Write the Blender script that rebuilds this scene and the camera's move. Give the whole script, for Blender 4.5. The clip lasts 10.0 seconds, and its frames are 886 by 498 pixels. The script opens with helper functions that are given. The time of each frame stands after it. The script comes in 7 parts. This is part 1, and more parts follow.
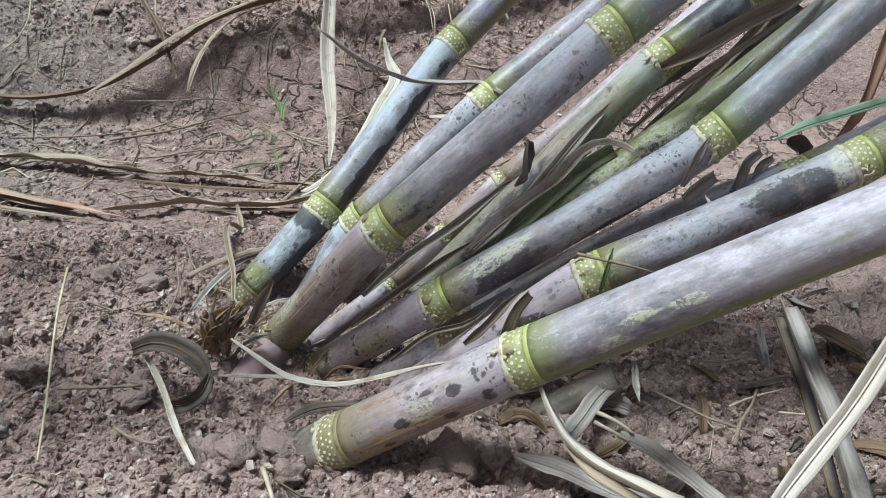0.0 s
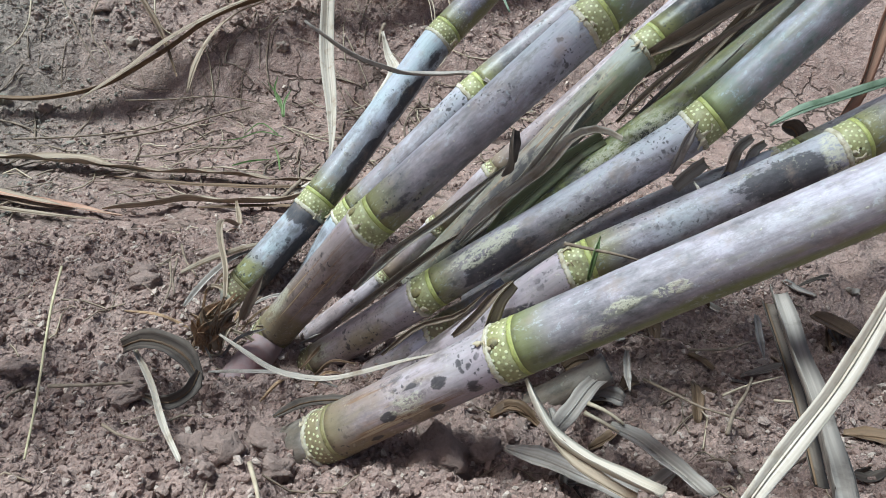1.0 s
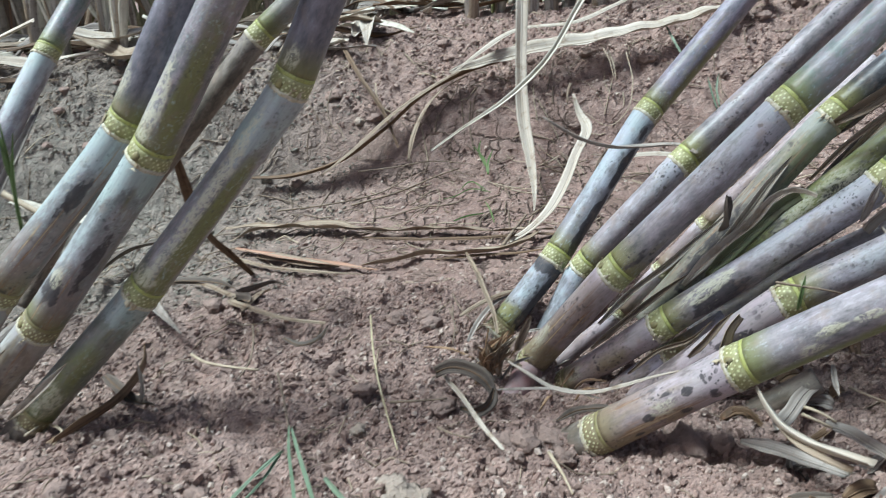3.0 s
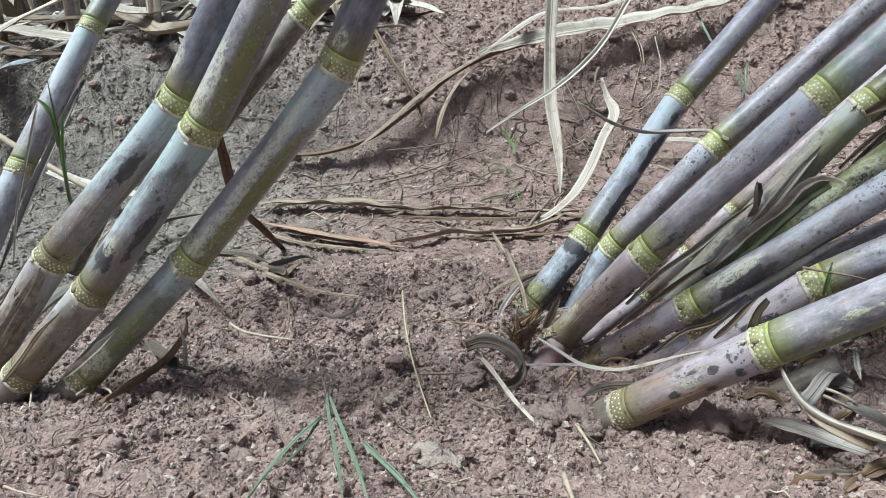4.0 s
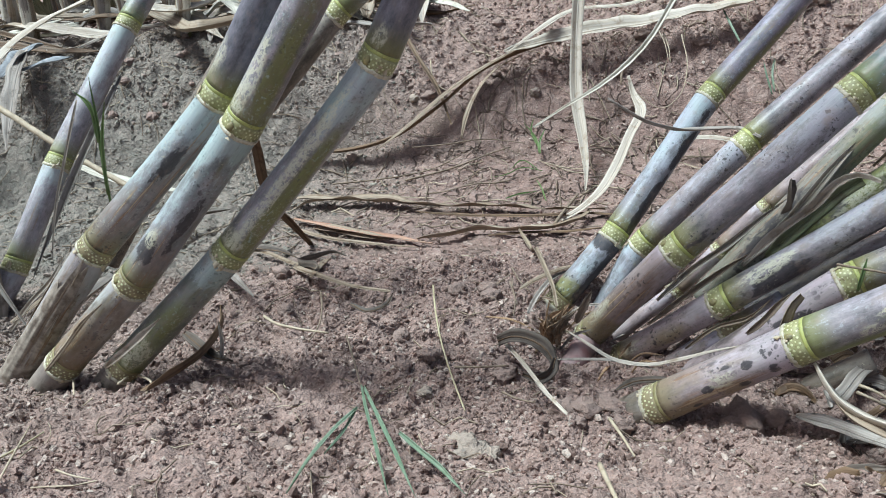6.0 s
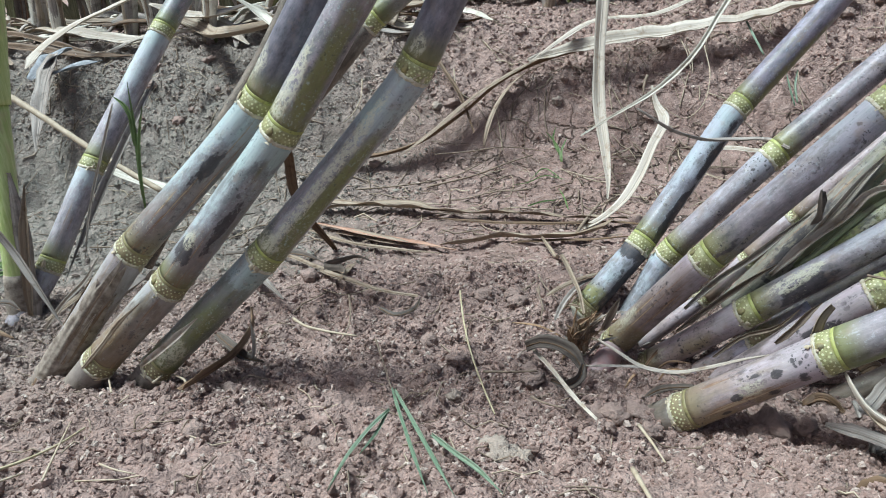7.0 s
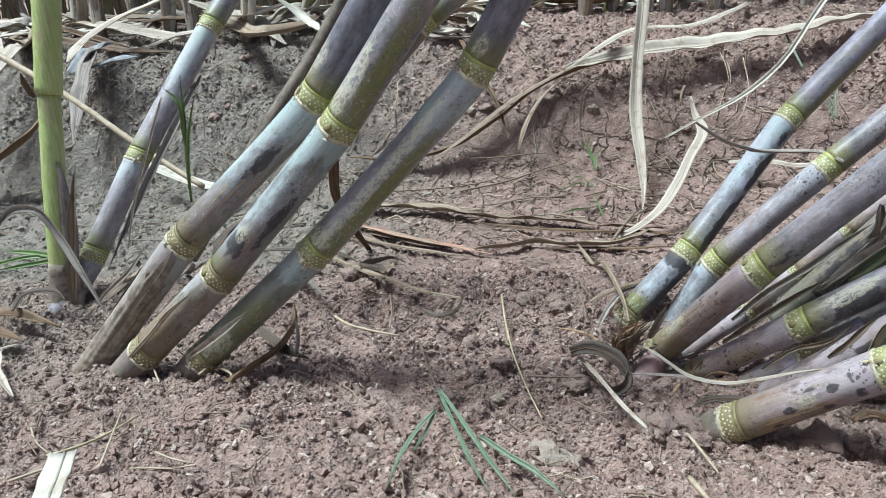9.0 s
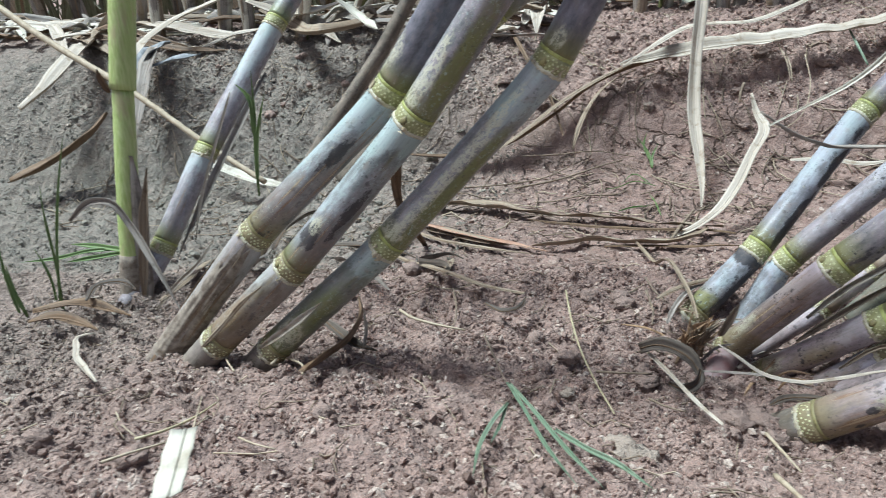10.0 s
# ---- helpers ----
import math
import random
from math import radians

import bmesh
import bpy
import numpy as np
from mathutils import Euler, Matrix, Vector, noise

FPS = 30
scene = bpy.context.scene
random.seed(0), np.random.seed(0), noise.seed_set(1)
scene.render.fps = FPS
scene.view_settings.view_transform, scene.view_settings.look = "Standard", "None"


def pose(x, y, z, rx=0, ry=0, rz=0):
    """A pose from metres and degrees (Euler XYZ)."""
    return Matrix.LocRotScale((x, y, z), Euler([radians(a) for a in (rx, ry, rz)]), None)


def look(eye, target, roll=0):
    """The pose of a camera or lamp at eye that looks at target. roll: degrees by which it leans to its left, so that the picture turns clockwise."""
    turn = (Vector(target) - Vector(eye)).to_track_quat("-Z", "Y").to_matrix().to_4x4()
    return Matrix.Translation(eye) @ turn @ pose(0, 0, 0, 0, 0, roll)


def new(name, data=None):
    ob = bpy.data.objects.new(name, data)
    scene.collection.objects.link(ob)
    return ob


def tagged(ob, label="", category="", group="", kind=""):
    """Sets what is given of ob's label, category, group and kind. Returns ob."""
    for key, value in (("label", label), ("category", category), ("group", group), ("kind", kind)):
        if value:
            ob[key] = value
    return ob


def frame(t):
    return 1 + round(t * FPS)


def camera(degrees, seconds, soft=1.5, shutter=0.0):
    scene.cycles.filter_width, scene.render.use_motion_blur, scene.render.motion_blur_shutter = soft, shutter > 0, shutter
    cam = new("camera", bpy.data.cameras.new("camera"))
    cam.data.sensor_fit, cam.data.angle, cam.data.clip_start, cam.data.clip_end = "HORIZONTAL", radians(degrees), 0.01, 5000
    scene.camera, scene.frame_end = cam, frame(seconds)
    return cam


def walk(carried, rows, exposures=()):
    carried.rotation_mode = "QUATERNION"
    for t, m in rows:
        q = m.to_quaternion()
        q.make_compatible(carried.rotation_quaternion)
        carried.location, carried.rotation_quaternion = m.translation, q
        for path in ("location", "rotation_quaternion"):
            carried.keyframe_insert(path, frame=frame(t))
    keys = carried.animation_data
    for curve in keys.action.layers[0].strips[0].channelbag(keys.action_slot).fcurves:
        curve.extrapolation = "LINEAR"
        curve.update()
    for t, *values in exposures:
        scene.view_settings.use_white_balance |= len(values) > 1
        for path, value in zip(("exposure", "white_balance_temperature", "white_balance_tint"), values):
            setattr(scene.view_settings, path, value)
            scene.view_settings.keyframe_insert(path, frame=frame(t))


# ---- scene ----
# A clump of leaning sugar cane on a ridge of loose soil, with a furrow and a bank behind it.
cam = camera(60.0, 10.0, soft=0.95, shutter=0.5)
PATH = [
    (0, (0.058, 0.056, 0.417), (0.103, 1.892, -0.375), 3.9),
    (0.5, (0.068, 0.058, 0.417), (0.098, 1.9, -0.361), 3.3),
    (1, (0.076, 0.059, 0.415), (0.088, 1.889, -0.393), 2.5),
    (1.5, (0.084, 0.059, 0.417), (0.094, 1.893, -0.383), 1.9),
    (2, (0.09, 0.058, 0.428), (0.124, 1.907, -0.332), 1.7),
    (2.2, (0.075, 0.032, 0.441), (0.074, 1.891, -0.292), 0.9),
    (2.4, (0.051, 0.006, 0.462), (-0.08, 1.845, -0.300), -2.5),
    (2.5, (0.038, -0.01, 0.466), (-0.173, 1.834, -0.28), -3.3),
    (2.7, (0.012, -0.076, 0.488), (-0.304, 1.767, -0.226), -3.9),
    (3, (0.015, -0.11, 0.507), (-0.391, 1.708, -0.219), -5.8),
    (3.2, (0.011, -0.121, 0.506), (-0.419, 1.686, -0.236), -5.5),
    (4.3, (0.002, -0.137, 0.517), (-0.445, 1.653, -0.256), -4.9),
    (4.5, (0.002, -0.136, 0.516), (-0.453, 1.652, -0.257), -5.4),
    (5, (-0.004, -0.143, 0.516), (-0.478, 1.64, -0.255), -5.2),
    (5.5, (-0.007, -0.147, 0.515), (-0.487, 1.635, -0.257), -5.0),
    (6.8, (-0.022, -0.161, 0.521), (-0.544, 1.615, -0.235), -5.0),
    (7, (-0.026, -0.165, 0.521), (-0.549, 1.614, -0.229), -4.6),
    (7.5, (-0.037, -0.17, 0.519), (-0.576, 1.606, -0.225), -3.9),
    (8, (-0.043, -0.173, 0.517), (-0.586, 1.601, -0.231), -3.6),
    (8.5, (-0.053, -0.177, 0.518), (-0.6, 1.6, -0.219), -3.1),
    (9, (-0.059, -0.175, 0.518), (-0.62, 1.599, -0.214), -3.1),
    (9.5, (-0.072, -0.178, 0.516), (-0.666, 1.585, -0.217), -3.2),
    (10, (-0.088, -0.188, 0.514), (-0.745, 1.556, -0.212), -3.7),
]

walk(cam, [(t, look(eye, target, roll)) for t, eye, target, roll in PATH])

# ---- light: open shade under a bright, hazy sky ----
world = bpy.data.worlds.new("sky")
scene.world = world
world.use_nodes = True
wn = world.node_tree.nodes
sky = wn.new("ShaderNodeTexSky")
sky.sky_type = "NISHITA"
sky.sun_disc = False
sky.sun_elevation = radians(58)
sky.sun_rotation = radians(-100)
sky.dust_density = 4.0
sky.ozone_density = 0.6
wn["Background"].inputs["Strength"].default_value = 0.08
world.node_tree.links.new(sky.outputs["Color"], wn["Background"].inputs["Color"])
sun = new("sun", bpy.data.lights.new("sun", "SUN"))
sun.data.energy, sun.data.angle, sun.data.color = 4.9, radians(22), (0.785, 0.955, 1.02)
sun.matrix_world = look((-1.12, -0.2, 2.95), (0, 0, 0))
scene.view_settings.exposure = 0.49


# ---- materials ----
def material(name):
    m = bpy.data.materials.new(name)
    m.use_nodes = True
    return m, m.node_tree.nodes, m.node_tree.links, m.node_tree.nodes["Principled BSDF"]


def node(nodes, kind, **values):
    n = nodes.new(kind)
    for key, value in values.items():
        n.inputs[key].default_value = value
    return n


def ramp(nodes, links, source, stops):
    r = nodes.new("ShaderNodeValToRGB")
    e = r.color_ramp.elements
    e[0].position, e[0].color = stops[0][0], (*stops[0][1], 1)
    e[1].position, e[1].color = stops[-1][0], (*stops[-1][1], 1)
    for p, c in stops[1:-1]:
        e.new(p).color = (*c, 1)
    links.new(source, r.inputs["Fac"])
    return r.outputs["Color"]


def grey(lo, hi, a=0.0, b=1.0):
    return [(lo, (a, a, a)), (hi, (b, b, b))]


def mix(nodes, links, fac, a, b):
    m = nodes.new("ShaderNodeMix")
    m.data_type = "RGBA"
    for slot, v in ((0, fac), (6, a), (7, b)):
        if isinstance(v, (int, float)):
            m.inputs[slot].default_value = v
        elif isinstance(v, tuple):
            m.inputs[slot].default_value = (*v, 1)
        else:
            links.new(v, m.inputs[slot])
    return m.outputs[2]


def times(nodes, links, a, b, how="MULTIPLY"):
    m = nodes.new("ShaderNodeMath")
    m.operation = how
    for slot, v in ((0, a), (1, b)):
        if isinstance(v, (int, float)):
            m.inputs[slot].default_value = v
        else:
            links.new(v, m.inputs[slot])
    return m.outputs[0]


def noise_of(nodes, links, vector, scale, detail=4.0, rough=0.6, kind="ShaderNodeTexNoise"):
    n = node(nodes, kind, Scale=scale)
    if kind == "ShaderNodeTexNoise":
        n.inputs["Detail"].default_value, n.inputs["Roughness"].default_value = detail, rough
    links.new(vector, n.inputs["Vector"])
    return n


def stretched(nodes, links, vector, scale):
    m = nodes.new("ShaderNodeMapping")
    m.inputs["Scale"].default_value = scale
    links.new(vector, m.inputs["Vector"])
    return m.outputs["Vector"]


def bumped(nodes, links, bsdf, height, strength, distance):
    b = node(nodes, "ShaderNodeBump", Strength=strength, Distance=distance)
    links.new(height, b.inputs["Height"])
    links.new(b.outputs["Normal"], bsdf.inputs["Normal"])


def soil_material():
    m, n, l, bsdf = material("soil")
    at = n.new("ShaderNodeTexCoord").outputs["Object"]
    silt = n.new("ShaderNodeAttribute")
    silt.attribute_name = "silt"
    large = noise_of(n, l, at, 5.0, 5).outputs["Fac"]
    mid = noise_of(n, l, at, 38.0, 6, 0.7).outputs["Fac"]
    fine = noise_of(n, l, at, 420.0, 4, 0.75).outputs["Fac"]
    loose = ramp(n, l, mid, [(0.28, (0.248, 0.162, 0.138)), (0.5, (0.416, 0.288, 0.254)), (0.72, (0.53, 0.395, 0.349))])
    loose = mix(n, l, times(n, l, large, 0.6), loose, (0.41, 0.296, 0.251))
    damp = n.new("ShaderNodeAttribute")
    damp.attribute_name = "damp"
    mud = ramp(n, l, mid, [(0.3, (0.25, 0.161, 0.135)), (0.5, (0.39, 0.268, 0.231)), (0.72, (0.52, 0.39, 0.338))])
    mud = mix(n, l, ramp(n, l, noise_of(n, l, at, 13.0, 6, 0.7).outputs["Fac"], grey(0.5, 0.62, 0.0, 0.6)), mud, (0.25, 0.178, 0.145))
    colour = mix(n, l, silt.outputs["Fac"], loose, mud)
    grey_side = times(n, l, damp.outputs["Fac"], 0.92)
    wet = times(n, l, grey_side, ramp(n, l, mid, grey(0.3, 0.6, 1.0, 0.75)))
    colour = mix(n, l, wet, colour, (0.265, 0.262, 0.228))
    colour = mix(n, l, ramp(n, l, fine, grey(0.40, 0.54, 0.4, 0.0)), colour, (0.12, 0.083, 0.066))
    grain = noise_of(n, l, at, 190.0, kind="ShaderNodeTexVoronoi")
    pale = ramp(n, l, grain.outputs["Color"], grey(0.80, 0.9, 0.0, 0.55))
    near = ramp(n, l, grain.outputs["Distance"], grey(0.2, 0.42, 1.0, 0.0))
    colour = mix(n, l, times(n, l, pale, near), colour, (0.60, 0.50, 0.42))
    # shrinkage cracks in the dried silt
    warp = mix(n, l, 0.10, at, noise_of(n, l, at, 14.0, 3).outputs["Color"])
    cell = n.new("ShaderNodeTexVoronoi")
    cell.feature = "DISTANCE_TO_EDGE"
    cell.inputs["Scale"].default_value = 15.0
    l.new(warp, cell.inputs["Vector"])
    gate = ramp(n, l, noise_of(n, l, at, 8.0, 4).outputs["Fac"], grey(0.43, 0.53))
    crack = times(n, l, times(n, l, ramp(n, l, cell.outputs["Distance"], grey(0.014, 0.05, 1.0, 0.0)), gate), silt.outputs["Fac"])
    crack = times(n, l, crack, times(n, l, 1.0, times(n, l, damp.outputs["Fac"], 0.7), "SUBTRACT"))
    colour = mix(n, l, times(n, l, crack, 0.85), colour, (0.05, 0.034, 0.026))
    l.new(colour, bsdf.inputs["Base Color"])
    bsdf.inputs["Roughness"].default_value = 0.93
    bsdf.inputs["Specular IOR Level"].default_value = 0.2
    high = times(n, l, times(n, l, mid, 0.8), times(n, l, fine, 0.55), "ADD")
    pock = noise_of(n, l, at, 75.0, 6, 0.7).outputs["Fac"]
    high = times(n, l, high, times(n, l, times(n, l, pock, silt.outputs["Fac"]), 1.6), "ADD")
    loose_share = times(n, l, 1.0, times(n, l, silt.outputs["Fac"], 0.6), "SUBTRACT")
    bent = mix(n, l, 0.02, at, noise_of(n, l, at, 60.0, 3).outputs["Color"])
    for scale, tall in ((95.0, 1.1), (230.0, 0.7)):
        cells = noise_of(n, l, bent, scale, kind="ShaderNodeTexVoronoi")
        lump = ramp(n, l, cells.outputs["Distance"], grey(0.05, 0.75, 1.0, 0.0))
        lump = times(n, l, lump, ramp(n, l, cells.outputs["Color"], grey(0.2, 0.8, 0.25, 1.0)))
        high = times(n, l, high, times(n, l, times(n, l, lump, loose_share), tall), "ADD")
        colour = mix(n, l, times(n, l, ramp(n, l, cells.outputs["Distance"], grey(0.55, 0.8, 0.0, 0.2)), loose_share), colour, (0.12, 0.085, 0.066))
    l.new(colour, bsdf.inputs["Base Color"])
    high = times(n, l, high, times(n, l, crack, 1.2), "SUBTRACT")
    bumped(n, l, bsdf, high, 1.0, 0.0055)
    return m


def crumb_material(name, dark, light, low=(0.385, 0.277, 0.236), high=(0.52, 0.40, 0.348)):
    m, n, l, bsdf = material(name)
    at = n.new("ShaderNodeTexCoord").outputs["Object"]
    island = n.new("ShaderNodeNewGeometry").outputs["Random Per Island"]
    tone = ramp(n, l, island, [(0.0, dark), (0.4, low), (0.72, high), (1.0, light)])
    sep = n.new("ShaderNodeSeparateXYZ")
    l.new(at, sep.inputs[0])
    tone = mix(n, l, ramp(n, l, times(n, l, sep.outputs["X"], -1.0), grey(0.5, 0.8, 0.0, 0.55)), tone, (0.275, 0.26, 0.225))
    fine = noise_of(n, l, at, 300.0, 5, 0.7).outputs["Fac"]
    l.new(mix(n, l, ramp(n, l, fine, grey(0.35, 0.6, 0.3, 0.0)), tone, (0.17, 0.12, 0.095)), bsdf.inputs["Base Color"])
    bsdf.inputs["Roughness"].default_value = 0.95
    bsdf.inputs["Specular IOR Level"].default_value = 0.15
    mid = noise_of(n, l, at, 130.0, 5, 0.7).outputs["Fac"]
    bumped(n, l, bsdf, times(n, l, times(n, l, mid, 1.8), fine, "ADD"), 0.9, 0.0035)
    return m


def cane_material(name, slate, mauve, olive, wax, wax_much, olive_much, mould_much, gloss=0.46, wax_low=0.5, scars=0.8):
    """Rind: 'metres' UV runs round and along the stalk, 'joint' UV gives metres above the joint and the share of the internode;
    the point attributes soot, bare, bloom, peel and flake hold the stains and worn places of each internode."""
    slate, mauve, wax = [(0.95 * c[0], c[1], 1.03 * c[2]) for c in (slate, mauve, wax)]
    olive = (olive[0], 0.93 * olive[1], 1.2 * olive[2])
    m, n, l, bsdf = material(name)
    along = n.new("ShaderNodeUVMap")
    along.uv_map = "metres"
    joint = n.new("ShaderNodeUVMap")
    joint.uv_map = "joint"
    sep = n.new("ShaderNodeSeparateXYZ")
    l.new(joint.outputs["UV"], sep.inputs[0])
    share = sep.outputs["Y"]
    at = n.new("ShaderNodeTexCoord").outputs["Object"]

    def mark(key):
        a = n.new("ShaderNodeAttribute")
        a.attribute_name = key
        return a.outputs["Fac"]

    def noise_uv(stretch, scale, detail=5, rough=0.65):
        return noise_of(n, l, stretched(n, l, along.outputs["UV"], (1.0, stretch, 1.0)), scale, detail, rough).outputs["Fac"]

    def ragged(base, grain, much, lo, hi):
        """A mask with a torn edge: base pushed about by a noise."""
        push = times(n, l, times(n, l, grain, 0.5, "SUBTRACT"), 2.1 * much)
        return ramp(n, l, times(n, l, base, push, "ADD"), grey(lo, hi))

    fibre = noise_uv(0.06, 420.0, 3, 0.6)
    blot = noise_uv(0.45, 120.0, 6, 0.7)
    patchy = noise_uv(0.4, 42.0, 6, 0.66)
    broad = noise_uv(0.5, 15.0, 4, 0.6)
    # bare rind: slate and mauve clouds, darker mottling, lengthwise streaks
    cloudy = mix(n, l, 0.5, mix(n, l, 0.55, broad, patchy), blot)
    colour = ramp(n, l, cloudy, [(0.38, tuple(0.5 * c for c in slate)), (0.45, slate), (0.52, mauve), (0.61, tuple(1.5 * c for c in mauve))])
    streaks = noise_uv(0.05, 150.0, 4, 0.6)
    colour = mix(n, l, ramp(n, l, streaks, grey(0.55, 0.68, 0.0, 0.25)), colour, tuple(1.25 * c for c in mauve))
    # unwaxed olive rind: in streaks, where marked, and always just above a joint
    low = ramp(n, l, times(n, l, sep.outputs["X"], 10.0), [(0.0, (1, 1, 1)), (0.08, (0.8, 0.8, 0.8)), (0.24, (0.22, 0.22, 0.22)), (0.42, (0, 0, 0))])
    olive_patch = ragged(times(n, l, ramp(n, l, noise_uv(0.16, 36.0, 4), grey(0.54, 0.68)), olive_much * 0.75), blot, 0.5, 0.1, 0.7)
    green = times(n, l, ragged(mark("bare"), patchy, 0.9, 0.2, 0.7), olive_patch, "MAXIMUM")
    green = times(n, l, green, ragged(low, blot, 0.45, 0.1, 0.95), "MAXIMUM")
    colour = mix(n, l, times(n, l, green, 0.92), colour, mix(n, l, ramp(n, l, blot, grey(0.35, 0.65)), olive, tuple(0.72 * c for c in olive)))
    # wax bloom: ragged sheets, thickest under the next joint, rubbed through in places
    rise = ramp(n, l, share, [(0.0, (0.25 * wax_low,) * 3), (0.35, (0.6 * wax_low,) * 3), (0.72, (wax_low,) * 3), (0.9, (0.75,) * 3), (1.0, (1.0,) * 3)])
    cover = times(n, l, rise, times(n, l, broad, 0.5, "SUBTRACT"), "ADD")
    cover = times(n, l, cover, times(n, l, mark("bloom"), 0.7), "ADD")
    cover = times(n, l, cover, times(n, l, green, 0.45), "SUBTRACT")
    thin = times(n, l, ragged(cover, patchy, 1.2, 0.0, 0.8), 0.55 * wax_much)
    thick = times(n, l, ragged(cover, mix(n, l, 0.4, blot, patchy), 1.5, 0.52, 0.82), wax_much)
    hue = mix(n, l, ramp(n, l, noise_uv(0.6, 26.0, 4), grey(0.40, 0.60)), wax, (wax[0] * 1.06, wax[1] * 0.93, wax[2] * 1.02))
    colour = mix(n, l, thin, colour, mix(n, l, 0.55, hue, mauve))
    colour = mix(n, l, times(n, l, thick, 0.72), colour, hue)
    crumbs = times(n, l, ramp(n, l, noise_uv(0.6, 260.0, 4, 0.75), grey(0.56, 0.62)), ramp(n, l, patchy, grey(0.44, 0.58, 0.1, 0.75)))
    colour = mix(n, l, times(n, l, crumbs, 0.8 * wax_much), colour, tuple(1.12 * c for c in wax))
    colour = mix(n, l, ramp(n, l, fibre, grey(0.36, 0.52, 0.16, 0.0)), colour, (0.085, 0.075, 0.072))
    # scorched and torn skin: brown lengthwise tears with pale lips
    torn = times(n, l, ragged(mark("peel"), patchy, 0.7, 0.15, 0.55), 1.0)
    colour = mix(n, l, times(n, l, torn, 0.35), colour, (0.225, 0.15, 0.105))
    tear = noise_uv(0.035, 260.0, 5, 0.62)
    colour = mix(n, l, times(n, l, torn, ramp(n, l, tear, grey(0.54, 0.60, 0.0, 0.85))), colour, (0.22, 0.115, 0.06))
    colour = mix(n, l, times(n, l, torn, ramp(n, l, tear, grey(0.60, 0.63, 0.0, 0.8))), colour, (0.46, 0.38, 0.26))
    # sooty mould: marked stains with torn edges, and clouds of small dark specks
    stain = ragged(times(n, l, mark("soot"), 0.85), mix(n, l, 0.45, patchy, blot), 1.1, 0.42, 0.54)
    wild = ramp(n, l, noise_uv(0.5, 30.0, 6, 0.66), grey(0.70 - 0.08 * mould_much, 0.735 - 0.07 * mould_much))
    stain = times(n, l, stain, times(n, l, wild, 0.7 * min(1.0, mould_much + 0.2)), "MAXIMUM")
    cloud = ramp(n, l, noise_of(n, l, at, 22.0, 3).outputs["Fac"], grey(0.44, 0.60))
    shaken = mix(n, l, 0.008, along.outputs["UV"], noise_of(n, l, at, 160.0, 2).outputs["Color"])
    speck = None
    for scale, much in ((170.0, 0.40), (390.0, 0.30)):
        spots = noise_of(n, l, shaken, scale, kind="ShaderNodeTexVoronoi")
        size = ramp(n, l, spots.outputs["Color"], grey(much, 0.85, 0.0, 0.5))
        dot = ramp(n, l, times(n, l, size, spots.outputs["Distance"], "SUBTRACT"), grey(0.0, 0.16))
        speck = dot if speck is None else times(n, l, speck, dot, "MAXIMUM")
    speck = times(n, l, speck, times(n, l, cloud, min(1.0, 1.15 * mould_much)))
    dark = times(n, l, times(n, l, speck, 0.85), times(n, l, stain, 0.9), "MAXIMUM")
    colour = mix(n, l, dark, colour, mix(n, l, ramp(n, l, blot, grey(0.4, 0.6)), (0.026, 0.024, 0.028), (0.055, 0.05, 0.055)))
    # flaked, pale yellow scars: crumbs of cork and thin wandering tracks
    cork = noise_uv(0.8, 430.0, 4, 0.75)
    track = times(n, l, noise_uv(0.5, 120.0, 6, 0.7), 0.5, "SUBTRACT")
    track = ramp(n, l, times(n, l, track, track), grey(0.0001, 0.0007, 1.0, 0.0))
    where = ragged(mark("flake"), patchy, 0.9, 0.25, 0.5)
    stray = times(n, l, ramp(n, l, noise_of(n, l, at, 19.0, 3).outputs["Fac"], grey(0.55, 0.60)), scars)
    pale = times(n, l, times(n, l, where, times(n, l, ramp(n, l, cork, grey(0.54, 0.575)), times(n, l, track, 0.9), "MAXIMUM")), times(n, l, stray, ramp(n, l, cork, grey(0.585, 0.62))), "MAXIMUM")
    fleck = noise_of(n, l, shaken, 230.0, kind="ShaderNodeTexVoronoi")
    fleck = times(n, l, ramp(n, l, fleck.outputs["Color"], grey(0.80, 0.84)), ramp(n, l, fleck.outputs["Distance"], grey(0.16, 0.30, 1.0, 0.0)))
    pale = times(n, l, pale, times(n, l, fleck, times(n, l, ramp(n, l, broad, grey(0.42, 0.55)), 0.6)), "MAXIMUM")
    colour = mix(n, l, times(n, l, pale, 0.85), colour, (0.49, 0.47, 0.36))
    # earth rubbed into the skin
    dirt = ramp(n, l, noise_uv(0.7, 55.0, 6, 0.7), grey(0.54, 0.70, 0.0, 0.5))
    colour = mix(n, l, dirt, colour, (0.26, 0.19, 0.15))
    l.new(colour, bsdf.inputs["Base Color"])
    bsdf.inputs["Specular IOR Level"].default_value = 0.33
    rough = times(n, l, ramp(n, l, thick, grey(0.0, 0.8, gloss - 0.06, gloss + 0.16)), times(n, l, dark, 0.12), "ADD")
    l.new(rough, bsdf.inputs["Roughness"])
    high = times(n, l, times(n, l, times(n, l, fibre, 0.35), times(n, l, blot, 0.9), "ADD"), times(n, l, pale, 1.2), "ADD")
    bumped(n, l, bsdf, high, 0.3, 0.0011)
    return m


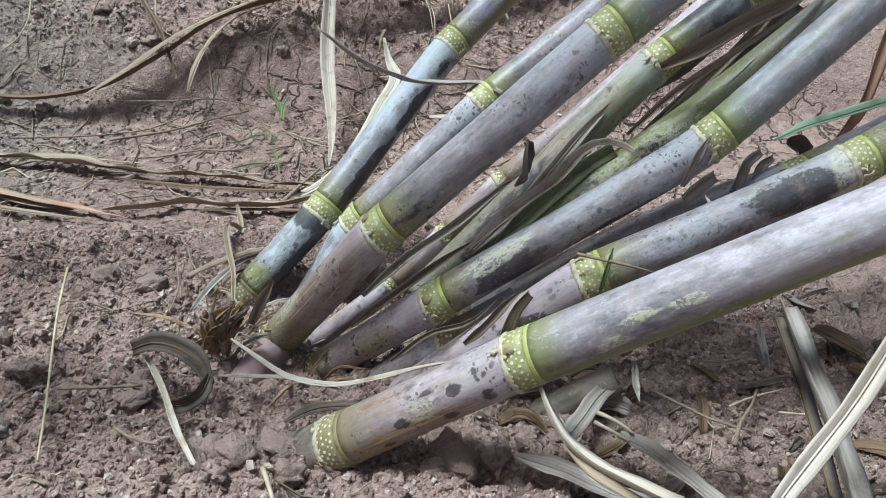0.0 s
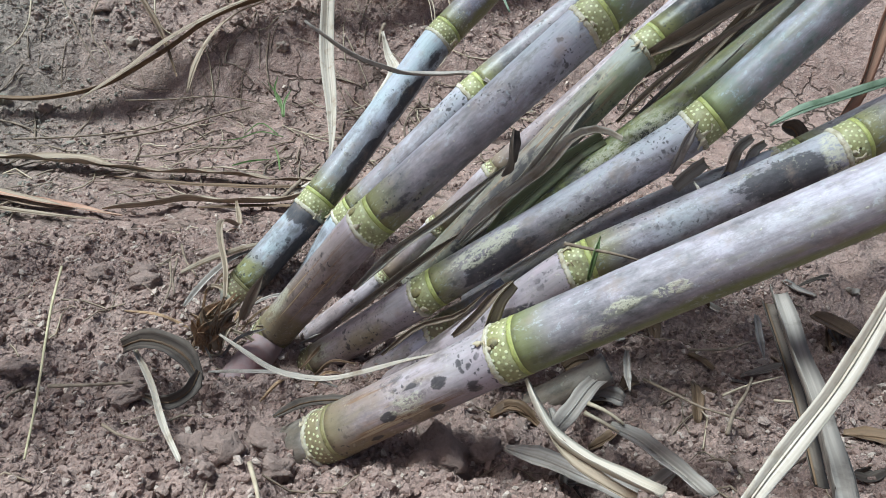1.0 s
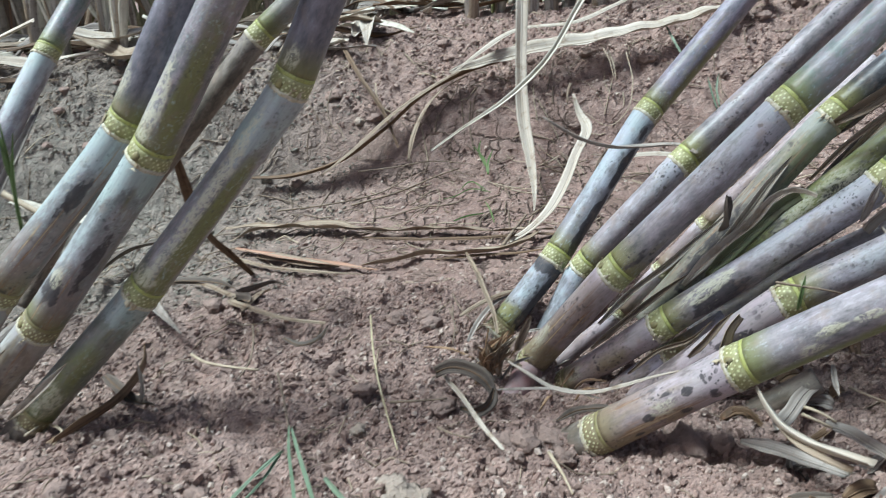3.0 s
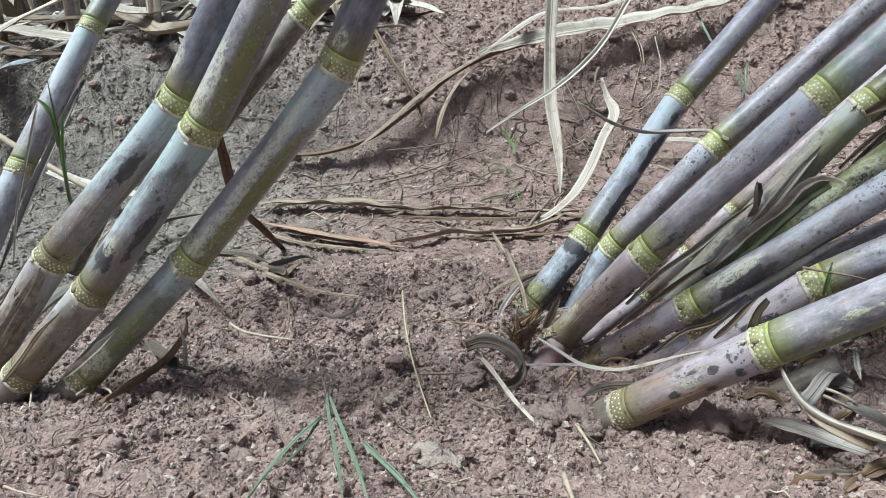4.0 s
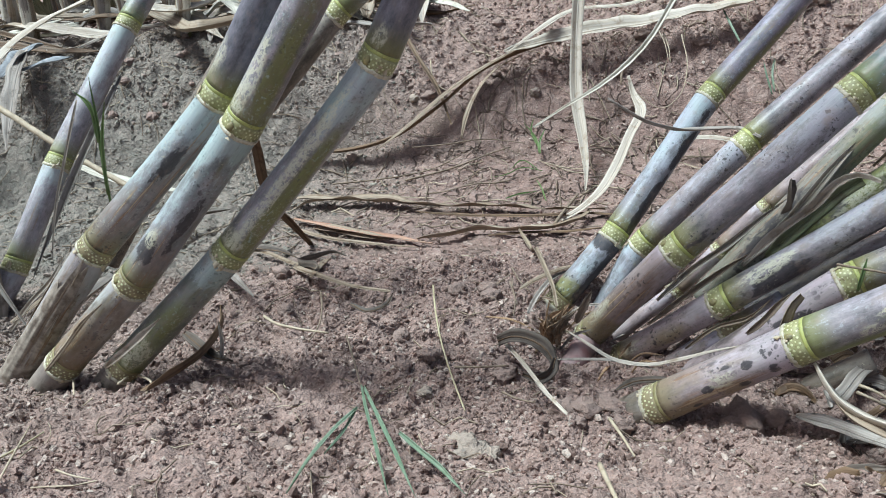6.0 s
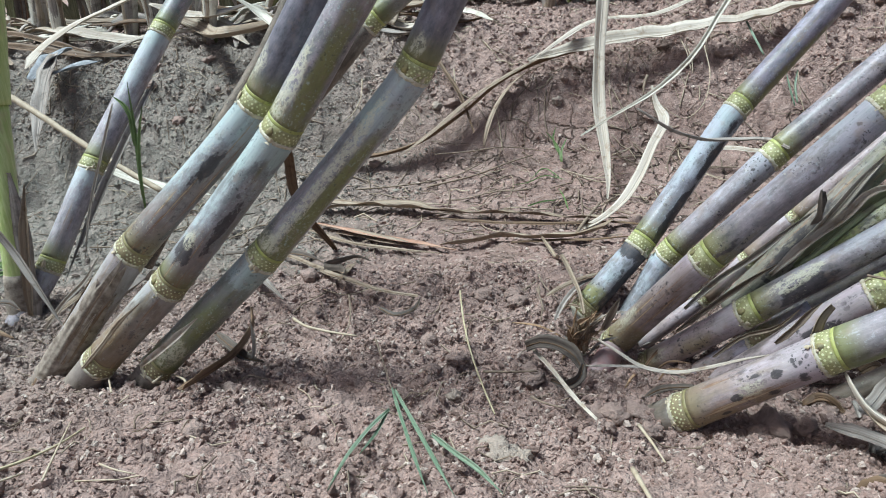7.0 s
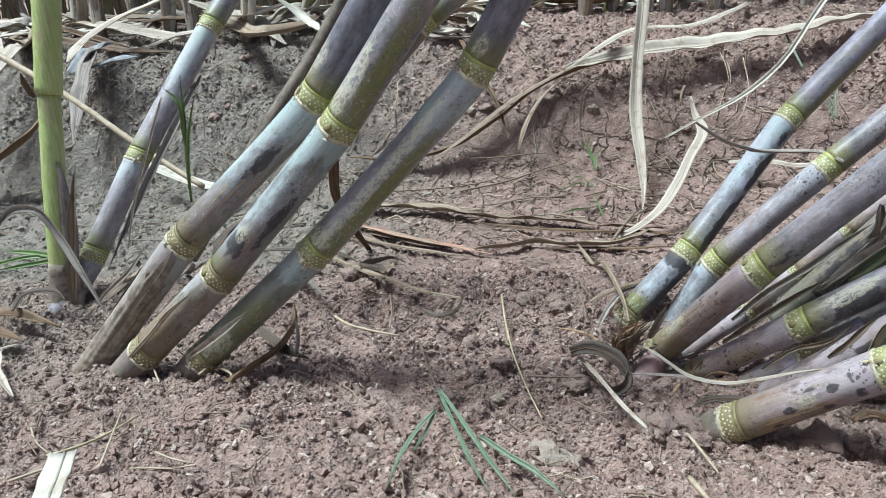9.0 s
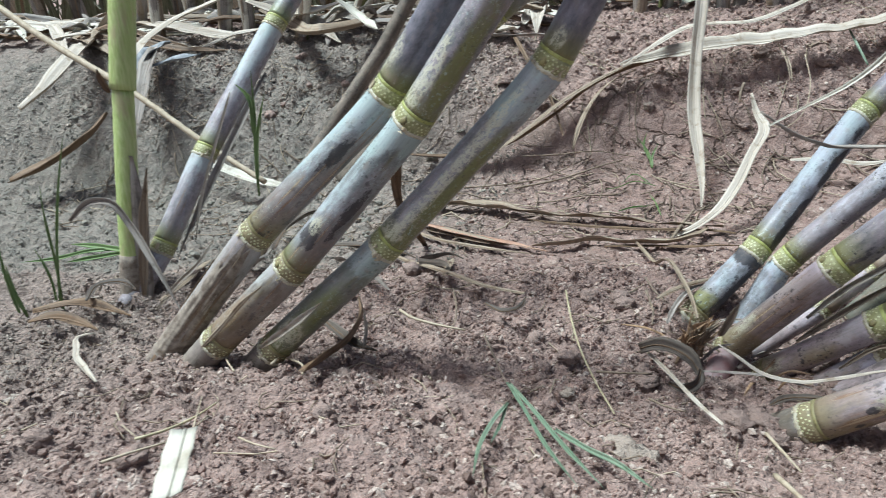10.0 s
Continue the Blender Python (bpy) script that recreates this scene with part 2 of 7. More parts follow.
def band_material(name, a, b, edge):
    m, n, l, bsdf = material(name)
    at = n.new("ShaderNodeTexCoord").outputs["Object"]
    one = noise_of(n, l, at, 90.0, 5, 0.65).outputs["Fac"]
    two = noise_of(n, l, at, 420.0, 4, 0.7).outputs["Fac"]
    colour = mix(n, l, ramp(n, l, one, grey(0.36, 0.64)), a, b)
    colour = mix(n, l, ramp(n, l, two, grey(0.52, 0.68, 0.0, 0.7)), colour, edge)
    colour = mix(n, l, ramp(n, l, noise_of(n, l, at, 160.0, 6, 0.7).outputs["Fac"], grey(0.58, 0.68, 0.0, 0.6)), colour, tuple(0.45 * c for c in edge))
    l.new(colour, bsdf.inputs["Base Color"])
    bsdf.inputs["Roughness"].default_value = 0.55
    bumped(n, l, bsdf, two, 0.3, 0.001)
    return m


def leaf_material(name, a, b, stain, rough=0.62, through_light=0.12):
    """A blade: 'blade' UV gives metres across and along."""
    m, n, l, bsdf = material(name)
    uv = n.new("ShaderNodeUVMap")
    uv.uv_map = "blade"
    at = n.new("ShaderNodeTexCoord").outputs["Object"]
    rib = noise_of(n, l, stretched(n, l, uv.outputs["UV"], (1.0, 0.012, 1.0)), 850.0, 3, 0.6).outputs["Fac"]
    vein = noise_of(n, l, stretched(n, l, uv.outputs["UV"], (1.0, 0.02, 1.0)), 230.0, 2).outputs["Fac"]
    wear = noise_of(n, l, at, 45.0, 5, 0.65).outputs["Fac"]
    colour = mix(n, l, ramp(n, l, vein, grey(0.38, 0.6)), a, b)
    colour = mix(n, l, ramp(n, l, rib, grey(0.42, 0.6, 0.2, 0.0)), colour, stain)
    colour = mix(n, l, ramp(n, l, wear, grey(0.54, 0.68, 0.0, 0.75)), colour, stain)
    l.new(colour, bsdf.inputs["Base Color"])
    bsdf.inputs["Roughness"].default_value = rough
    bsdf.inputs["Specular IOR Level"].default_value = 0.35
    bumped(n, l, bsdf, times(n, l, rib, vein, "ADD"), 0.45, 0.0012)
    lit = n.new("ShaderNodeBsdfTranslucent")
    l.new(colour, lit.inputs["Color"])
    both = n.new("ShaderNodeMixShader")
    both.inputs[0].default_value = through_light
    l.new(bsdf.outputs[0], both.inputs[1])
    l.new(lit.outputs[0], both.inputs[2])
    l.new(both.outputs[0], n["Material Output"].inputs["Surface"])
    return m


def plain_material(name, a, b, scale, rough):
    m, n, l, bsdf = material(name)
    at = n.new("ShaderNodeTexCoord").outputs["Object"]
    one = noise_of(n, l, at, scale, 5, 0.65).outputs["Fac"]
    l.new(mix(n, l, ramp(n, l, one, grey(0.35, 0.65)), a, b), bsdf.inputs["Base Color"])
    bsdf.inputs["Roughness"].default_value = rough
    bumped(n, l, bsdf, one, 0.3, 0.001)
    return m


SOIL = soil_material()
CRUMB = crumb_material("soil_crumbs", (0.175, 0.118, 0.10), (0.64, 0.53, 0.46), (0.345, 0.236, 0.204), (0.43, 0.307, 0.266))
MUD = crumb_material("mud_crumbs", (0.21, 0.198, 0.168), (0.38, 0.355, 0.305), (0.26, 0.243, 0.208), (0.315, 0.295, 0.253))
CLOD = crumb_material("soil_clods", (0.265, 0.188, 0.158), (0.41, 0.308, 0.267), (0.308, 0.22, 0.19), (0.37, 0.272, 0.236))
SLATE, MAUVE = (0.15, 0.137, 0.152), (0.25, 0.203, 0.235)
OLIVE, WAX = (0.205, 0.215, 0.06), (0.37, 0.43, 0.49)
CANE = cane_material("cane_waxy", SLATE, MAUVE, OLIVE, WAX, 0.8, 0.5, 0.4)
CANE_DARK = cane_material("cane_sooty", (0.165, 0.145, 0.148), (0.26, 0.212, 0.222), OLIVE, (0.38, 0.405, 0.42), 0.75, 0.45, 0.95, scars=0.4)
CANE_OLIVE = cane_material("cane_olive", (0.145, 0.155, 0.12), (0.205, 0.18, 0.165), (0.18, 0.205, 0.055), (0.345, 0.42, 0.385), 0.9, 0.85, 0.5, wax_low=0.42)
CANE_BLUE = cane_material("cane_blue_bloom", (0.15, 0.158, 0.158), (0.235, 0.205, 0.215), (0.175, 0.19, 0.06), (0.37, 0.46, 0.43), 0.95, 0.7, 0.7, wax_low=0.45)
CANE_PLUM = cane_material("cane_plum", (0.165, 0.158, 0.162), (0.265, 0.22, 0.238), (0.205, 0.23, 0.07), (0.365, 0.445, 0.415), 0.95, 0.85, 0.45, wax_low=0.48, scars=0.65)
CANE_EARTHY = cane_material("cane_earthy", (0.215, 0.175, 0.148), (0.30, 0.22, 0.20), (0.29, 0.245, 0.095), (0.40, 0.42, 0.48), 0.85, 0.65, 0.5, 0.48)
CANE_PALE = cane_material("cane_pale", (0.155, 0.19, 0.172), (0.25, 0.215, 0.225), (0.20, 0.25, 0.08), (0.36, 0.44, 0.46), 0.85, 0.75, 0.2, scars=0.35)
CANE_DUSK = cane_material("cane_dusky", (0.115, 0.108, 0.125), (0.175, 0.155, 0.18), (0.20, 0.21, 0.07), (0.32, 0.35, 0.38), 0.5, 0.08, 0.1, wax_low=0.35, scars=0.3)
CANE_MAUVE = cane_material("cane_mauve", (0.24, 0.21, 0.225), (0.36, 0.31, 0.33), (0.23, 0.26, 0.09), (0.42, 0.50, 0.47), 0.9, 0.3, 0.1, scars=0.3)
CANE_MOSS = cane_material("cane_mossy", (0.195, 0.172, 0.178), (0.295, 0.245, 0.262), (0.205, 0.24, 0.07), (0.41, 0.425, 0.435), 0.75, 0.7, 0.2, wax_low=0.42, scars=0.3)
CANE_PEEL = cane_material("cane_peeling", (0.16, 0.128, 0.105), (0.25, 0.205, 0.172), (0.20, 0.16, 0.065), (0.39, 0.395, 0.375), 0.8, 0.75, 0.7, 0.6, wax_low=0.5)
CANE_SOOT = cane_material("cane_soot_blue", (0.165, 0.165, 0.168), (0.25, 0.222, 0.235), OLIVE, (0.41, 0.475, 0.485), 1.0, 0.45, 1.1, wax_low=0.62, scars=0.3)
CANE_BLACK = cane_material("cane_black", (0.03, 0.03, 0.034), (0.075, 0.07, 0.075), OLIVE, (0.34, 0.38, 0.41), 0.42, 0.1, 0.9, scars=0.1)
CANE_PINK = cane_material("cane_pink", (0.23, 0.17, 0.165), (0.33, 0.25, 0.245), (0.27, 0.215, 0.11), (0.53, 0.49, 0.50), 0.7, 0.3, 0.7)
CANE_FOOT = plain_material("cane_pink_foot", (0.23, 0.11, 0.105), (0.27, 0.22, 0.22), 40, 0.6)
CANE_GREEN = cane_material("cane_green", (0.165, 0.18, 0.135), (0.235, 0.225, 0.195), (0.24, 0.285, 0.11), (0.43, 0.47, 0.42), 0.55, 0.7, 1.0)
# Weathered brown rind, with the shade on feet and hidden stalks darkened into its colour.
CANE_SHADED = cane_material("cane_weathered_shaded", (0.10, 0.08, 0.06), (0.17, 0.13, 0.098), (0.15, 0.12, 0.05), (0.27, 0.25, 0.215), 0.5, 0.5, 0.8, 0.55, scars=0.2)
CANE_BRUISED = cane_material("cane_bruised", (0.20, 0.158, 0.15), (0.34, 0.262, 0.258), (0.26, 0.225, 0.10), (0.41, 0.375, 0.385), 0.55, 0.75, 0.9, 0.5, wax_low=0.45, scars=0.5)
BAND = band_material("root_band", (0.225, 0.22, 0.088), (0.35, 0.35, 0.18), (0.19, 0.14, 0.08))
BAND_DULL = band_material("root_band_earthy", (0.19, 0.155, 0.082), (0.28, 0.23, 0.13), (0.14, 0.10, 0.062))
GROWTH_DULL = band_material("growth_ring_earthy", (0.20, 0.175, 0.08), (0.26, 0.235, 0.11), (0.16, 0.12, 0.05))
GROWTH = band_material("growth_ring", (0.29, 0.31, 0.09), (0.36, 0.385, 0.13), (0.19, 0.175, 0.08))
DOT = plain_material("root_dots", (0.48, 0.50, 0.25), (0.66, 0.67, 0.45), 300, 0.55)
SCAR = band_material("leaf_scar", (0.36, 0.32, 0.22), (0.56, 0.53, 0.43), (0.24, 0.17, 0.10))
HUSK = leaf_material("husk_scraps", (0.40, 0.33, 0.22), (0.56, 0.50, 0.38), (0.20, 0.12, 0.06))
BUD = plain_material("cane_bud", (0.10, 0.085, 0.04), (0.26, 0.22, 0.09), 200, 0.6)
STRAW = leaf_material("straw_pale", (0.42, 0.36, 0.295), (0.57, 0.515, 0.45), (0.27, 0.20, 0.135))
WHITE = leaf_material("straw_bleached", (0.50, 0.465, 0.39), (0.66, 0.63, 0.55), (0.32, 0.27, 0.205))
GREY = leaf_material("leaf_grey", (0.245, 0.212, 0.187), (0.40, 0.355, 0.318), (0.115, 0.09, 0.074))
TAN = leaf_material("leaf_tan", (0.24, 0.18, 0.13), (0.38, 0.31, 0.235), (0.15, 0.09, 0.05))
BROWN = leaf_material("leaf_brown", (0.12, 0.075, 0.045), (0.22, 0.14, 0.085), (0.06, 0.035, 0.022))
DARK = leaf_material("leaf_dark", (0.07, 0.055, 0.046), (0.15, 0.12, 0.098), (0.035, 0.026, 0.021))
RUST = leaf_material("leaf_rust", (0.40, 0.20, 0.135), (0.50, 0.31, 0.225), (0.26, 0.13, 0.085))
WRAP = plain_material("papery_sheath", (0.12, 0.088, 0.066), (0.31, 0.262, 0.215), 110, 0.8)
STICK = plain_material("dry_stick", (0.31, 0.245, 0.17), (0.44, 0.365, 0.27), 90, 0.7)
TWIG = plain_material("twig", (0.12, 0.085, 0.06), (0.26, 0.2, 0.145), 120, 0.8)
YELLOW_STRAW = plain_material("yellow_straw", (0.33, 0.275, 0.165), (0.46, 0.40, 0.26), 60, 0.55)
GRASS = leaf_material("grass_green", (0.12, 0.195, 0.07), (0.185, 0.27, 0.11), (0.11, 0.16, 0.05), 0.45, 0.25)
GRASS_BLUE = leaf_material("grass_bluish", (0.15, 0.22, 0.15), (0.27, 0.345, 0.255), (0.09, 0.14, 0.08), 0.42, 0.2)
SHEATH = leaf_material("dull_green_sheath", (0.19, 0.22, 0.115), (0.29, 0.32, 0.19), (0.13, 0.115, 0.075), 0.5, 0.1)
def sheath_material():
    """Green sheath of a young shoot, streaked lengthwise, with dry patches."""
    m, n, l, bsdf = material("shoot_sheath")
    at = n.new("ShaderNodeTexCoord").outputs["Object"]
    line = noise_of(n, l, stretched(n, l, at, (1.0, 1.0, 0.05)), 420.0, 3).outputs["Fac"]
    dry = noise_of(n, l, stretched(n, l, at, (1.0, 1.0, 0.3)), 48.0, 5, 0.65).outputs["Fac"]
    colour = mix(n, l, ramp(n, l, line, grey(0.35, 0.65)), (0.30, 0.39, 0.12), (0.46, 0.53, 0.24))
    colour = mix(n, l, ramp(n, l, dry, grey(0.52, 0.64, 0.0, 0.8)), colour, (0.38, 0.33, 0.19))
    l.new(colour, bsdf.inputs["Base Color"])
    bsdf.inputs["Roughness"].default_value = 0.45
    bumped(n, l, bsdf, line, 0.4, 0.001)
    return m


SHOOT_SKIN = sheath_material()
FIBRE = plain_material("brown_fibre", (0.22, 0.13, 0.075), (0.42, 0.285, 0.175), 260, 0.85)
FILM = plain_material("grey_blue_litter", (0.13, 0.14, 0.155), (0.27, 0.285, 0.305), 60, 0.75)


# ---- mesh helpers ----
def mesh_of(name, verts, faces, uvs=None, smooth=True, marks=None):
    """uvs: {layer: list of a (u, v) for each vertex}; marks: {attribute: a number for each vertex}."""
    me = bpy.data.meshes.new(name)
    me.from_pydata([tuple(v) for v in verts], [], faces)
    if smooth:
        me.polygons.foreach_set("use_smooth", [True] * len(me.polygons))
    if uvs:
        loops = np.empty(len(me.loops), np.int32)
        me.loops.foreach_get("vertex_index", loops)
        for layer, values in uvs.items():
            lay = me.uv_layers.new(name=layer)
            lay.data.foreach_set("uv", np.asarray(values, np.float32)[loops].ravel())
    for key, values in (marks or {}).items():
        me.attributes.new(key, "FLOAT", "POINT").data.foreach_set("value", np.asarray(values, np.float32).ravel())
    me.update()
    return me


def part(name, me, mat, parent=None, label=""):
    ob = new(name, me)
    me.materials.append(mat)
    if parent:
        ob.parent = parent
    if label:
        tagged(ob, label)
    return ob


def smooth_path(points, count):
    """A curve through the points, evenly resampled."""
    p = np.array(points, float)
    if len(p) == 2:
        return p[0] + np.linspace(0, 1, count)[:, None] * (p[1] - p[0])
    step = np.linalg.norm(np.diff(p, axis=0), axis=1)
    s = np.concatenate([[0], np.cumsum(step)])
    fine = np.linspace(0, s[-1], max(count * 6, 60))
    out = np.stack([hermite(s, p[:, k], fine) for k in range(3)], 1)
    d = np.concatenate([[0], np.cumsum(np.linalg.norm(np.diff(out, axis=0), axis=1))])
    even = np.linspace(0, d[-1], count)
    return np.stack([np.interp(even, d, out[:, k]) for k in range(3)], 1)


def hermite(xs, ys, q):
    xs, ys = np.asarray(xs, float), np.asarray(ys, float)
    q = np.clip(np.asarray(q, float), xs[0], xs[-1])
    m = np.gradient(ys, xs)
    i = np.clip(np.searchsorted(xs, q) - 1, 0, len(xs) - 2)
    h = xs[i + 1] - xs[i]
    s = (q - xs[i]) / h
    return ((2 * s**3 - 3 * s**2 + 1) * ys[i] + (s**3 - 2 * s**2 + s) * h * m[i]
            + (3 * s**2 - 2 * s**3) * ys[i + 1] + (s**3 - s**2) * h * m[i + 1])


def frames_along(path, up=(0.0, -0.3, 1.0)):
    """Unit tangent, side and normal at each point of a path."""
    t = np.gradient(path, axis=0)
    t /= np.linalg.norm(t, axis=1)[:, None] + 1e-12
    up = np.array(up, float)
    side = np.cross(t, up)
    side /= np.linalg.norm(side, axis=1)[:, None] + 1e-12
    return t, side, np.cross(side, t)


def tube_mesh(name, path, radii, sides=8, closed=True, seed=0, lump=0.0):
    path = np.asarray(path, float)
    rng = np.random.default_rng(seed)
    t, side, up = frames_along(path, (0.13, -0.4, 0.9))
    a = np.linspace(0, 2 * math.pi, sides, endpoint=False)
    r = np.broadcast_to(np.asarray(radii, float), (len(path),))[:, None] * (1 + lump * rng.uniform(-1, 1, (len(path), sides)))
    v = path[:, None, :] + r[..., None] * (np.cos(a)[None, :, None] * side[:, None, :] + np.sin(a)[None, :, None] * up[:, None, :])
    v = v.reshape(-1, 3)
    f = [(i * sides + j, i * sides + (j + 1) % sides, (i + 1) * sides + (j + 1) % sides, (i + 1) * sides + j)
         for i in range(len(path) - 1) for j in range(sides)]
    if closed:
        f += [tuple(range(sides - 1, -1, -1)), tuple((len(path) - 1) * sides + j for j in range(sides))]
    return mesh_of(name, v, f)


# ---- ground: ridge in front, furrow, bank, next ridge ----
ROW_V = (-3, -.6, -.3, 0, .2, .3, .38, .46, .58, .69, .76, .84, .95, 1.08, 1.2, 1.32, 1.44, 1.5, 1.55, 1.62, 1.7, 1.8, 2.0, 2.4, 2.7, 3.2, 4.0)
ROW_Z = (.12, .15, .18, .2, .195, .165, .125, .105, .098, .112, .118, .095, .045, .018, .015, .022, .042, .08, .15, .225, .29, .325, .34, .33, .25, .1, .12)


def sigmoid(a):
    return 1 / (1 + np.exp(-np.clip(a, -40, 40)))


def row_v(x, y):
    """How far a place lies across the rows."""
    return .973 * np.asarray(y, float) - .232 * np.asarray(x, float)


def ground_z(x, y):
    x, y = np.asarray(x, float), np.asarray(y, float)
    v = row_v(x, y)
    z = hermite(ROW_V, ROW_Z, v)
    z = z + .045 * sigmoid((-.33 - x) / .06) * np.exp(-((v - .42) / .13) ** 2) * sigmoid((x + 1.0) / .1)
    z = z - .03 * sigmoid((x + .03) / .05) * np.exp(-((v - .34) / .1) ** 2)
    z = z - .012 * np.exp(-((x - .005) ** 2 + (y - .45) ** 2) / .03 ** 2)
    return z - .03 * np.exp(-((x + .02) ** 2 + (y - .63) ** 2) / .07 ** 2)


def silt_at(x, y):
    """1 where silt has settled and dried in the furrow, 0 on loose soil."""
    v = row_v(x, y)
    return sigmoid((v - 0.93) / 0.03) * sigmoid((1.57 - v) / 0.03)


def spread(lo, hi, step, far):
    """Even steps from lo to hi, then ever longer ones out to far on both sides."""
    mid = list(np.arange(lo, hi, step))
    out, d = [], step
    x = mid[-1]
    while x < far:
        d *= 1.22
        x += d
        out.append(x)
    back, d, x = [], step, mid[0]
    while x > -far:
        d *= 1.22
        x -= d
        back.append(x)
    return np.array(back[::-1] + mid + out)


def build_ground():
    xs = spread(-1.75, 0.7, 0.0044, 60.0)
    near, far = np.arange(0.08, 0.98, 0.0038), np.arange(0.98, 2.05, 0.0062)
    tail = spread(0, 0.02, 0.0062, 60.0)
    ys = np.concatenate([0.08 + tail[tail < -1e-6], near, far, far[-1] + tail[tail > 0.02]])
    gx, gy = np.meshgrid(xs, ys)
    z = ground_z(gx, gy)
    silt = silt_at(gx, gy)
    fade = sigmoid((1.9 - np.abs(gx + 0.3)) / 0.15) * sigmoid((gy + 0.5) / 0.12) * sigmoid((2.9 - gy) / 0.12)
    wet = sigmoid((-0.62 - gx) / 0.09) * silt
    steep = np.exp(-((row_v(gx, gy) - 1.68) / 0.12) ** 2)
    ok = fade > 0.01
    bump = np.zeros_like(z)
    for i, j in zip(*np.nonzero(ok)):
        p = Vector((gx[i, j], gy[i, j], 0.0))
        broad = noise.noise(p * 9.0)
        lumps = noise.turbulence(p * 34.0, 4, False)
        fine = noise.noise(p * 150.0)
        rough = 1.0 - 0.6 * silt[i, j] + 0.35 * steep[i, j] + 0.55 * wet[i, j]
        bump[i, j] = 0.007 * broad * (0.35 + 0.65 * rough) + rough * (0.0155 * (lumps - 0.62) + 0.0036 * fine)
    z = z + bump * fade
    nx, ny = len(xs), len(ys)
    verts = np.stack([gx.ravel(), gy.ravel(), z.ravel()], 1)
    k = np.arange(nx * ny).reshape(ny, nx)
    faces = np.stack([k[:-1, :-1], k[:-1, 1:], k[1:, 1:], k[1:, :-1]], -1).reshape(-1, 4)
    me = bpy.data.meshes.new("ground")
    me.vertices.add(len(verts))
    me.vertices.foreach_set("co", verts.ravel())
    me.loops.add(faces.size)
    me.loops.foreach_set("vertex_index", faces.ravel())
    me.polygons.add(len(faces))
    me.polygons.foreach_set("loop_start", np.arange(0, faces.size, 4))
    me.polygons.foreach_set("use_smooth", np.ones(len(faces), bool))
    lay = me.attributes.new("silt", "FLOAT", "POINT")
    lay.data.foreach_set("value", silt.ravel().astype(np.float32))
    lay = me.attributes.new("damp", "FLOAT", "POINT")
    v = row_v(gx, gy)
    lay.data.foreach_set("value", (sigmoid((-0.62 - gx) / 0.09) * (0.5 + 0.5 * sigmoid((v - 0.95) / 0.06)) * sigmoid((1.95 - v) / 0.08)).ravel().astype(np.float32))
    me.update()
    me.validate()
    ob = part("ground", me, SOIL)
    tagged(ob, "loose brown soil ridges with a silted, cracked furrow between", "soil", kind="structure")
    return xs, ys, z


GRID_X, GRID_Y, GRID_Z = build_ground()


def top_z(x, y):
    """Height of the finished, lumpy ground."""
    i = np.clip(np.searchsorted(GRID_X, x) - 1, 0, len(GRID_X) - 2)
    j = np.clip(np.searchsorted(GRID_Y, y) - 1, 0, len(GRID_Y) - 2)
    a = np.clip((x - GRID_X[i]) / (GRID_X[i + 1] - GRID_X[i]), 0, 1)
    b = np.clip((y - GRID_Y[j]) / (GRID_Y[j + 1] - GRID_Y[j]), 0, 1)
    return ((1 - a) * (1 - b) * GRID_Z[j, i] + a * (1 - b) * GRID_Z[j, i + 1]
            + (1 - a) * b * GRID_Z[j + 1, i] + a * b * GRID_Z[j + 1, i + 1])


# ---- cane stalks ----
MARKS = ("soot", "bare", "bloom", "peel", "flake")
TILT = 0.10


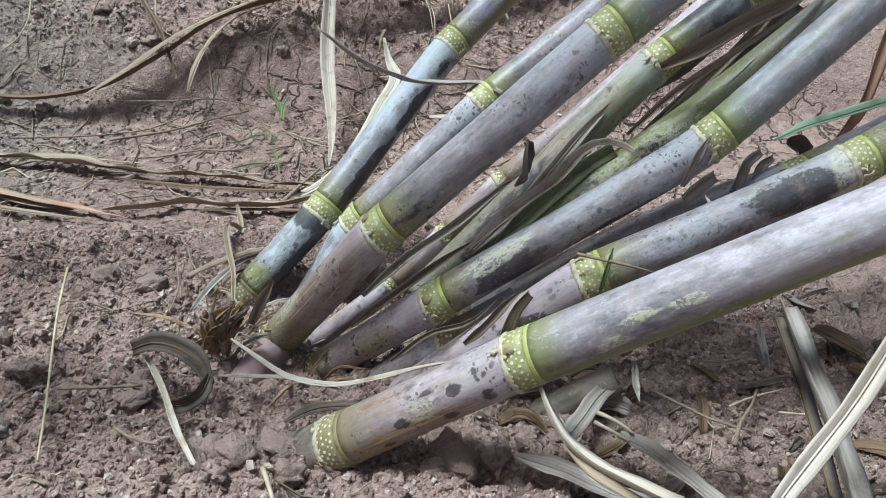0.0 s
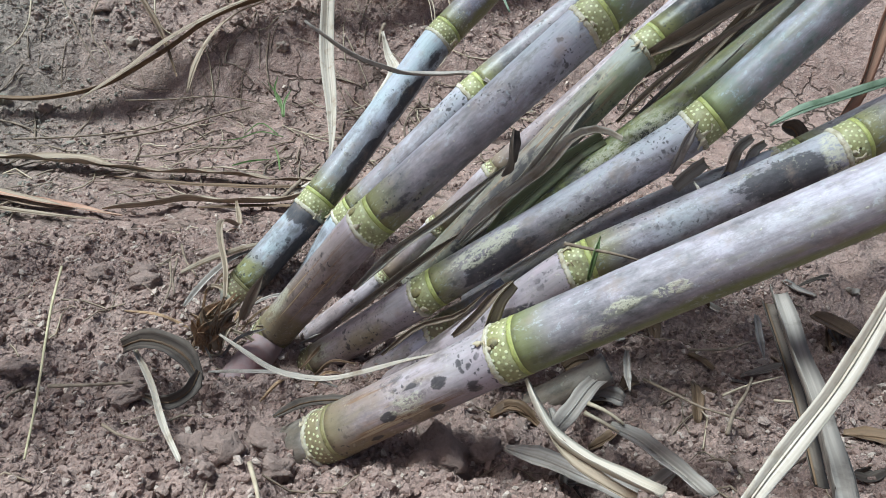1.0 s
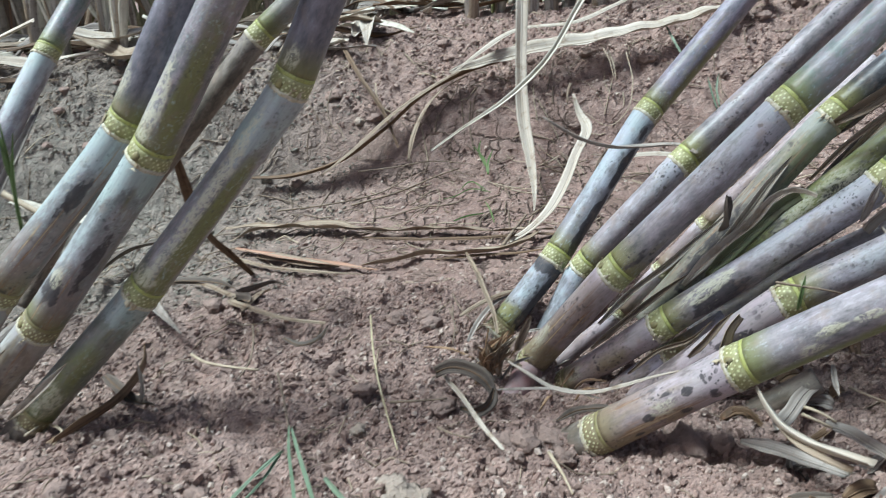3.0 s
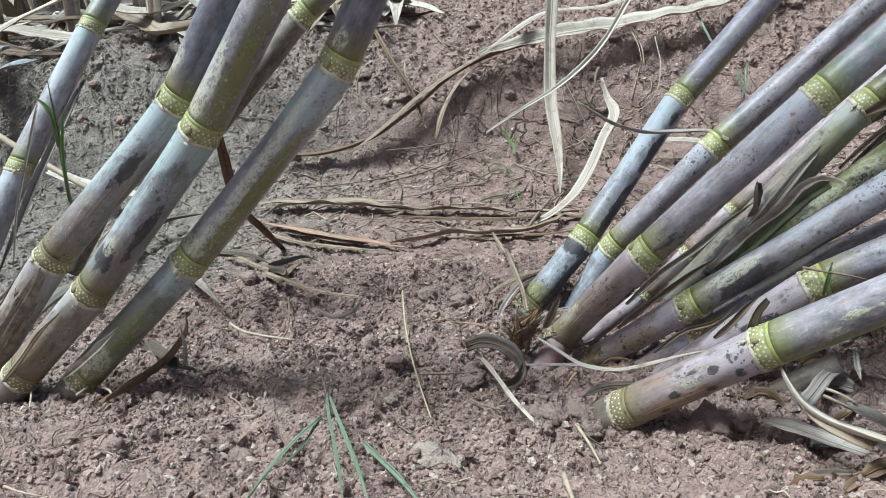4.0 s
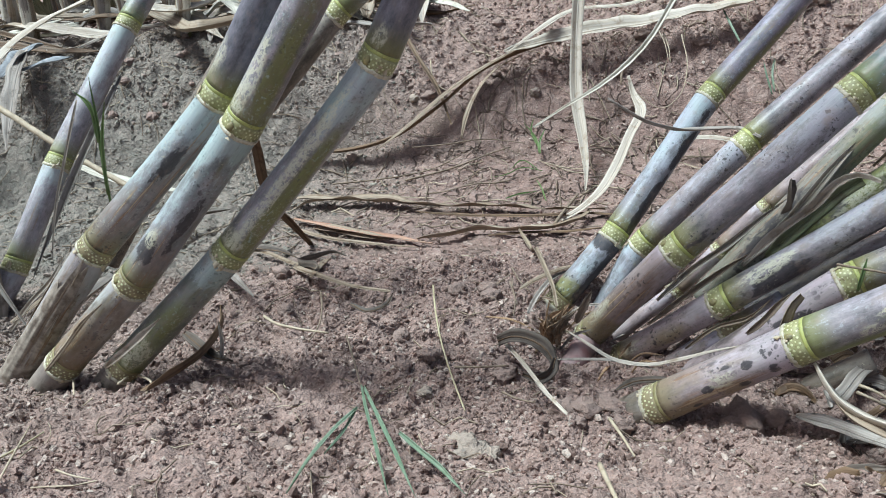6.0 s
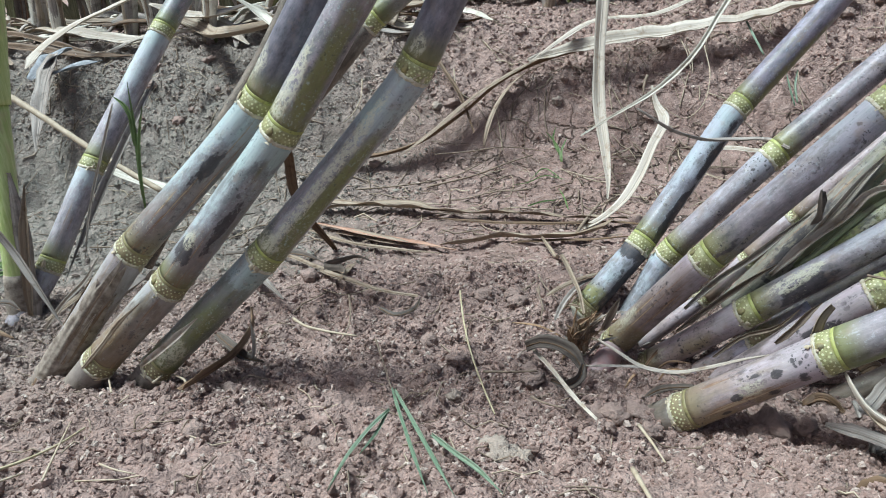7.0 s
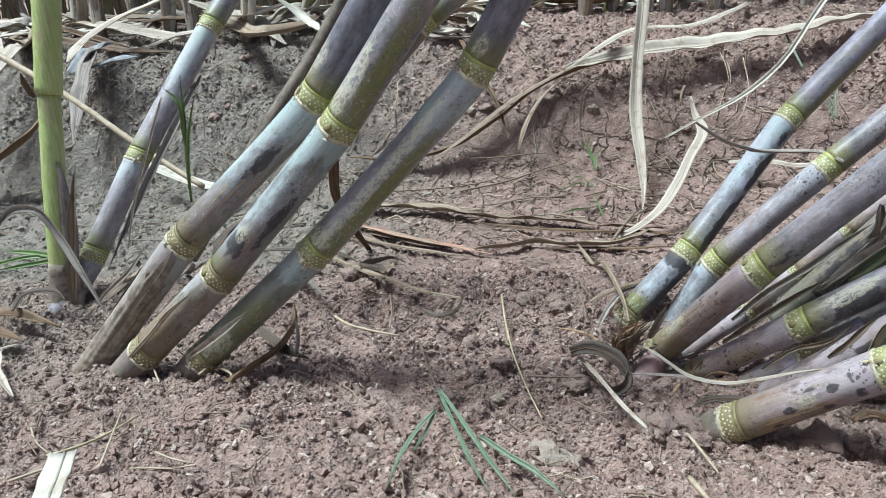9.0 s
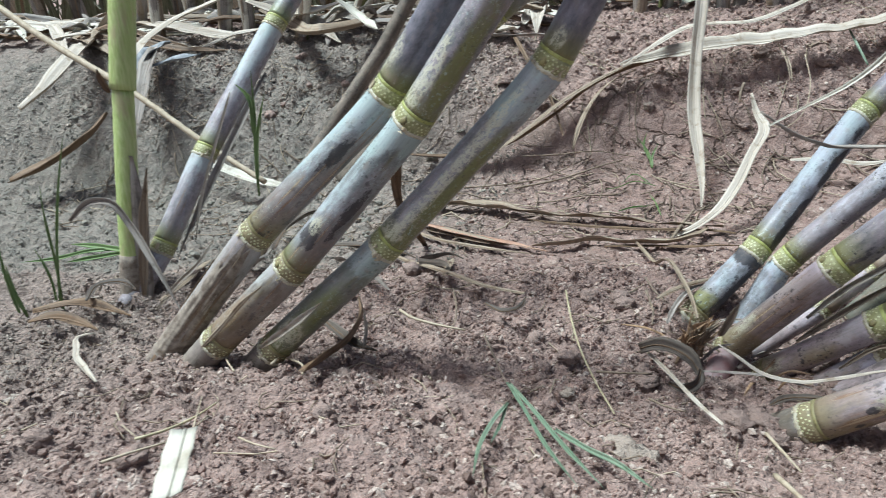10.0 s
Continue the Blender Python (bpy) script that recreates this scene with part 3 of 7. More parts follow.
def rind(name, axis, lengths, radii, r_mean, first, last, seed, marks=(), swell=0.0):
    """A piece of stalk skin between two lengths of the axis, its rings tilted like the leaf scars, with both UV layers.
    marks: (kind, share, across, reach along, reach across, strength); across runs from -1, the upper edge, over 0, the front, to 1."""
    sides = 36
    rng = np.random.default_rng(seed)
    count = max(4, int((last - first) / 0.0045))
    s = np.linspace(first, last, count)
    p = np.stack([np.interp(s, lengths, axis[:, k]) for k in range(3)], 1)
    t = np.stack([np.interp(s, lengths, np.gradient(axis[:, k], lengths)) for k in range(3)], 1)
    t /= np.linalg.norm(t, axis=1)[:, None]
    away = np.array((0.35, 0.9, -0.25))
    side = np.cross(t, away)
    side /= np.linalg.norm(side, axis=1)[:, None]
    back = np.cross(side, t)
    a = np.linspace(0, 2 * math.pi, sides + 1)
    share = (s - first) / (last - first)
    r = np.interp(s, lengths, radii)
    if swell:
        waist = 1 + swell * np.sin(math.pi * share)
        rr = (r * waist)[:, None] * np.ones(sides + 1)[None, :]
    else:
        waist = 1 - 0.03 * np.sin(math.pi * share) ** 0.8
        oval = 1 + 0.02 * np.sin(math.pi * share)[:, None] * np.cos(2 * a + rng.uniform(0, 6))[None, :]
        wob = 1 + 0.012 * np.sin(math.pi * share) * np.sin(share * rng.uniform(4, 9) + rng.uniform(0, 6))
        rr = (r * waist * wob)[:, None] * oval
    # a runs from the hidden back of the stalk round to it again
    shear = TILT * r_mean * np.cos(a - 0.9)
    v = p[:, None, :] + rr[..., None] * (np.cos(a)[None, :, None] * back[:, None, :] + np.sin(a)[None, :, None] * side[:, None, :]) + shear[None, :, None] * t[:, None, :]
    uv1 = np.stack([np.broadcast_to(a * r_mean + seed * 0.37, rr.shape), np.broadcast_to(s[:, None] + seed * 0.11, rr.shape)], -1)
    uv2 = np.stack([np.broadcast_to((s - first + (1.0 if first < 1e-6 else 0.0))[:, None], rr.shape), np.broadcast_to(share[:, None], rr.shape)], -1)
    layers = {k: np.zeros(rr.shape) for k in MARKS}
    across = (a - math.pi) / (math.pi / 2)
    for kind, c, v0, reach, wide, strength in marks:
        d = np.hypot(((s - first)[:, None] / min(last - first, 0.22) - c) / reach, (across[None, :] - v0) / wide)
        layers[kind] = np.maximum(layers[kind], strength * np.clip(1.35 - d, 0, 1))
    w = sides + 1
    f = [(i * w + j, i * w + j + 1, (i + 1) * w + j + 1, (i + 1) * w + j) for i in range(count - 1) for j in range(sides)]
    f.append(tuple(range(w - 2, -1, -1)))
    f.append(tuple((count - 1) * w + j for j in range(w - 1)))
    return mesh_of(name, v.reshape(-1, 3), f, {"metres": uv1.reshape(-1, 2), "joint": uv2.reshape(-1, 2)}, marks=layers)


def collar(name, centre, t, r, profile, tilt, sides=40, ragged=0.0, seed=0):
    """A ring round the stalk: profile is (along, out) pairs, tilted like a leaf scar."""
    rng = np.random.default_rng(seed)
    t = np.array(t) / np.linalg.norm(t)
    side = np.cross(t, (0.35, 0.9, -0.25))
    side /= np.linalg.norm(side)
    back = np.cross(side, t)
    v, f = [], []
    k = len(profile)
    for j in range(sides):
        a = 2 * math.pi * j / sides
        d = math.cos(a) * back + math.sin(a) * side
        shift = tilt * r * math.cos(a - 0.9)
        jag = rng.uniform(-1, 1) * ragged
        for q, (s, o) in enumerate(profile):
            v.append(np.array(centre) + t * (s + shift + (jag if q in (0, k - 1) else jag * 0.3)) + d * (r + o))
    for j in range(sides):
        for q in range(k):
            f.append((j * k + q, ((j + 1) % sides) * k + q, ((j + 1) % sides) * k + (q + 1) % k, j * k + (q + 1) % k))
    return mesh_of(name, v, f)


def dots_mesh(centre, t, r, rows, gap, tilt, seed):
    """Root buds: staggered rows of small low domes on the root band."""
    rng = np.random.default_rng(seed)
    t = np.array(t) / np.linalg.norm(t)
    side = np.cross(t, (0.35, 0.9, -0.25))
    side /= np.linalg.norm(side)
    back = np.cross(side, t)
    v, f = [], []
    per = max(14, int(2 * math.pi * r / 0.0046))
    for row in range(rows):
        for j in range(per):
            a = 2 * math.pi * (j + 0.5 * (row % 2) + rng.uniform(-0.16, 0.16)) / per
            if rng.uniform() < 0.08:
                continue
            d = math.cos(a) * back + math.sin(a) * side
            e = -math.sin(a) * back + math.cos(a) * side
            c = np.array(centre) + t * (0.5 * gap + gap * row + tilt * r * math.cos(a - 0.9) + rng.uniform(-0.0006, 0.0006)) + d * r
            w = rng.uniform(0.0007, 0.00118)
            k = len(v)
            for q in range(6):
                b = 2 * math.pi * q / 6
                v.append(c + w * (math.cos(b) * e + math.sin(b) * t))
            v.append(c + d * w * 0.25)
            f += [(k + q, k + (q + 1) % 6, k + 6) for q in range(6)]
    return mesh_of("dotted_ring", v, f)


def scraps_mesh(centre, t, r, count, seed, reach=0.012, arc=(1.2, 5.2)):
    """Torn scraps of the old leaf sheath still hanging at a joint."""
    rng = np.random.default_rng(seed)
    t = np.array(t) / np.linalg.norm(t)
    side = np.cross(t, (0.35, 0.9, -0.25))
    side /= np.linalg.norm(side)
    back = np.cross(side, t)
    v, f, uv = [], [], []
    for _ in range(count):
        a, w, h = rng.uniform(*arc), rng.uniform(0.05, 0.2), rng.uniform(0.2, 1.0) * reach
        lift = rng.uniform(0.0002, 0.0016)
        sign = rng.choice((-1, -1, 1))
        k = len(v)
        for i in range(4):
            q = i / 3
            for sgn in (-1, 1):
                b = a + sgn * w * (1 - 0.8 * q) + 0.2 * q * rng.uniform(-1, 1)
                d = math.cos(b) * back + math.sin(b) * side
                for thick in (0.0, 0.0004):
                    v.append(np.array(centre) + t * (sign * h * q) + d * (r + 0.0008 + thick + lift * q * q))
                    uv.append((b * r, h * q))
        for i in range(3):
            p = k + 4 * i
            f += [(p, p + 2, p + 6, p + 4), (p + 1, p + 5, p + 7, p + 3), (p, p + 4, p + 5, p + 1), (p + 2, p + 3, p + 7, p + 6)]
    return mesh_of("sheath_scraps", v, f, {"blade": uv})


def bud_mesh(centre, t, r, angle, size):
    t = np.array(t) / np.linalg.norm(t)
    side = np.cross(t, (0.35, 0.9, -0.25))
    side /= np.linalg.norm(side)
    back = np.cross(side, t)
    d = math.cos(angle) * back + math.sin(angle) * side
    e = -math.sin(angle) * back + math.cos(angle) * side
    v, f = [], []
    for i in range(7):
        q = i / 6
        w = size * 0.5 * math.sin(math.pi * min(1.0, 0.12 + q * 0.88)) ** 0.7 * (1 - 0.3 * q)
        for j in range(8):
            b = 2 * math.pi * j / 8
            v.append(np.array(centre) + t * (size * 1.1 * q) + d * (r - 0.0005 + 0.55 * w * max(-0.3, math.sin(b))) + e * w * math.cos(b))
    f = [(i * 8 + j, i * 8 + (j + 1) % 8, (i + 1) * 8 + (j + 1) % 8, (i + 1) * 8 + j) for i in range(6) for j in range(8)]
    return mesh_of("bud", v, f + [tuple(range(7, -1, -1)), tuple(48 + j for j in range(8))])


def cane(label, points, joints, radius, mats, band=BAND, seed=1, group="leaning cane stalks", scraps=5, top=0.9, bud_angles=(), band_len=0.0135, taper=0.0, marks={}):
    """A cane stalk along points, rooted in the ground; joints: which points are joints. mats: one skin or one for each internode;
    marks: stains and worn places by internode."""
    pts = [np.array(p, float) for p in points]
    low = (pts[0] - pts[1]) / np.linalg.norm(pts[0] - pts[1])
    high = (pts[-1] - pts[-2]) / np.linalg.norm(pts[-1] - pts[-2])
    pts = [pts[0] + low * 0.05] + pts + ([pts[-1] + high * top] if top else [])
    step = np.concatenate([[0], np.cumsum([np.linalg.norm(b - a) for a, b in zip(pts, pts[1:])])])
    fine = np.linspace(0, step[-1], 300)
    axis = 0.15 * np.stack([hermite(step, np.array(pts)[:, k], fine) for k in range(3)], 1) + 0.85 * np.stack([np.interp(fine, step, np.array(pts)[:, k]) for k in range(3)], 1)
    for _ in range(2):
        axis[2:-2] = (axis[:-4] + axis[1:-3] + axis[2:-2] + axis[3:-1] + axis[4:]) / 5
    lengths = np.concatenate([[0], np.cumsum(np.linalg.norm(np.diff(axis, axis=0), axis=1))])
    radii = radius * (1 - taper * lengths / lengths[-1])
    at = [np.interp(step[j + 1], fine, lengths) for j in joints]
    base = new("cane_stalk")
    base.location = points[0]
    bpy.context.view_layer.update()
    undo = Matrix.Translation(points[0]).inverted()
    tagged(base, label, "sugar cane", group)
    made = []
    edges = [0.0] + at + [lengths[-1]]
    ring_len = 0.24 * band_len
    for i in range(len(edges) - 1):
        lo = edges[i] + (band_len + ring_len if i else 0.0)
        skin = mats[min(i, len(mats) - 1)] if isinstance(mats, (list, tuple)) else mats
        made.append(part("internode", rind("internode", axis, lengths, radii, radius, lo, edges[i + 1], seed * 31 + i, marks.get(i, ())), skin, base))
    for i, s in enumerate(at):
        c = np.array([np.interp(s, lengths, axis[:, k]) for k in range(3)])
        e = np.array([np.interp(s + band_len, lengths, axis[:, k]) for k in range(3)])
        t, r = e - c, float(np.interp(s, lengths, radii))
        b = band[min(i, len(band) - 1)] if isinstance(band, (list, tuple)) else band
        joint = part("root_band", rind("root_band", axis, lengths, radii, radius, s, s + band_len, seed * 31 + i, swell=0.006), b, base)
        made.append(joint)
        tagged(part("dotted_ring", dots_mesh(c, t, r * 1.008 + 0.0001, 4, band_len * 0.24, TILT, seed * 17 + i), DOT, joint, "ring of pale root dots"), kind="stuff")
        made.append(part("growth_ring", rind("growth_ring", axis, lengths, radii, radius, s + band_len, s + band_len + ring_len, seed * 31 + i, swell=0.006), GROWTH if b is BAND else GROWTH_DULL, base))
        made.append(part("leaf_scar", collar("leaf_scar", c, t, r, [(-0.0032, -0.0008), (-0.0022, 0.0006), (-0.0004, 0.0011), (0.0008, 0.0009), (0.0014, -0.001)], TILT, sides=72, ragged=0.0011, seed=seed + i), SCAR, base, "pale ragged leaf scar"))
        if scraps:
            for k in range(min(scraps, 4)):
                made.append(part("sheath_scrap", scraps_mesh(c, t, r, 1, seed * 50 + i * 12 + k, reach=0.009), HUSK, base))
        if i < len(bud_angles) and bud_angles[i] is not None:
            part("bud", bud_mesh(c, t, r, bud_angles[i], 0.0085), BUD, joint)
    for ob in made:
        ob.matrix_parent_inverse = undo
    return base


# ---- leaves, straw and twigs ----
def blade_mesh(name, path, width, curl=0.25, twist=(0.0, 0.0), taper=(0.5, 0.1), thick=0.0005, seed=0, up=(0.0, -0.3, 1.0), wave=0.0, fold=0.0, count=None, rib=False):
    """A leaf blade with thickness: curl bows it across, twist (degrees at both ends) turns it, wave ruffles its edges."""
    rng = np.random.default_rng(seed)
    length = float(np.sum(np.linalg.norm(np.diff(np.array(path, float), axis=0), axis=1)))
    count = count or int(min(64, max(10, length / 0.009)))
    p = smooth_path(path, count)
    t, side, nrm = frames_along(p, up)
    q = np.linspace(0, 1, count)
    ang = np.radians(twist[0] + (twist[1] - twist[0]) * q)
    s2 = np.cos(ang)[:, None] * side + np.sin(ang)[:, None] * nrm
    n2 = -np.sin(ang)[:, None] * side + np.cos(ang)[:, None] * nrm
    shape = np.minimum(1, taper[0] + (1 - taper[0]) * q / 0.18) * np.minimum(1, taper[1] + (1 - taper[1]) * (1 - q) / 0.3)
    w = width * 0.5 * shape * (1 + 0.06 * np.sin(q * 17 + rng.uniform(0, 6)))
    cross = np.array((-1.0, -0.62, -0.25, -0.07, 0.07, 0.25, 0.62, 1.0))
    if rib:
        cross, thick = np.array((-0.12, -0.06, -0.02, 0.02, 0.06, 0.12)), 0.0003
    ph = rng.uniform(0, 6, 2)
    v, uv = [], []
    ln = q * length
    for lay in (0.0, -thick):
        for i in range(count):
            for c in cross:
                h = curl * w[i] * (c * c) + fold * w[i] * abs(c) - (0.0007 if abs(c) < 0.1 else 0.0)
                if rib:
                    h += 0.0014 * (1 - (abs(c) / 0.12) ** 2)
                h += wave * width * (abs(c) ** 1.5) * math.sin(ln[i] * 75 + ph[0] + (1.3 if c > 0 else 0)) * 0.5 + wave * width * 0.4 * math.sin(ln[i] * 31 + ph[1])
                v.append(p[i] + s2[i] * (c * w[i]) + n2[i] * (h + lay))
                uv.append((c * width * 0.5 + 0.37 * seed, ln[i] + seed * 1.7))
    k, m = len(cross), count * len(cross)
    f = []
    for i in range(count - 1):
        for j in range(k - 1):
            a = i * k + j
            f.append((a, a + 1, a + k + 1, a + k))
            f.append((m + a, m + a + k, m + a + k + 1, m + a + 1))
        for j, flip in ((0, False), (k - 1, True)):
            a = i * k + j
            quad = (a, a + k, m + a + k, m + a)
            f.append(quad[::-1] if flip else quad)
    for i in (0, count - 1):
        for j in range(k - 1):
            a = i * k + j
            f.append((a, m + a, m + a + 1, a + 1))
    return mesh_of(name, v, f, {"blade": uv})


LEAF_SEED = [10]
RIBS = {"leaf_grey": GREY, "straw_pale": STRAW, "leaf_tan": TAN, "leaf_brown": BROWN, "leaf_dark": BROWN, "leaf_rust": TAN}


def leaf(label, path, width, mat, group="fallen dry cane leaves", name="dry_leaf", category="dry leaf", **shape):
    LEAF_SEED[0] += 1
    ob = part(name, blade_mesh(name, path, width, seed=LEAF_SEED[0], **shape), mat)
    if width >= 0.007:
        part("midrib", blade_mesh("midrib", path, width, seed=LEAF_SEED[0], rib=True, **shape), RIBS.get(mat.name, mat), ob)
    return tagged(ob, label, category, group)


def stick(label, path, radius, mat, name="twig", category="twig", group="loose straws and twigs", tip=0.6):
    LEAF_SEED[0] += 1
    n = max(6, int(sum(np.linalg.norm(np.diff(np.array(path), axis=0), axis=1)) / 0.008))
    p = smooth_path(path, min(n, 50))
    ob = part(name, tube_mesh(name, p, np.linspace(radius, radius * tip, len(p)), 8, seed=LEAF_SEED[0], lump=0.08), mat)
    return tagged(ob, label, category, group)


# ---- the leaning clump ----
cane("thin grey-purple cane stalk with a blackened lower internode",
     [(-0.106, 0.672, 0.090), (-0.042, 0.710, 0.160), (0.067, 0.821, 0.299), (0.171, 0.901, 0.400)],
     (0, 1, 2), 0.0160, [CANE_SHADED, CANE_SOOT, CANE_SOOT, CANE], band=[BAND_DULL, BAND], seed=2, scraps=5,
     marks={1: [("soot", 0.55, 0.95, 0.7, 0.5, 1.2), ("soot", 0.98, -0.2, 0.22, 1.2, 1.2), ("bloom", 0.5, -0.2, 0.5, 0.6, 0.3), ("bare", 0.08, 0.0, 0.2, 1.5, 1.0)],
            2: [("soot", 0.2, 0.75, 0.3, 0.35, 1.1), ("soot", 0.62, 0.7, 0.22, 0.3, 0.9), ("bloom", 0.7, -0.3, 0.5, 0.6, 0.5), ("soot", 0.9, 0.6, 0.1, 0.3, 0.8)],
            3: [("bare", 0.2, 0.9, 0.5, 0.35, 1.0), ("bloom", 0.3, -0.3, 0.7, 0.6, 0.4)]})
cane("thick grey-purple cane stalk with dark specks and yellow-green joints",
     [(-0.064, 0.622, 0.078), (0.022, 0.571, 0.203), (0.170, 0.599, 0.346), (0.214, 0.612, 0.384)],
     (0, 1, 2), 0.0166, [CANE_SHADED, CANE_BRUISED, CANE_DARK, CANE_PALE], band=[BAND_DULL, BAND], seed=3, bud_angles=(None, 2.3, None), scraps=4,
     marks={1: [("peel", 0.6, -0.1, 0.45, 0.6, 0.9), ("bare", 0.1, 0.2, 0.2, 1.2, 1.0), ("bloom", 0.75, -0.6, 0.4, 0.5, 0.6), ("flake", 0.3, -0.4, 0.2, 0.4, 0.7)],
            # The narrow upper-edge bloom is wax plus a painted pale edge highlight.
            2: [("bloom", 0.45, -0.85, 0.9, 0.25, 0.8), ("bloom", 0.85, 0.0, 0.2, 0.9, 0.4), ("soot", 0.1, 0.3, 0.12, 0.4, 0.6)],
            3: [("bloom", 0.15, -0.2, 0.3, 0.8, 0.4)]})
cane("grey cane stalk with sooty specks between two bright joints",
     [(-0.028, 0.612, 0.058), (0.064, 0.565, 0.152), (0.249, 0.577, 0.283), (0.331, 0.589, 0.370)],
     (0, 1, 2), 0.0150, [CANE_SHADED, CANE_BRUISED, CANE_DARK, CANE_PALE], band=[BAND_DULL, BAND], seed=4, bud_angles=(None, 2.9, None),
     marks={1: [("bare", 0.5, 0.2, 0.35, 0.6, 0.55), ("bloom", 0.9, 0.0, 0.15, 0.9, 0.5), ("flake", 0.12, -0.2, 0.12, 0.4, 0.6)],
            2: [("soot", 0.26, 0.35, 0.17, 0.6, 1.1), ("flake", 0.22, -0.25, 0.14, 0.3, 1.3), ("bloom", 0.6, -0.6, 0.4, 0.4, 0.5), ("soot", 0.62, 0.8, 0.25, 0.25, 0.7)],
            3: [("bloom", 0.2, -0.3, 0.3, 0.7, 0.6)]})
cane("thickest pale waxy cane stalk, lying low with an earthy foot",
     [(-0.012, 0.476, 0.080), (0.005, 0.470, 0.094), (0.116, 0.451, 0.176), (0.284, 0.412, 0.295)],
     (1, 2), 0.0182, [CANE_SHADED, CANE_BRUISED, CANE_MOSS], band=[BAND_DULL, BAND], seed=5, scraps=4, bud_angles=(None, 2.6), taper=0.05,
     marks={1: [("soot", 0.38, 0.15, 0.07, 0.16, 1.1), ("soot", 0.24, 0.55, 0.05, 0.12, 0.9), ("soot", 0.70, -0.1, 0.05, 0.2, 0.8), ("soot", 0.55, -0.25, 0.1, 0.12, 0.7), ("bare", 0.55, 0.45, 0.1, 0.3, 1.1),
                ("bloom", 0.78, -0.2, 0.3, 0.9, 0.55), ("peel", 0.2, -0.6, 0.25, 0.4, 0.6), ("peel", 0.45, 0.4, 0.35, 0.5, 0.7), ("bare", 0.15, 0.6, 0.25, 0.5, 0.8), ("bloom", 0.5, -0.4, 0.25, 0.5, 0.4), ("soot", 0.62, 0.5, 0.06, 0.2, 0.7), ("soot", 0.85, 0.3, 0.06, 0.3, 0.6), ("flake", 0.5, 0.1, 0.12, 0.3, 0.7), ("bloom", 0.3, 0.0, 0.2, 0.5, 0.35)],
            2: [("bare", 0.5, 0.8, 1.2, 0.35, 1.1), ("bloom", 1.0, -0.35, 1.2, 0.55, 0.7), ("flake", 0.3, 0.0, 0.06, 0.14, 0.9), ("flake", 0.42, 0.05, 0.05, 0.12, 1.0), ("flake", 0.22, 0.3, 0.06, 0.2, 0.8), ("flake", 1.0, 0.1, 0.1, 0.15, 0.6)]})
cane("grey-purple cane stalk half hidden behind the thickest one",
     [(0.060, 0.552, 0.088), (0.166, 0.531, 0.194), (0.340, 0.556, 0.278), (0.420, 0.575, 0.325)],
     (1, 2), 0.0160, [CANE_BRUISED, CANE_DARK, CANE], seed=6, scraps=8,
     marks={0: [("soot", 0.75, 0.2, 0.12, 0.5, 0.8), ("bloom", 0.75, -0.3, 0.3, 0.7, 0.8)],
            1: [("soot", 0.75, 0.1, 0.25, 0.7, 0.9), ("bloom", 0.3, 0.0, 0.3, 0.8, 0.6), ("flake", 0.97, 0.0, 0.06, 1.0, 0.9)]})
cane("dull grey cane stalk standing behind the thick one",
     [(-0.053, 0.680, 0.075), (-0.010, 0.700, 0.155), (0.097, 0.720, 0.267), (0.250, 0.800, 0.388)],
     (1, 2), 0.0150, [CANE_SOOT, CANE_DARK, CANE_DARK], seed=7, scraps=4)
cane("slender pinkish cane stalk with dry rings deep in the clump",
     [(-0.020, 0.640, 0.083), (0.030, 0.645, 0.127), (0.072, 0.650, 0.173), (0.116, 0.660, 0.219), (0.161, 0.668, 0.262), (0.204, 0.680, 0.302)],
     (1, 2, 3), 0.0088, [CANE_PINK], band=BAND_DULL, seed=8, scraps=5, band_len=0.006, top=0.1)
cane("green and black cane stalk wrapped low in dry sheath",
     [(0.089, 0.632, 0.165), (0.148, 0.645, 0.233), (0.228, 0.668, 0.320), (0.295, 0.690, 0.374)],
     (2, 3), 0.0150, [CANE_GREEN, CANE_BLACK, CANE], seed=9, scraps=6,
     marks={0: [("soot", 0.45, 0.2, 0.4, 0.9, 0.62), ("peel", 0.5, -0.2, 0.6, 0.9, 0.7), ("bloom", 1.25, 0.0, 0.2, 1.0, 0.7), ("bare", 1.1, 0.3, 0.3, 0.8, 0.8)]})
cane("mouldy olive cane stalk deep in the clump",
     [(0.152, 0.640, 0.191), (0.215, 0.645, 0.244), (0.267, 0.650, 0.287), (0.343, 0.660, 0.357)],
     (), 0.0165, [CANE_OLIVE], seed=10,
     marks={0: [("bare", 0.6, -0.2, 0.7, 0.9, 0.9), ("soot", 0.8, 0.2, 0.35, 0.7, 0.6), ("soot", 0.4, -0.3, 0.2, 0.6, 0.5), ("flake", 0.7, 0.0, 0.3, 0.6, 0.5)]})
cane("dark slim cane stalk squeezed between two others",
     [(0.143, 0.600, 0.154), (0.203, 0.598, 0.198), (0.259, 0.600, 0.227), (0.325, 0.606, 0.253), (0.398, 0.620, 0.290)],
     (3,), 0.0125, [CANE_DARK], seed=11, scraps=3)
cane("weathered brown cane butt lying under the others",
     [(0.036, 0.575, 0.084), (0.074, 0.568, 0.119), (0.120, 0.572, 0.150)],
     (1,), 0.0110, [CANE_EARTHY], band=BAND_DULL, seed=12, top=0.01, scraps=6)
# The shadow over this butt is painted in by its darker rind.
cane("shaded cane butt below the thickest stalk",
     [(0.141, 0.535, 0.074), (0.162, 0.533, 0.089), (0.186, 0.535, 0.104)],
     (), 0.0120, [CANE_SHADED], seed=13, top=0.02)

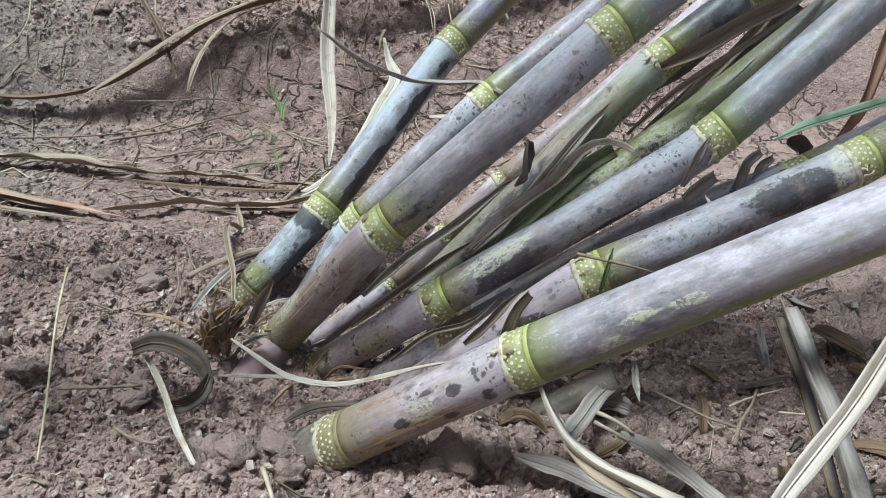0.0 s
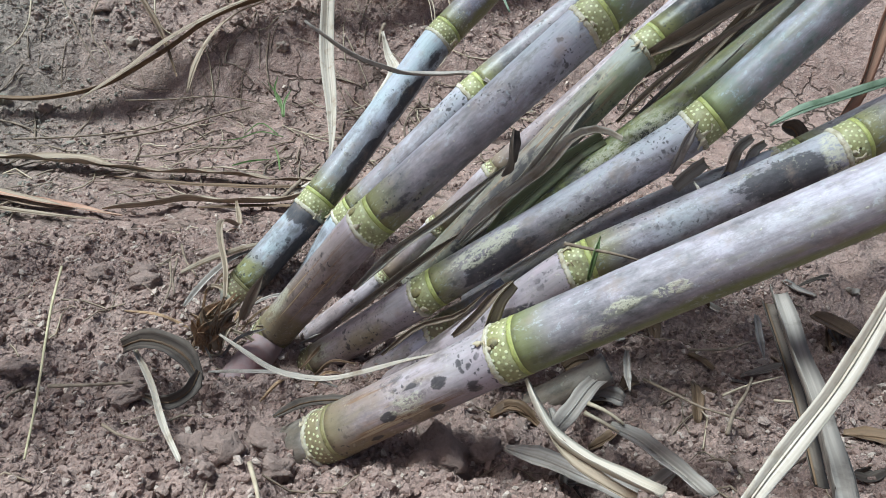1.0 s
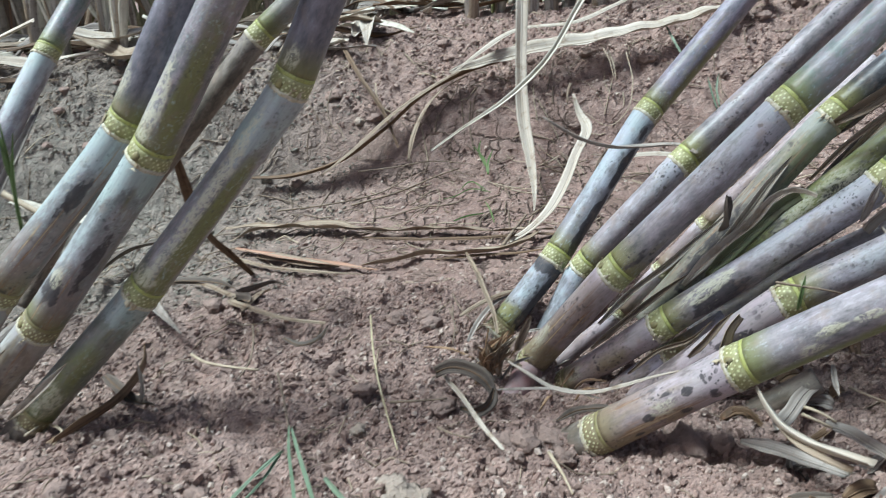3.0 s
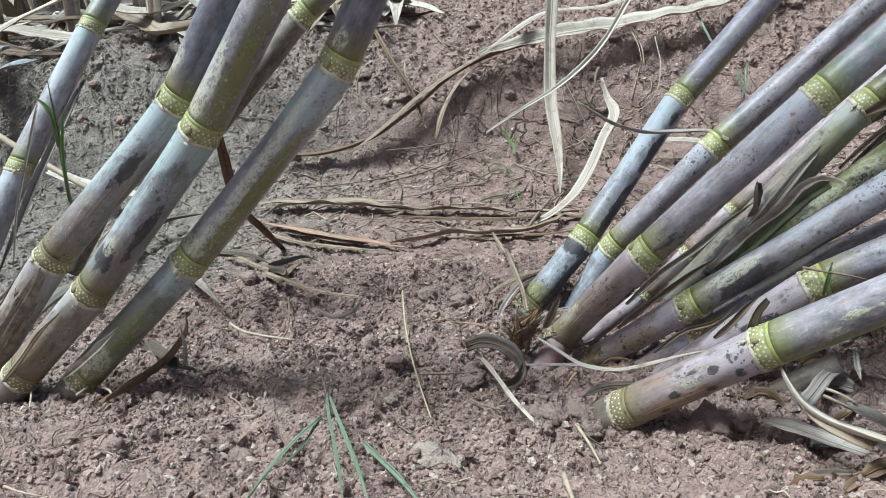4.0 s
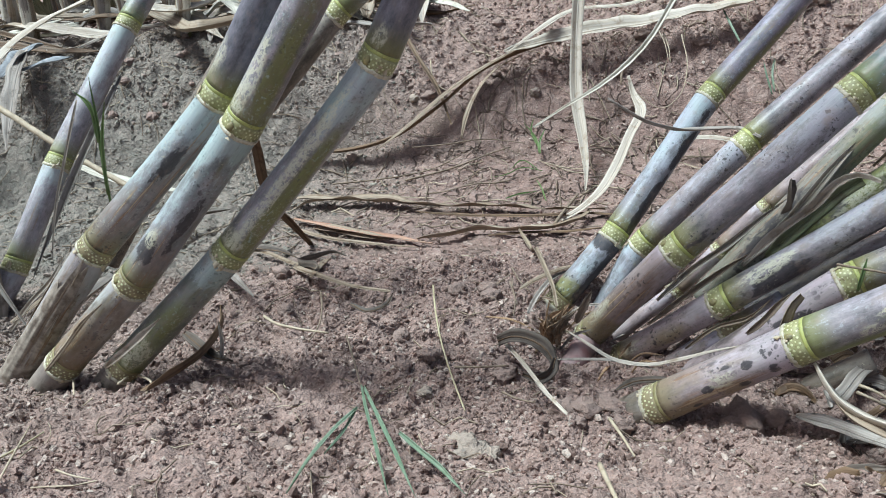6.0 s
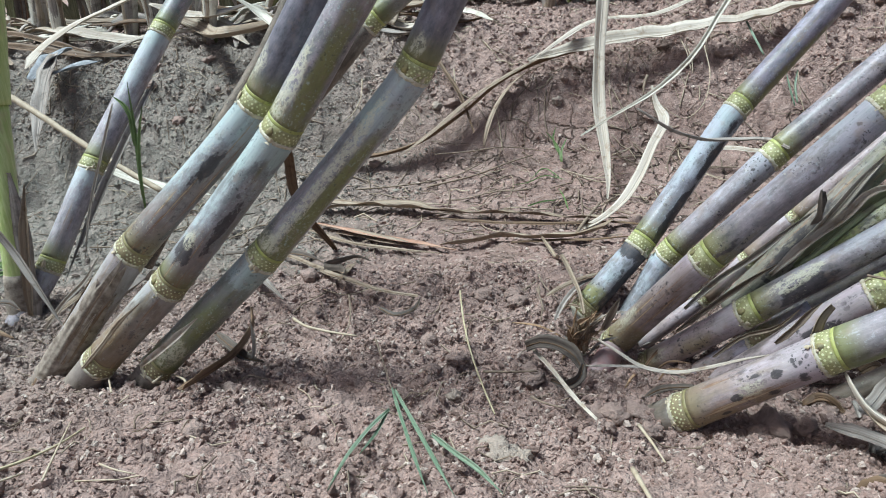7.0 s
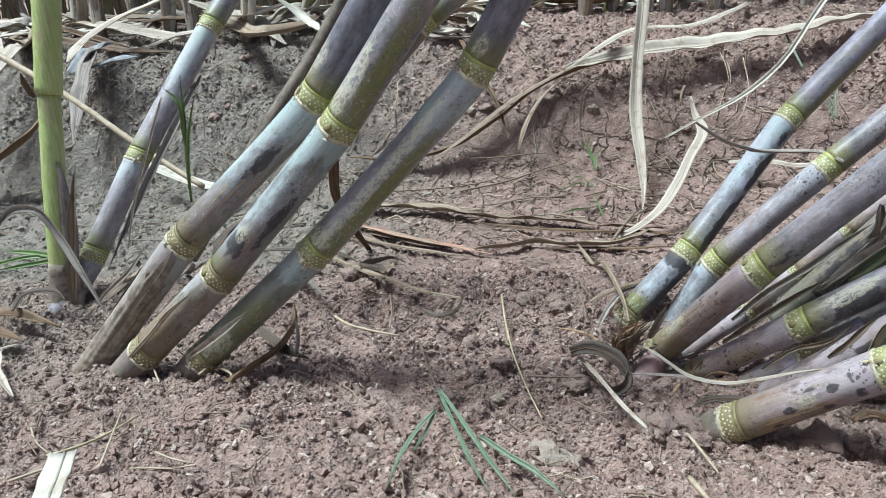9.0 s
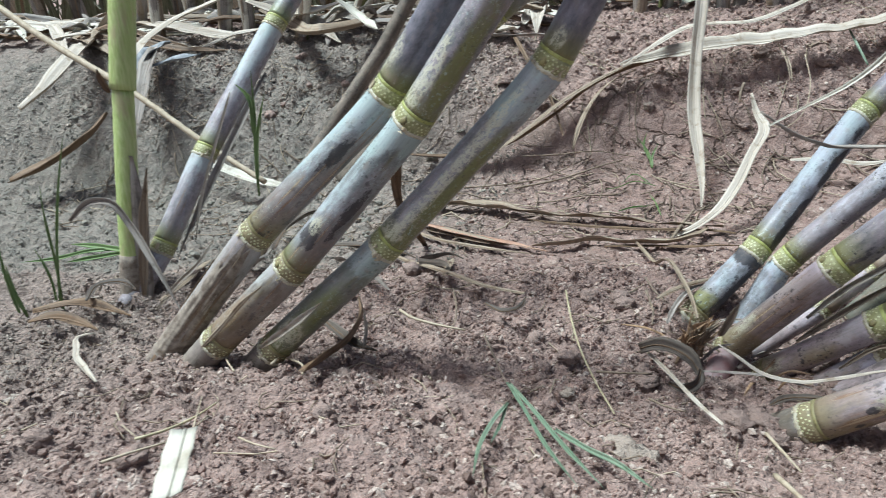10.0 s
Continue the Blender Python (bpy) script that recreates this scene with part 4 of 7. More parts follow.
# ---- the upright clump ----
cane("grey-purple cane stalk with a torn brown sheath along its lower length",
     [(-0.660, 0.422, 0.105), (-0.537, 0.449, 0.248), (-0.387, 0.482, 0.387), (-0.327, 0.494, 0.474)],
     (1, 2), 0.0178, [CANE_PEEL, CANE_BLUE, CANE_DUSK], band=[BAND_DULL, BAND], seed=14, group="steeper cane stalks", scraps=6,
     marks={0: [("peel", 0.4, 0.2, 0.7, 0.8, 0.8), ("bloom", 0.7, -0.7, 0.5, 0.4, 0.8)],
            1: [("peel", 0.42, 0.75, 0.5, 0.3, 1.2), ("bloom", 0.75, -0.5, 0.5, 0.5, 0.9), ("bloom", 0.92, 0.0, 0.12, 1.2, 0.8), ("peel", 0.12, 0.2, 0.25, 0.8, 0.9), ("soot", 0.6, 0.5, 0.25, 0.35, 0.7)],
            2: [("flake", 0.12, -0.3, 0.12, 0.5, 0.6)]})
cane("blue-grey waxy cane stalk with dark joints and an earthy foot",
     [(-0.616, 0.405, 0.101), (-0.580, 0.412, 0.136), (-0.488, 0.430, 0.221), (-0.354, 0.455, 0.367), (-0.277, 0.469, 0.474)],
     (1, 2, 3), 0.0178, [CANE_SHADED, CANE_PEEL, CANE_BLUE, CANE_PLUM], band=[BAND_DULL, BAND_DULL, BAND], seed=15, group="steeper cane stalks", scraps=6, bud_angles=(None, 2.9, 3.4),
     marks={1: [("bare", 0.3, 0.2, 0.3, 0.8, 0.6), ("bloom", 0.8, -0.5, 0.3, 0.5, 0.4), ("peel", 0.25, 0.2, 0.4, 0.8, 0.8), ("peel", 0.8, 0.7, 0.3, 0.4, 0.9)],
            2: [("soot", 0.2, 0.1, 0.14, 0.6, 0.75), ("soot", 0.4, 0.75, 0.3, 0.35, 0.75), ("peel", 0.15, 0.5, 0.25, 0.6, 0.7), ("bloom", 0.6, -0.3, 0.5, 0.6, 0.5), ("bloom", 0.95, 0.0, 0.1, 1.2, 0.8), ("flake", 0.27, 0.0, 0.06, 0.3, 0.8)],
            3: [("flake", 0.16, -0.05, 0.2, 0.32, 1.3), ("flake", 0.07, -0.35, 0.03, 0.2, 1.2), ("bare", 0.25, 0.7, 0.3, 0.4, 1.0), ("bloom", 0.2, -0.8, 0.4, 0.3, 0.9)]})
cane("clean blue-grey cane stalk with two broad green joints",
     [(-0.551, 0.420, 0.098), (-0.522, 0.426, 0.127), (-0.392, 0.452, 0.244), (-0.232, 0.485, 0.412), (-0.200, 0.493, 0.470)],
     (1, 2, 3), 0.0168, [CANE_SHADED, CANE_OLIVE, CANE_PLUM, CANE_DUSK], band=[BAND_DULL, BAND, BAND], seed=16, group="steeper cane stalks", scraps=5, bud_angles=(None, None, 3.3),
     marks={1: [("bare", 0.4, 0.3, 0.4, 0.8, 0.6), ("bloom", 0.93, 0.0, 0.12, 1.2, 0.8), ("flake", 0.15, 0.3, 0.15, 0.6, 0.7)],
            2: [("bare", 0.3, 0.75, 0.5, 0.35, 1.1), ("flake", 0.4, 0.3, 0.35, 0.2, 1.1), ("flake", 0.75, 0.1, 0.2, 0.2, 1.0), ("bloom", 0.85, -0.1, 0.2, 0.9, 0.7), ("bloom", 0.5, -0.7, 0.5, 0.4, 0.6), ("flake", 0.05, 0.0, 0.05, 0.6, 0.9)],
            3: [("flake", 0.05, 0.2, 0.06, 0.4, 0.5)]})
cane("mauve cane stalk with pale joints further back",
     [(-0.806, 0.560, 0.118), (-0.789, 0.591, 0.156), (-0.765, 0.684, 0.265), (-0.717, 0.831, 0.422), (-0.704, 0.867, 0.458)],
     (1, 2, 3), 0.0165, [CANE_DARK, CANE_MAUVE, CANE_MAUVE, CANE_PALE], seed=17, group="steeper cane stalks", scraps=3,
     marks={1: [("flake", 0.6, -0.5, 0.3, 0.3, 0.6), ("peel", 0.3, 0.6, 0.3, 0.3, 0.5)], 2: [("bloom", 0.8, 0.0, 0.35, 1.2, 0.7), ("flake", 0.4, -0.8, 0.4, 0.2, 0.8)]})
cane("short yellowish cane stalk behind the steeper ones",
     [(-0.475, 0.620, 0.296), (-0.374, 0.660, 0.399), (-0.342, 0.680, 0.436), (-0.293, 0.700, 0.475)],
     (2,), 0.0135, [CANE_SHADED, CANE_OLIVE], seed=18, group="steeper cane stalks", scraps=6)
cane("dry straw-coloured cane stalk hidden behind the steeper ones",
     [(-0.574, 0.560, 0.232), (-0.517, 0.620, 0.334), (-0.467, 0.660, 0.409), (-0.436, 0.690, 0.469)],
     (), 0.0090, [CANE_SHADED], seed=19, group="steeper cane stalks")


def young_shoot():
    """A young upright shoot: green sheath over a dry brown foot."""
    base = new("young_cane_shoot")
    foot = np.array((-0.813, 0.555, 0.097))
    base.location = tuple(foot)
    bpy.context.view_layer.update()
    undo = Matrix.Translation(tuple(foot)).inverted()
    tagged(base, "upright bright green young cane shoot with a dry brown foot", "sugar cane", "steeper cane stalks")
    path = np.array([(-0.813, 0.550, 0.083), (-0.810, 0.565, 0.190), (-0.805, 0.585, 0.305), (-0.804, 0.600, 0.373), (-0.795, 0.620, 0.479), (-0.789, 0.640, 0.580)])
    low, high = smooth_path(path[:4], 30), smooth_path(path[3:], 24)
    made = [part("lower_sheath", tube_mesh("lower_sheath", low, np.linspace(0.0150, 0.0135, 30), 20, seed=3, lump=0.02), SHOOT_SKIN, base, "yellow-green ribbed leaf sheath"),
            part("upper_sheath", tube_mesh("upper_sheath", high, np.linspace(0.0162, 0.0170, 24), 20, seed=4, lump=0.02), SHOOT_SKIN, base, "bright green upper leaf sheath")]
    side = [(x + 0.012, y - 0.008, z) for x, y, z in low]
    made.append(part("dry_sheath", blade_mesh("dry_sheath", side[:22], 0.034, curl=-0.5, taper=(0.8, 0.2), seed=5, up=(0.2, -1, 0.1), wave=0.05), GREY, base, "dry grey sheath peeling from the shoot"))
    made.append(part("foot_husk", tube_mesh("foot_husk", low[:9], np.linspace(0.0178, 0.0160, 9), 18, seed=6, lump=0.12), WRAP, base, "dry brown husk round the foot"))
    made.append(part("joint_tuft", blade_mesh("joint_tuft", [(-0.812, 0.586, 0.372), (-0.816, 0.582, 0.386), (-0.820, 0.580, 0.402)], 0.008, seed=7, curl=0.8, up=(0.3, -1, 0.2)), BROWN, base, "brown withered leaf stub"))
    for ob in made:
        ob.matrix_parent_inverse = undo


young_shoot()


def pink_bud_shoot():
    ob = part("pink_shoot", tube_mesh("pink_shoot", smooth_path([(-0.063, 0.616, 0.076), (-0.069, 0.594, 0.076), (-0.073, 0.566, 0.080), (-0.079, 0.553, 0.074)], 16), np.linspace(0.0150, 0.0125, 16), 18, seed=2, lump=0.03), CANE_FOOT)
    tagged(ob, "small pink underground shoot showing at the clump's foot", "cane shoot")


pink_bud_shoot()

# ---- long leaves on the bank and in the furrow ----
leaf("long brown twisted dry leaf lying up the bank", [(-0.744, 1.349, 0.095), (-0.623, 1.372, 0.087), (-0.531, 1.406, 0.104), (-0.438, 1.460, 0.156), (-0.349, 1.540, 0.219), (-0.266, 1.592, 0.248), (-0.175, 1.634, 0.265)], 0.024, BROWN, twist=(10, 60), taper=(0.2, 0.5), curl=0.5)
leaf("long pale dry leaf along the top of the bank", [(-0.302, 1.555, 0.254), (-0.203, 1.600, 0.271), (-0.074, 1.648, 0.282), (0.044, 1.689, 0.290), (0.186, 1.746, 0.303), (0.330, 1.831, 0.320), (0.422, 1.889, 0.329)], 0.042, STRAW, twist=(-30, 25), taper=(0.2, 0.9), curl=0.5, wave=0.12)
leaf("narrow pale dry leaf crossing the bank's edge", [(-0.291, 1.514, 0.257), (-0.227, 1.581, 0.295), (-0.161, 1.659, 0.322), (-0.041, 1.696, 0.324), (0.046, 1.807, 0.342), (0.117, 2.037, 0.352)], 0.017, STRAW, taper=(0.3, 0.8))
leaf("bleached dry leaf hanging down the bank to the furrow", [(-0.141, 1.620, 0.453), (-0.140, 1.585, 0.387), (-0.144, 1.530, 0.266), (-0.140, 1.470, 0.171), (-0.122, 1.390, 0.096), (-0.111, 1.310, 0.049), (-0.110, 1.275, 0.029)], 0.025, STRAW, curl=0.3, fold=0.25, taper=(1.0, 0.12), up=(0.1, -1.0, 0.3))
leaf("wavy pale dry leaf sloping from the bank to the furrow", [(-0.034, 1.400, 0.222), (-0.024, 1.380, 0.191), (-0.009, 1.340, 0.169), (-0.029, 1.280, 0.133), (-0.052, 1.230, 0.088), (-0.079, 1.190, 0.054), (-0.115, 1.170, 0.027), (-0.168, 1.160, 0.002)], 0.019, STRAW, twist=(10, 0), taper=(0.25, 0.4), curl=0.3, up=(-0.2, -0.6, 1))
leaf("long wavy tan dry leaf lying in the furrow", [(-0.674, 1.143, 0.030), (-0.650, 1.187, 0.033), (-0.583, 1.212, 0.034), (-0.505, 1.203, 0.031), (-0.418, 1.195, 0.029), (-0.319, 1.193, 0.027), (-0.202, 1.186, 0.026), (-0.114, 1.184, 0.025), (-0.068, 1.176, 0.025)], 0.024, TAN, twist=(45, 30), wave=0.2, curl=0.3, taper=(0.15, 0.5))
leaf("narrow brown dry leaf flat in the furrow", [(-0.423, 1.170, 0.023), (-0.291, 1.154, 0.021), (-0.188, 1.161, 0.020), (-0.098, 1.172, 0.020), (-0.048, 1.166, 0.020)], 0.008, BROWN, wave=0.15, taper=(0.2, 0.6))
leaf("twisted grey-brown dry leaf in the furrow", [(-0.380, 1.024, 0.027), (-0.335, 1.040, 0.027), (-0.284, 1.077, 0.026), (-0.219, 1.067, 0.027), (-0.167, 1.077, 0.027), (-0.114, 1.128, 0.026), (-0.093, 1.172, 0.027)], 0.020, TAN, twist=(50, 20), wave=0.15, curl=0.6, taper=(0.2, 0.5))
leaf("brown dry leaf lying against the furrow's edge", [(-0.260, 1.052, 0.024), (-0.185, 1.068, 0.024), (-0.119, 1.073, 0.025), (-0.069, 1.092, 0.024), (-0.036, 1.094, 0.025)], 0.008, BROWN, twist=(0, 20), wave=0.06)
leaf("dry leaf running off along the furrow", [(-0.710, 1.199, 0.035), (-0.648, 1.212, 0.035), (-0.585, 1.207, 0.034), (-0.531, 1.222, 0.034), (-0.443, 1.199, 0.030), (-0.378, 1.187, 0.028)], 0.026, TAN, wave=0.10, twist=(20, 10))
leaf("grey-brown dry leaf flat on the silt", [(-0.601, 1.093, 0.020), (-0.546, 1.080, 0.020), (-0.488, 1.056, 0.019), (-0.425, 1.038, 0.020)], 0.020, TAN, wave=0.05)
leaf("rusty pink dry leaf in the furrow", [(-0.655, 1.119, 0.025), (-0.542, 1.077, 0.023), (-0.445, 1.045, 0.022), (-0.349, 1.011, 0.025)], 0.022, RUST, wave=0.05, twist=(30, 20), taper=(0.5, 0.15))
leaf("narrow rusty dry leaf beside another", [(-0.664, 1.097, 0.021), (-0.551, 1.041, 0.019), (-0.457, 1.014, 0.021), (-0.370, 0.993, 0.025)], 0.008, TAN, taper=(0.5, 0.15))
leaf("brown bent dry leaf dropping behind the stalks", [(-0.456, 0.660, 0.336), (-0.486, 0.720, 0.272), (-0.542, 0.840, 0.170), (-0.574, 0.950, 0.087), (-0.578, 1.030, 0.008)], 0.014, BROWN, twist=(60, 0), curl=0.7, taper=(0.5, 0.6), up=(0.2, -1, 0.5))
leaf("thin curving dry leaf lying on the bank", [(-0.560, 1.368, 0.088), (-0.494, 1.410, 0.130), (-0.418, 1.467, 0.187), (-0.342, 1.528, 0.229), (-0.274, 1.577, 0.258)], 0.012, TAN, taper=(0.2, 0.6))
leaf("dark thin leaf stem on the bank", [(-0.584, 1.679, 0.331), (-0.497, 1.536, 0.257), (-0.439, 1.478, 0.191), (-0.405, 1.437, 0.123)], 0.010, BROWN, taper=(0.6, 0.3))
leaf("thin dry leaf curling up the bank", [(-0.379, 1.405, 0.101), (-0.369, 1.433, 0.146), (-0.349, 1.476, 0.190), (-0.313, 1.523, 0.226), (-0.268, 1.555, 0.245)], 0.012, TAN, taper=(0.3, 0.6), twist=(0, 40))
leaf("thin dry leaf looped over two stalks", [(-0.046, 0.735, 0.324), (-0.031, 0.735, 0.313), (-0.007, 0.735, 0.297), (0.018, 0.740, 0.287), (0.037, 0.770, 0.276), (0.069, 0.775, 0.275), (0.098, 0.740, 0.284), (0.114, 0.700, 0.285)], 0.007, GREY, twist=(60, -30), curl=0.6, taper=(0.3, 0.4))
leaf("short pale leaf under the looped one", [(0.051, 1.452, 0.078), (0.127, 1.468, 0.076), (0.190, 1.471, 0.069), (0.244, 1.494, 0.075)], 0.016, STRAW)
leaf("thin arching straw-coloured leaf hanging free", [(0.054, 0.323, 0.538), (0.029, 0.301, 0.505), (0.007, 0.275, 0.477), (-0.009, 0.257, 0.454), (-0.028, 0.244, 0.439), (-0.048, 0.240, 0.428), (-0.064, 0.240, 0.418)], 0.0027, WHITE, taper=(1.0, 0.3), curl=0.5, up=(0.3, -0.6, 0.8), group="dry leaves hanging from the clump")

# ---- leaves at the leaning clump ----
BACK = dict(curl=0.5, wave=0.05, taper=(0.4, 0.9), up=(0.2, -1, 0.5), group="dry leaves hanging from the clump")
leaf("dull green sheath leaf among the hidden stalks", [(0.213, 0.665, 0.238), (0.254, 0.675, 0.285), (0.301, 0.690, 0.328), (0.349, 0.710, 0.371)], 0.015, GREY, **BACK)
leaf("grey dry leaf among the hidden stalks", [(0.231, 0.660, 0.235), (0.265, 0.670, 0.279), (0.313, 0.685, 0.325), (0.363, 0.700, 0.372)], 0.012, TAN, **BACK)
leaf("broad grey dry leaf deep among the stalks", [(0.237, 0.690, 0.298), (0.276, 0.700, 0.332), (0.318, 0.710, 0.368)], 0.014, GREY, **BACK)
leaf("tan sheath strip among the hidden stalks", [(0.228, 0.650, 0.266), (0.268, 0.660, 0.312), (0.294, 0.665, 0.342), (0.316, 0.670, 0.371)], 0.009, TAN, **BACK)
leaf("olive sheath strip beside the speckled stalk", [(0.245, 0.645, 0.254), (0.282, 0.655, 0.300), (0.321, 0.665, 0.339), (0.359, 0.680, 0.372)], 0.013, SHEATH, **BACK)
leaf("grey torn sheath beside the speckled stalk", [(0.269, 0.640, 0.297), (0.295, 0.645, 0.326), (0.328, 0.660, 0.354), (0.350, 0.670, 0.370)], 0.007, GREY, **BACK)
leaf("tan folded dry leaf bent between the stalks", [(0.090, 0.575, 0.195), (0.120, 0.585, 0.222), (0.149, 0.590, 0.246), (0.174, 0.590, 0.274), (0.185, 0.588, 0.277), (0.200, 0.578, 0.274)], 0.0085, STRAW, curl=0.9, fold=0.5, twist=(30, 10), taper=(0.3, 0.4), group="dry leaves hanging from the clump", up=(0.2, -1, 0.5))
leaf("green-brown sheath leaf below the folded leaf", [(0.113, 0.600, 0.191), (0.145, 0.605, 0.223), (0.172, 0.610, 0.250), (0.194, 0.612, 0.266)], 0.014, SHEATH, curl=0.4, group="dry leaves hanging from the clump", up=(0.2, -1, 0.5), taper=(0.3, 0.8))
leaf("small dark leaf scrap hanging beside a stalk", [(0.125, 0.575, 0.279), (0.123, 0.570, 0.270), (0.123, 0.570, 0.258), (0.119, 0.575, 0.245)], 0.011, DARK, curl=0.8, twist=(0, 50), up=(1, -1, 0.2), group="dry leaves hanging from the clump")
leaf("grey dry sheath strip along the slender stalks", [(0.010, 0.600, 0.138), (0.044, 0.610, 0.170), (0.078, 0.615, 0.196), (0.107, 0.620, 0.222), (0.131, 0.620, 0.244)], 0.007, STRAW, curl=0.7, up=(0.2, -1, 0.4), group="dry leaves hanging from the clump")
leaf("brown dry sheath strip in the clump", [(0.002, 0.590, 0.115), (0.036, 0.600, 0.142), (0.075, 0.600, 0.176), (0.099, 0.600, 0.194)], 0.006, TAN, curl=0.7, up=(0.2, -1, 0.4), group="dry leaves hanging from the clump")
leaf("long tan dry sheath wrapping a stalk", [(0.093, 0.612, 0.175), (0.122, 0.622, 0.204), (0.150, 0.630, 0.238), (0.178, 0.640, 0.275), (0.203, 0.650, 0.301)], 0.010, STRAW, curl=0.4, wave=0.12, up=(0.2, -1, 0.4), group="dry leaves hanging from the clump")
leaf("brown dry sheath peeling from the upper stalks", [(0.228, 0.645, 0.323), (0.254, 0.640, 0.340), (0.276, 0.640, 0.356), (0.317, 0.650, 0.377), (0.347, 0.660, 0.394)], 0.013, TAN, curl=0.8, up=(0.2, -1, 0.5), group="dry leaves hanging from the clump")
leaf("thin tan dry leaf among the upper stalks", [(0.208, 0.635, 0.272), (0.236, 0.630, 0.307), (0.265, 0.630, 0.332), (0.297, 0.640, 0.353), (0.330, 0.650, 0.374)], 0.005, TAN, curl=0.9, twist=(20, -20), up=(0.2, -1, 0.5), group="dry leaves hanging from the clump")
leaf("grey torn leaf caught under the speckled joint", [(0.232, 0.560, 0.257), (0.234, 0.555, 0.271), (0.240, 0.556, 0.287), (0.245, 0.560, 0.294)], 0.007, GREY, curl=0.5, up=(0.3, -1, 0.2), group="dry leaves hanging from the clump")
leaf("grey crumpled sheath scrap between two stalks", [(0.280, 0.600, 0.236), (0.284, 0.598, 0.250), (0.289, 0.600, 0.265), (0.301, 0.605, 0.273)], 0.009, STRAW, curl=0.8, wave=0.35, taper=(0.8, 0.6), up=(0.2, -1, 0.5), group="dry leaves hanging from the clump")
leaf("tan sheath tatter between two stalks", [(0.297, 0.600, 0.240), (0.298, 0.600, 0.252), (0.304, 0.608, 0.262), (0.314, 0.612, 0.268)], 0.008, STRAW, curl=0.7, wave=0.35, taper=(0.7, 0.6), up=(0.4, -1, 0.3), group="dry leaves hanging from the clump")
leaf("short dull green sheath stub below the speckled joint", [(0.243, 0.582, 0.240), (0.250, 0.585, 0.247), (0.258, 0.586, 0.254), (0.264, 0.588, 0.258)], 0.010, STRAW, curl=0.5, taper=(0.9, 0.9), up=(0.3, -1, 0.3), group="dry leaves hanging from the clump")
leaf("small black curled leaf behind the stalks", [(0.363, 0.700, 0.259), (0.373, 0.700, 0.257), (0.381, 0.700, 0.245)], 0.014, DARK, curl=0.9, up=(0.2, -1, 0.2), group="dry leaves hanging from the clump")
leaf("brown upright dry leaf behind the clump", [(0.489, 0.860, 0.223), (0.506, 0.860, 0.261), (0.518, 0.870, 0.319), (0.529, 0.880, 0.380)], 0.014, RUST, curl=0.7, twist=(0, 30), up=(0.4, -1, 0.1), group="dry leaves hanging from the clump")
leaf("grey-green drooping cane leaf behind the clump", [(0.370, 0.740, 0.249), (0.393, 0.740, 0.263), (0.428, 0.745, 0.275), (0.468, 0.750, 0.289), (0.527, 0.760, 0.306)], 0.012, GRASS_BLUE, curl=0.3, group="dry leaves hanging from the clump", name="green_leaf", category="leaf", taper=(0.2, 0.9))
leaf("thin pale leaf drooping over a hidden stalk", [(0.262, 0.548, 0.220), (0.257, 0.545, 0.236), (0.251, 0.550, 0.248), (0.249, 0.560, 0.252)], 0.005, STRAW, up=(0.3, -1, 0.2), group="dry leaves hanging from the clump")
stick("dark bent leaf rib over a hidden stalk", [(0.158, 0.520, 0.219), (0.175, 0.512, 0.219), (0.192, 0.507, 0.218), (0.206, 0.503, 0.216)], 0.0012, TWIG, name="dry_leaf", category="dry leaf")
leaf("fresh thin grass blade among the stalks", [(0.174, 0.508, 0.199), (0.177, 0.510, 0.217), (0.180, 0.515, 0.227)], 0.0035, GRASS, up=(0.3, -1, 0.2), group="grass blades", name="grass_sprig", category="grass")
leaf("tan torn sheath sticking up beside the thickest stalk", [(0.103, 0.462, 0.169), (0.108, 0.462, 0.189), (0.114, 0.466, 0.205), (0.122, 0.472, 0.212)], 0.009, TAN, curl=0.7, up=(0.5, -1, 0.1), group="dry leaves hanging from the clump", taper=(0.6, 0.7))
leaf("tan sheath scrap behind the thickest stalk", [(0.088, 0.515, 0.149), (0.102, 0.515, 0.165), (0.116, 0.520, 0.181), (0.126, 0.525, 0.188)], 0.006, TAN, curl=0.8, up=(0.2, -1, 0.4), group="dry leaves hanging from the clump")
leaf("tan husk strip between the stalks", [(0.037, 0.545, 0.113), (0.065, 0.545, 0.139), (0.093, 0.545, 0.150), (0.112, 0.550, 0.167)], 0.004, TAN, curl=0.8, wave=0.02, up=(0.2, -1, 0.4), group="dry leaves hanging from the clump")
leaf("long thin pale leaf lying across the stalk feet", [(-0.075, 0.525, 0.137), (-0.057, 0.515, 0.131), (-0.034, 0.512, 0.117), (-0.003, 0.510, 0.113), (0.030, 0.500, 0.127), (0.058, 0.488, 0.145), (0.078, 0.475, 0.159)], 0.0045, STRAW, curl=0.4, taper=(0.3, 0.3), group="dry leaves hanging from the clump")
leaf("second thin dry leaf across the stalk feet", [(-0.089, 0.535, 0.099), (-0.060, 0.525, 0.107), (-0.021, 0.515, 0.113), (0.010, 0.505, 0.111)], 0.0035, GREY, taper=(0.4, 0.3), group="dry leaves hanging from the clump")
leaf("dark thin leaf in the hollow at the foot", [(-0.027, 0.472, 0.108), (-0.011, 0.491, 0.106), (0.010, 0.498, 0.105), (0.030, 0.499, 0.105)], 0.008, DARK, taper=(0.3, 0.3))
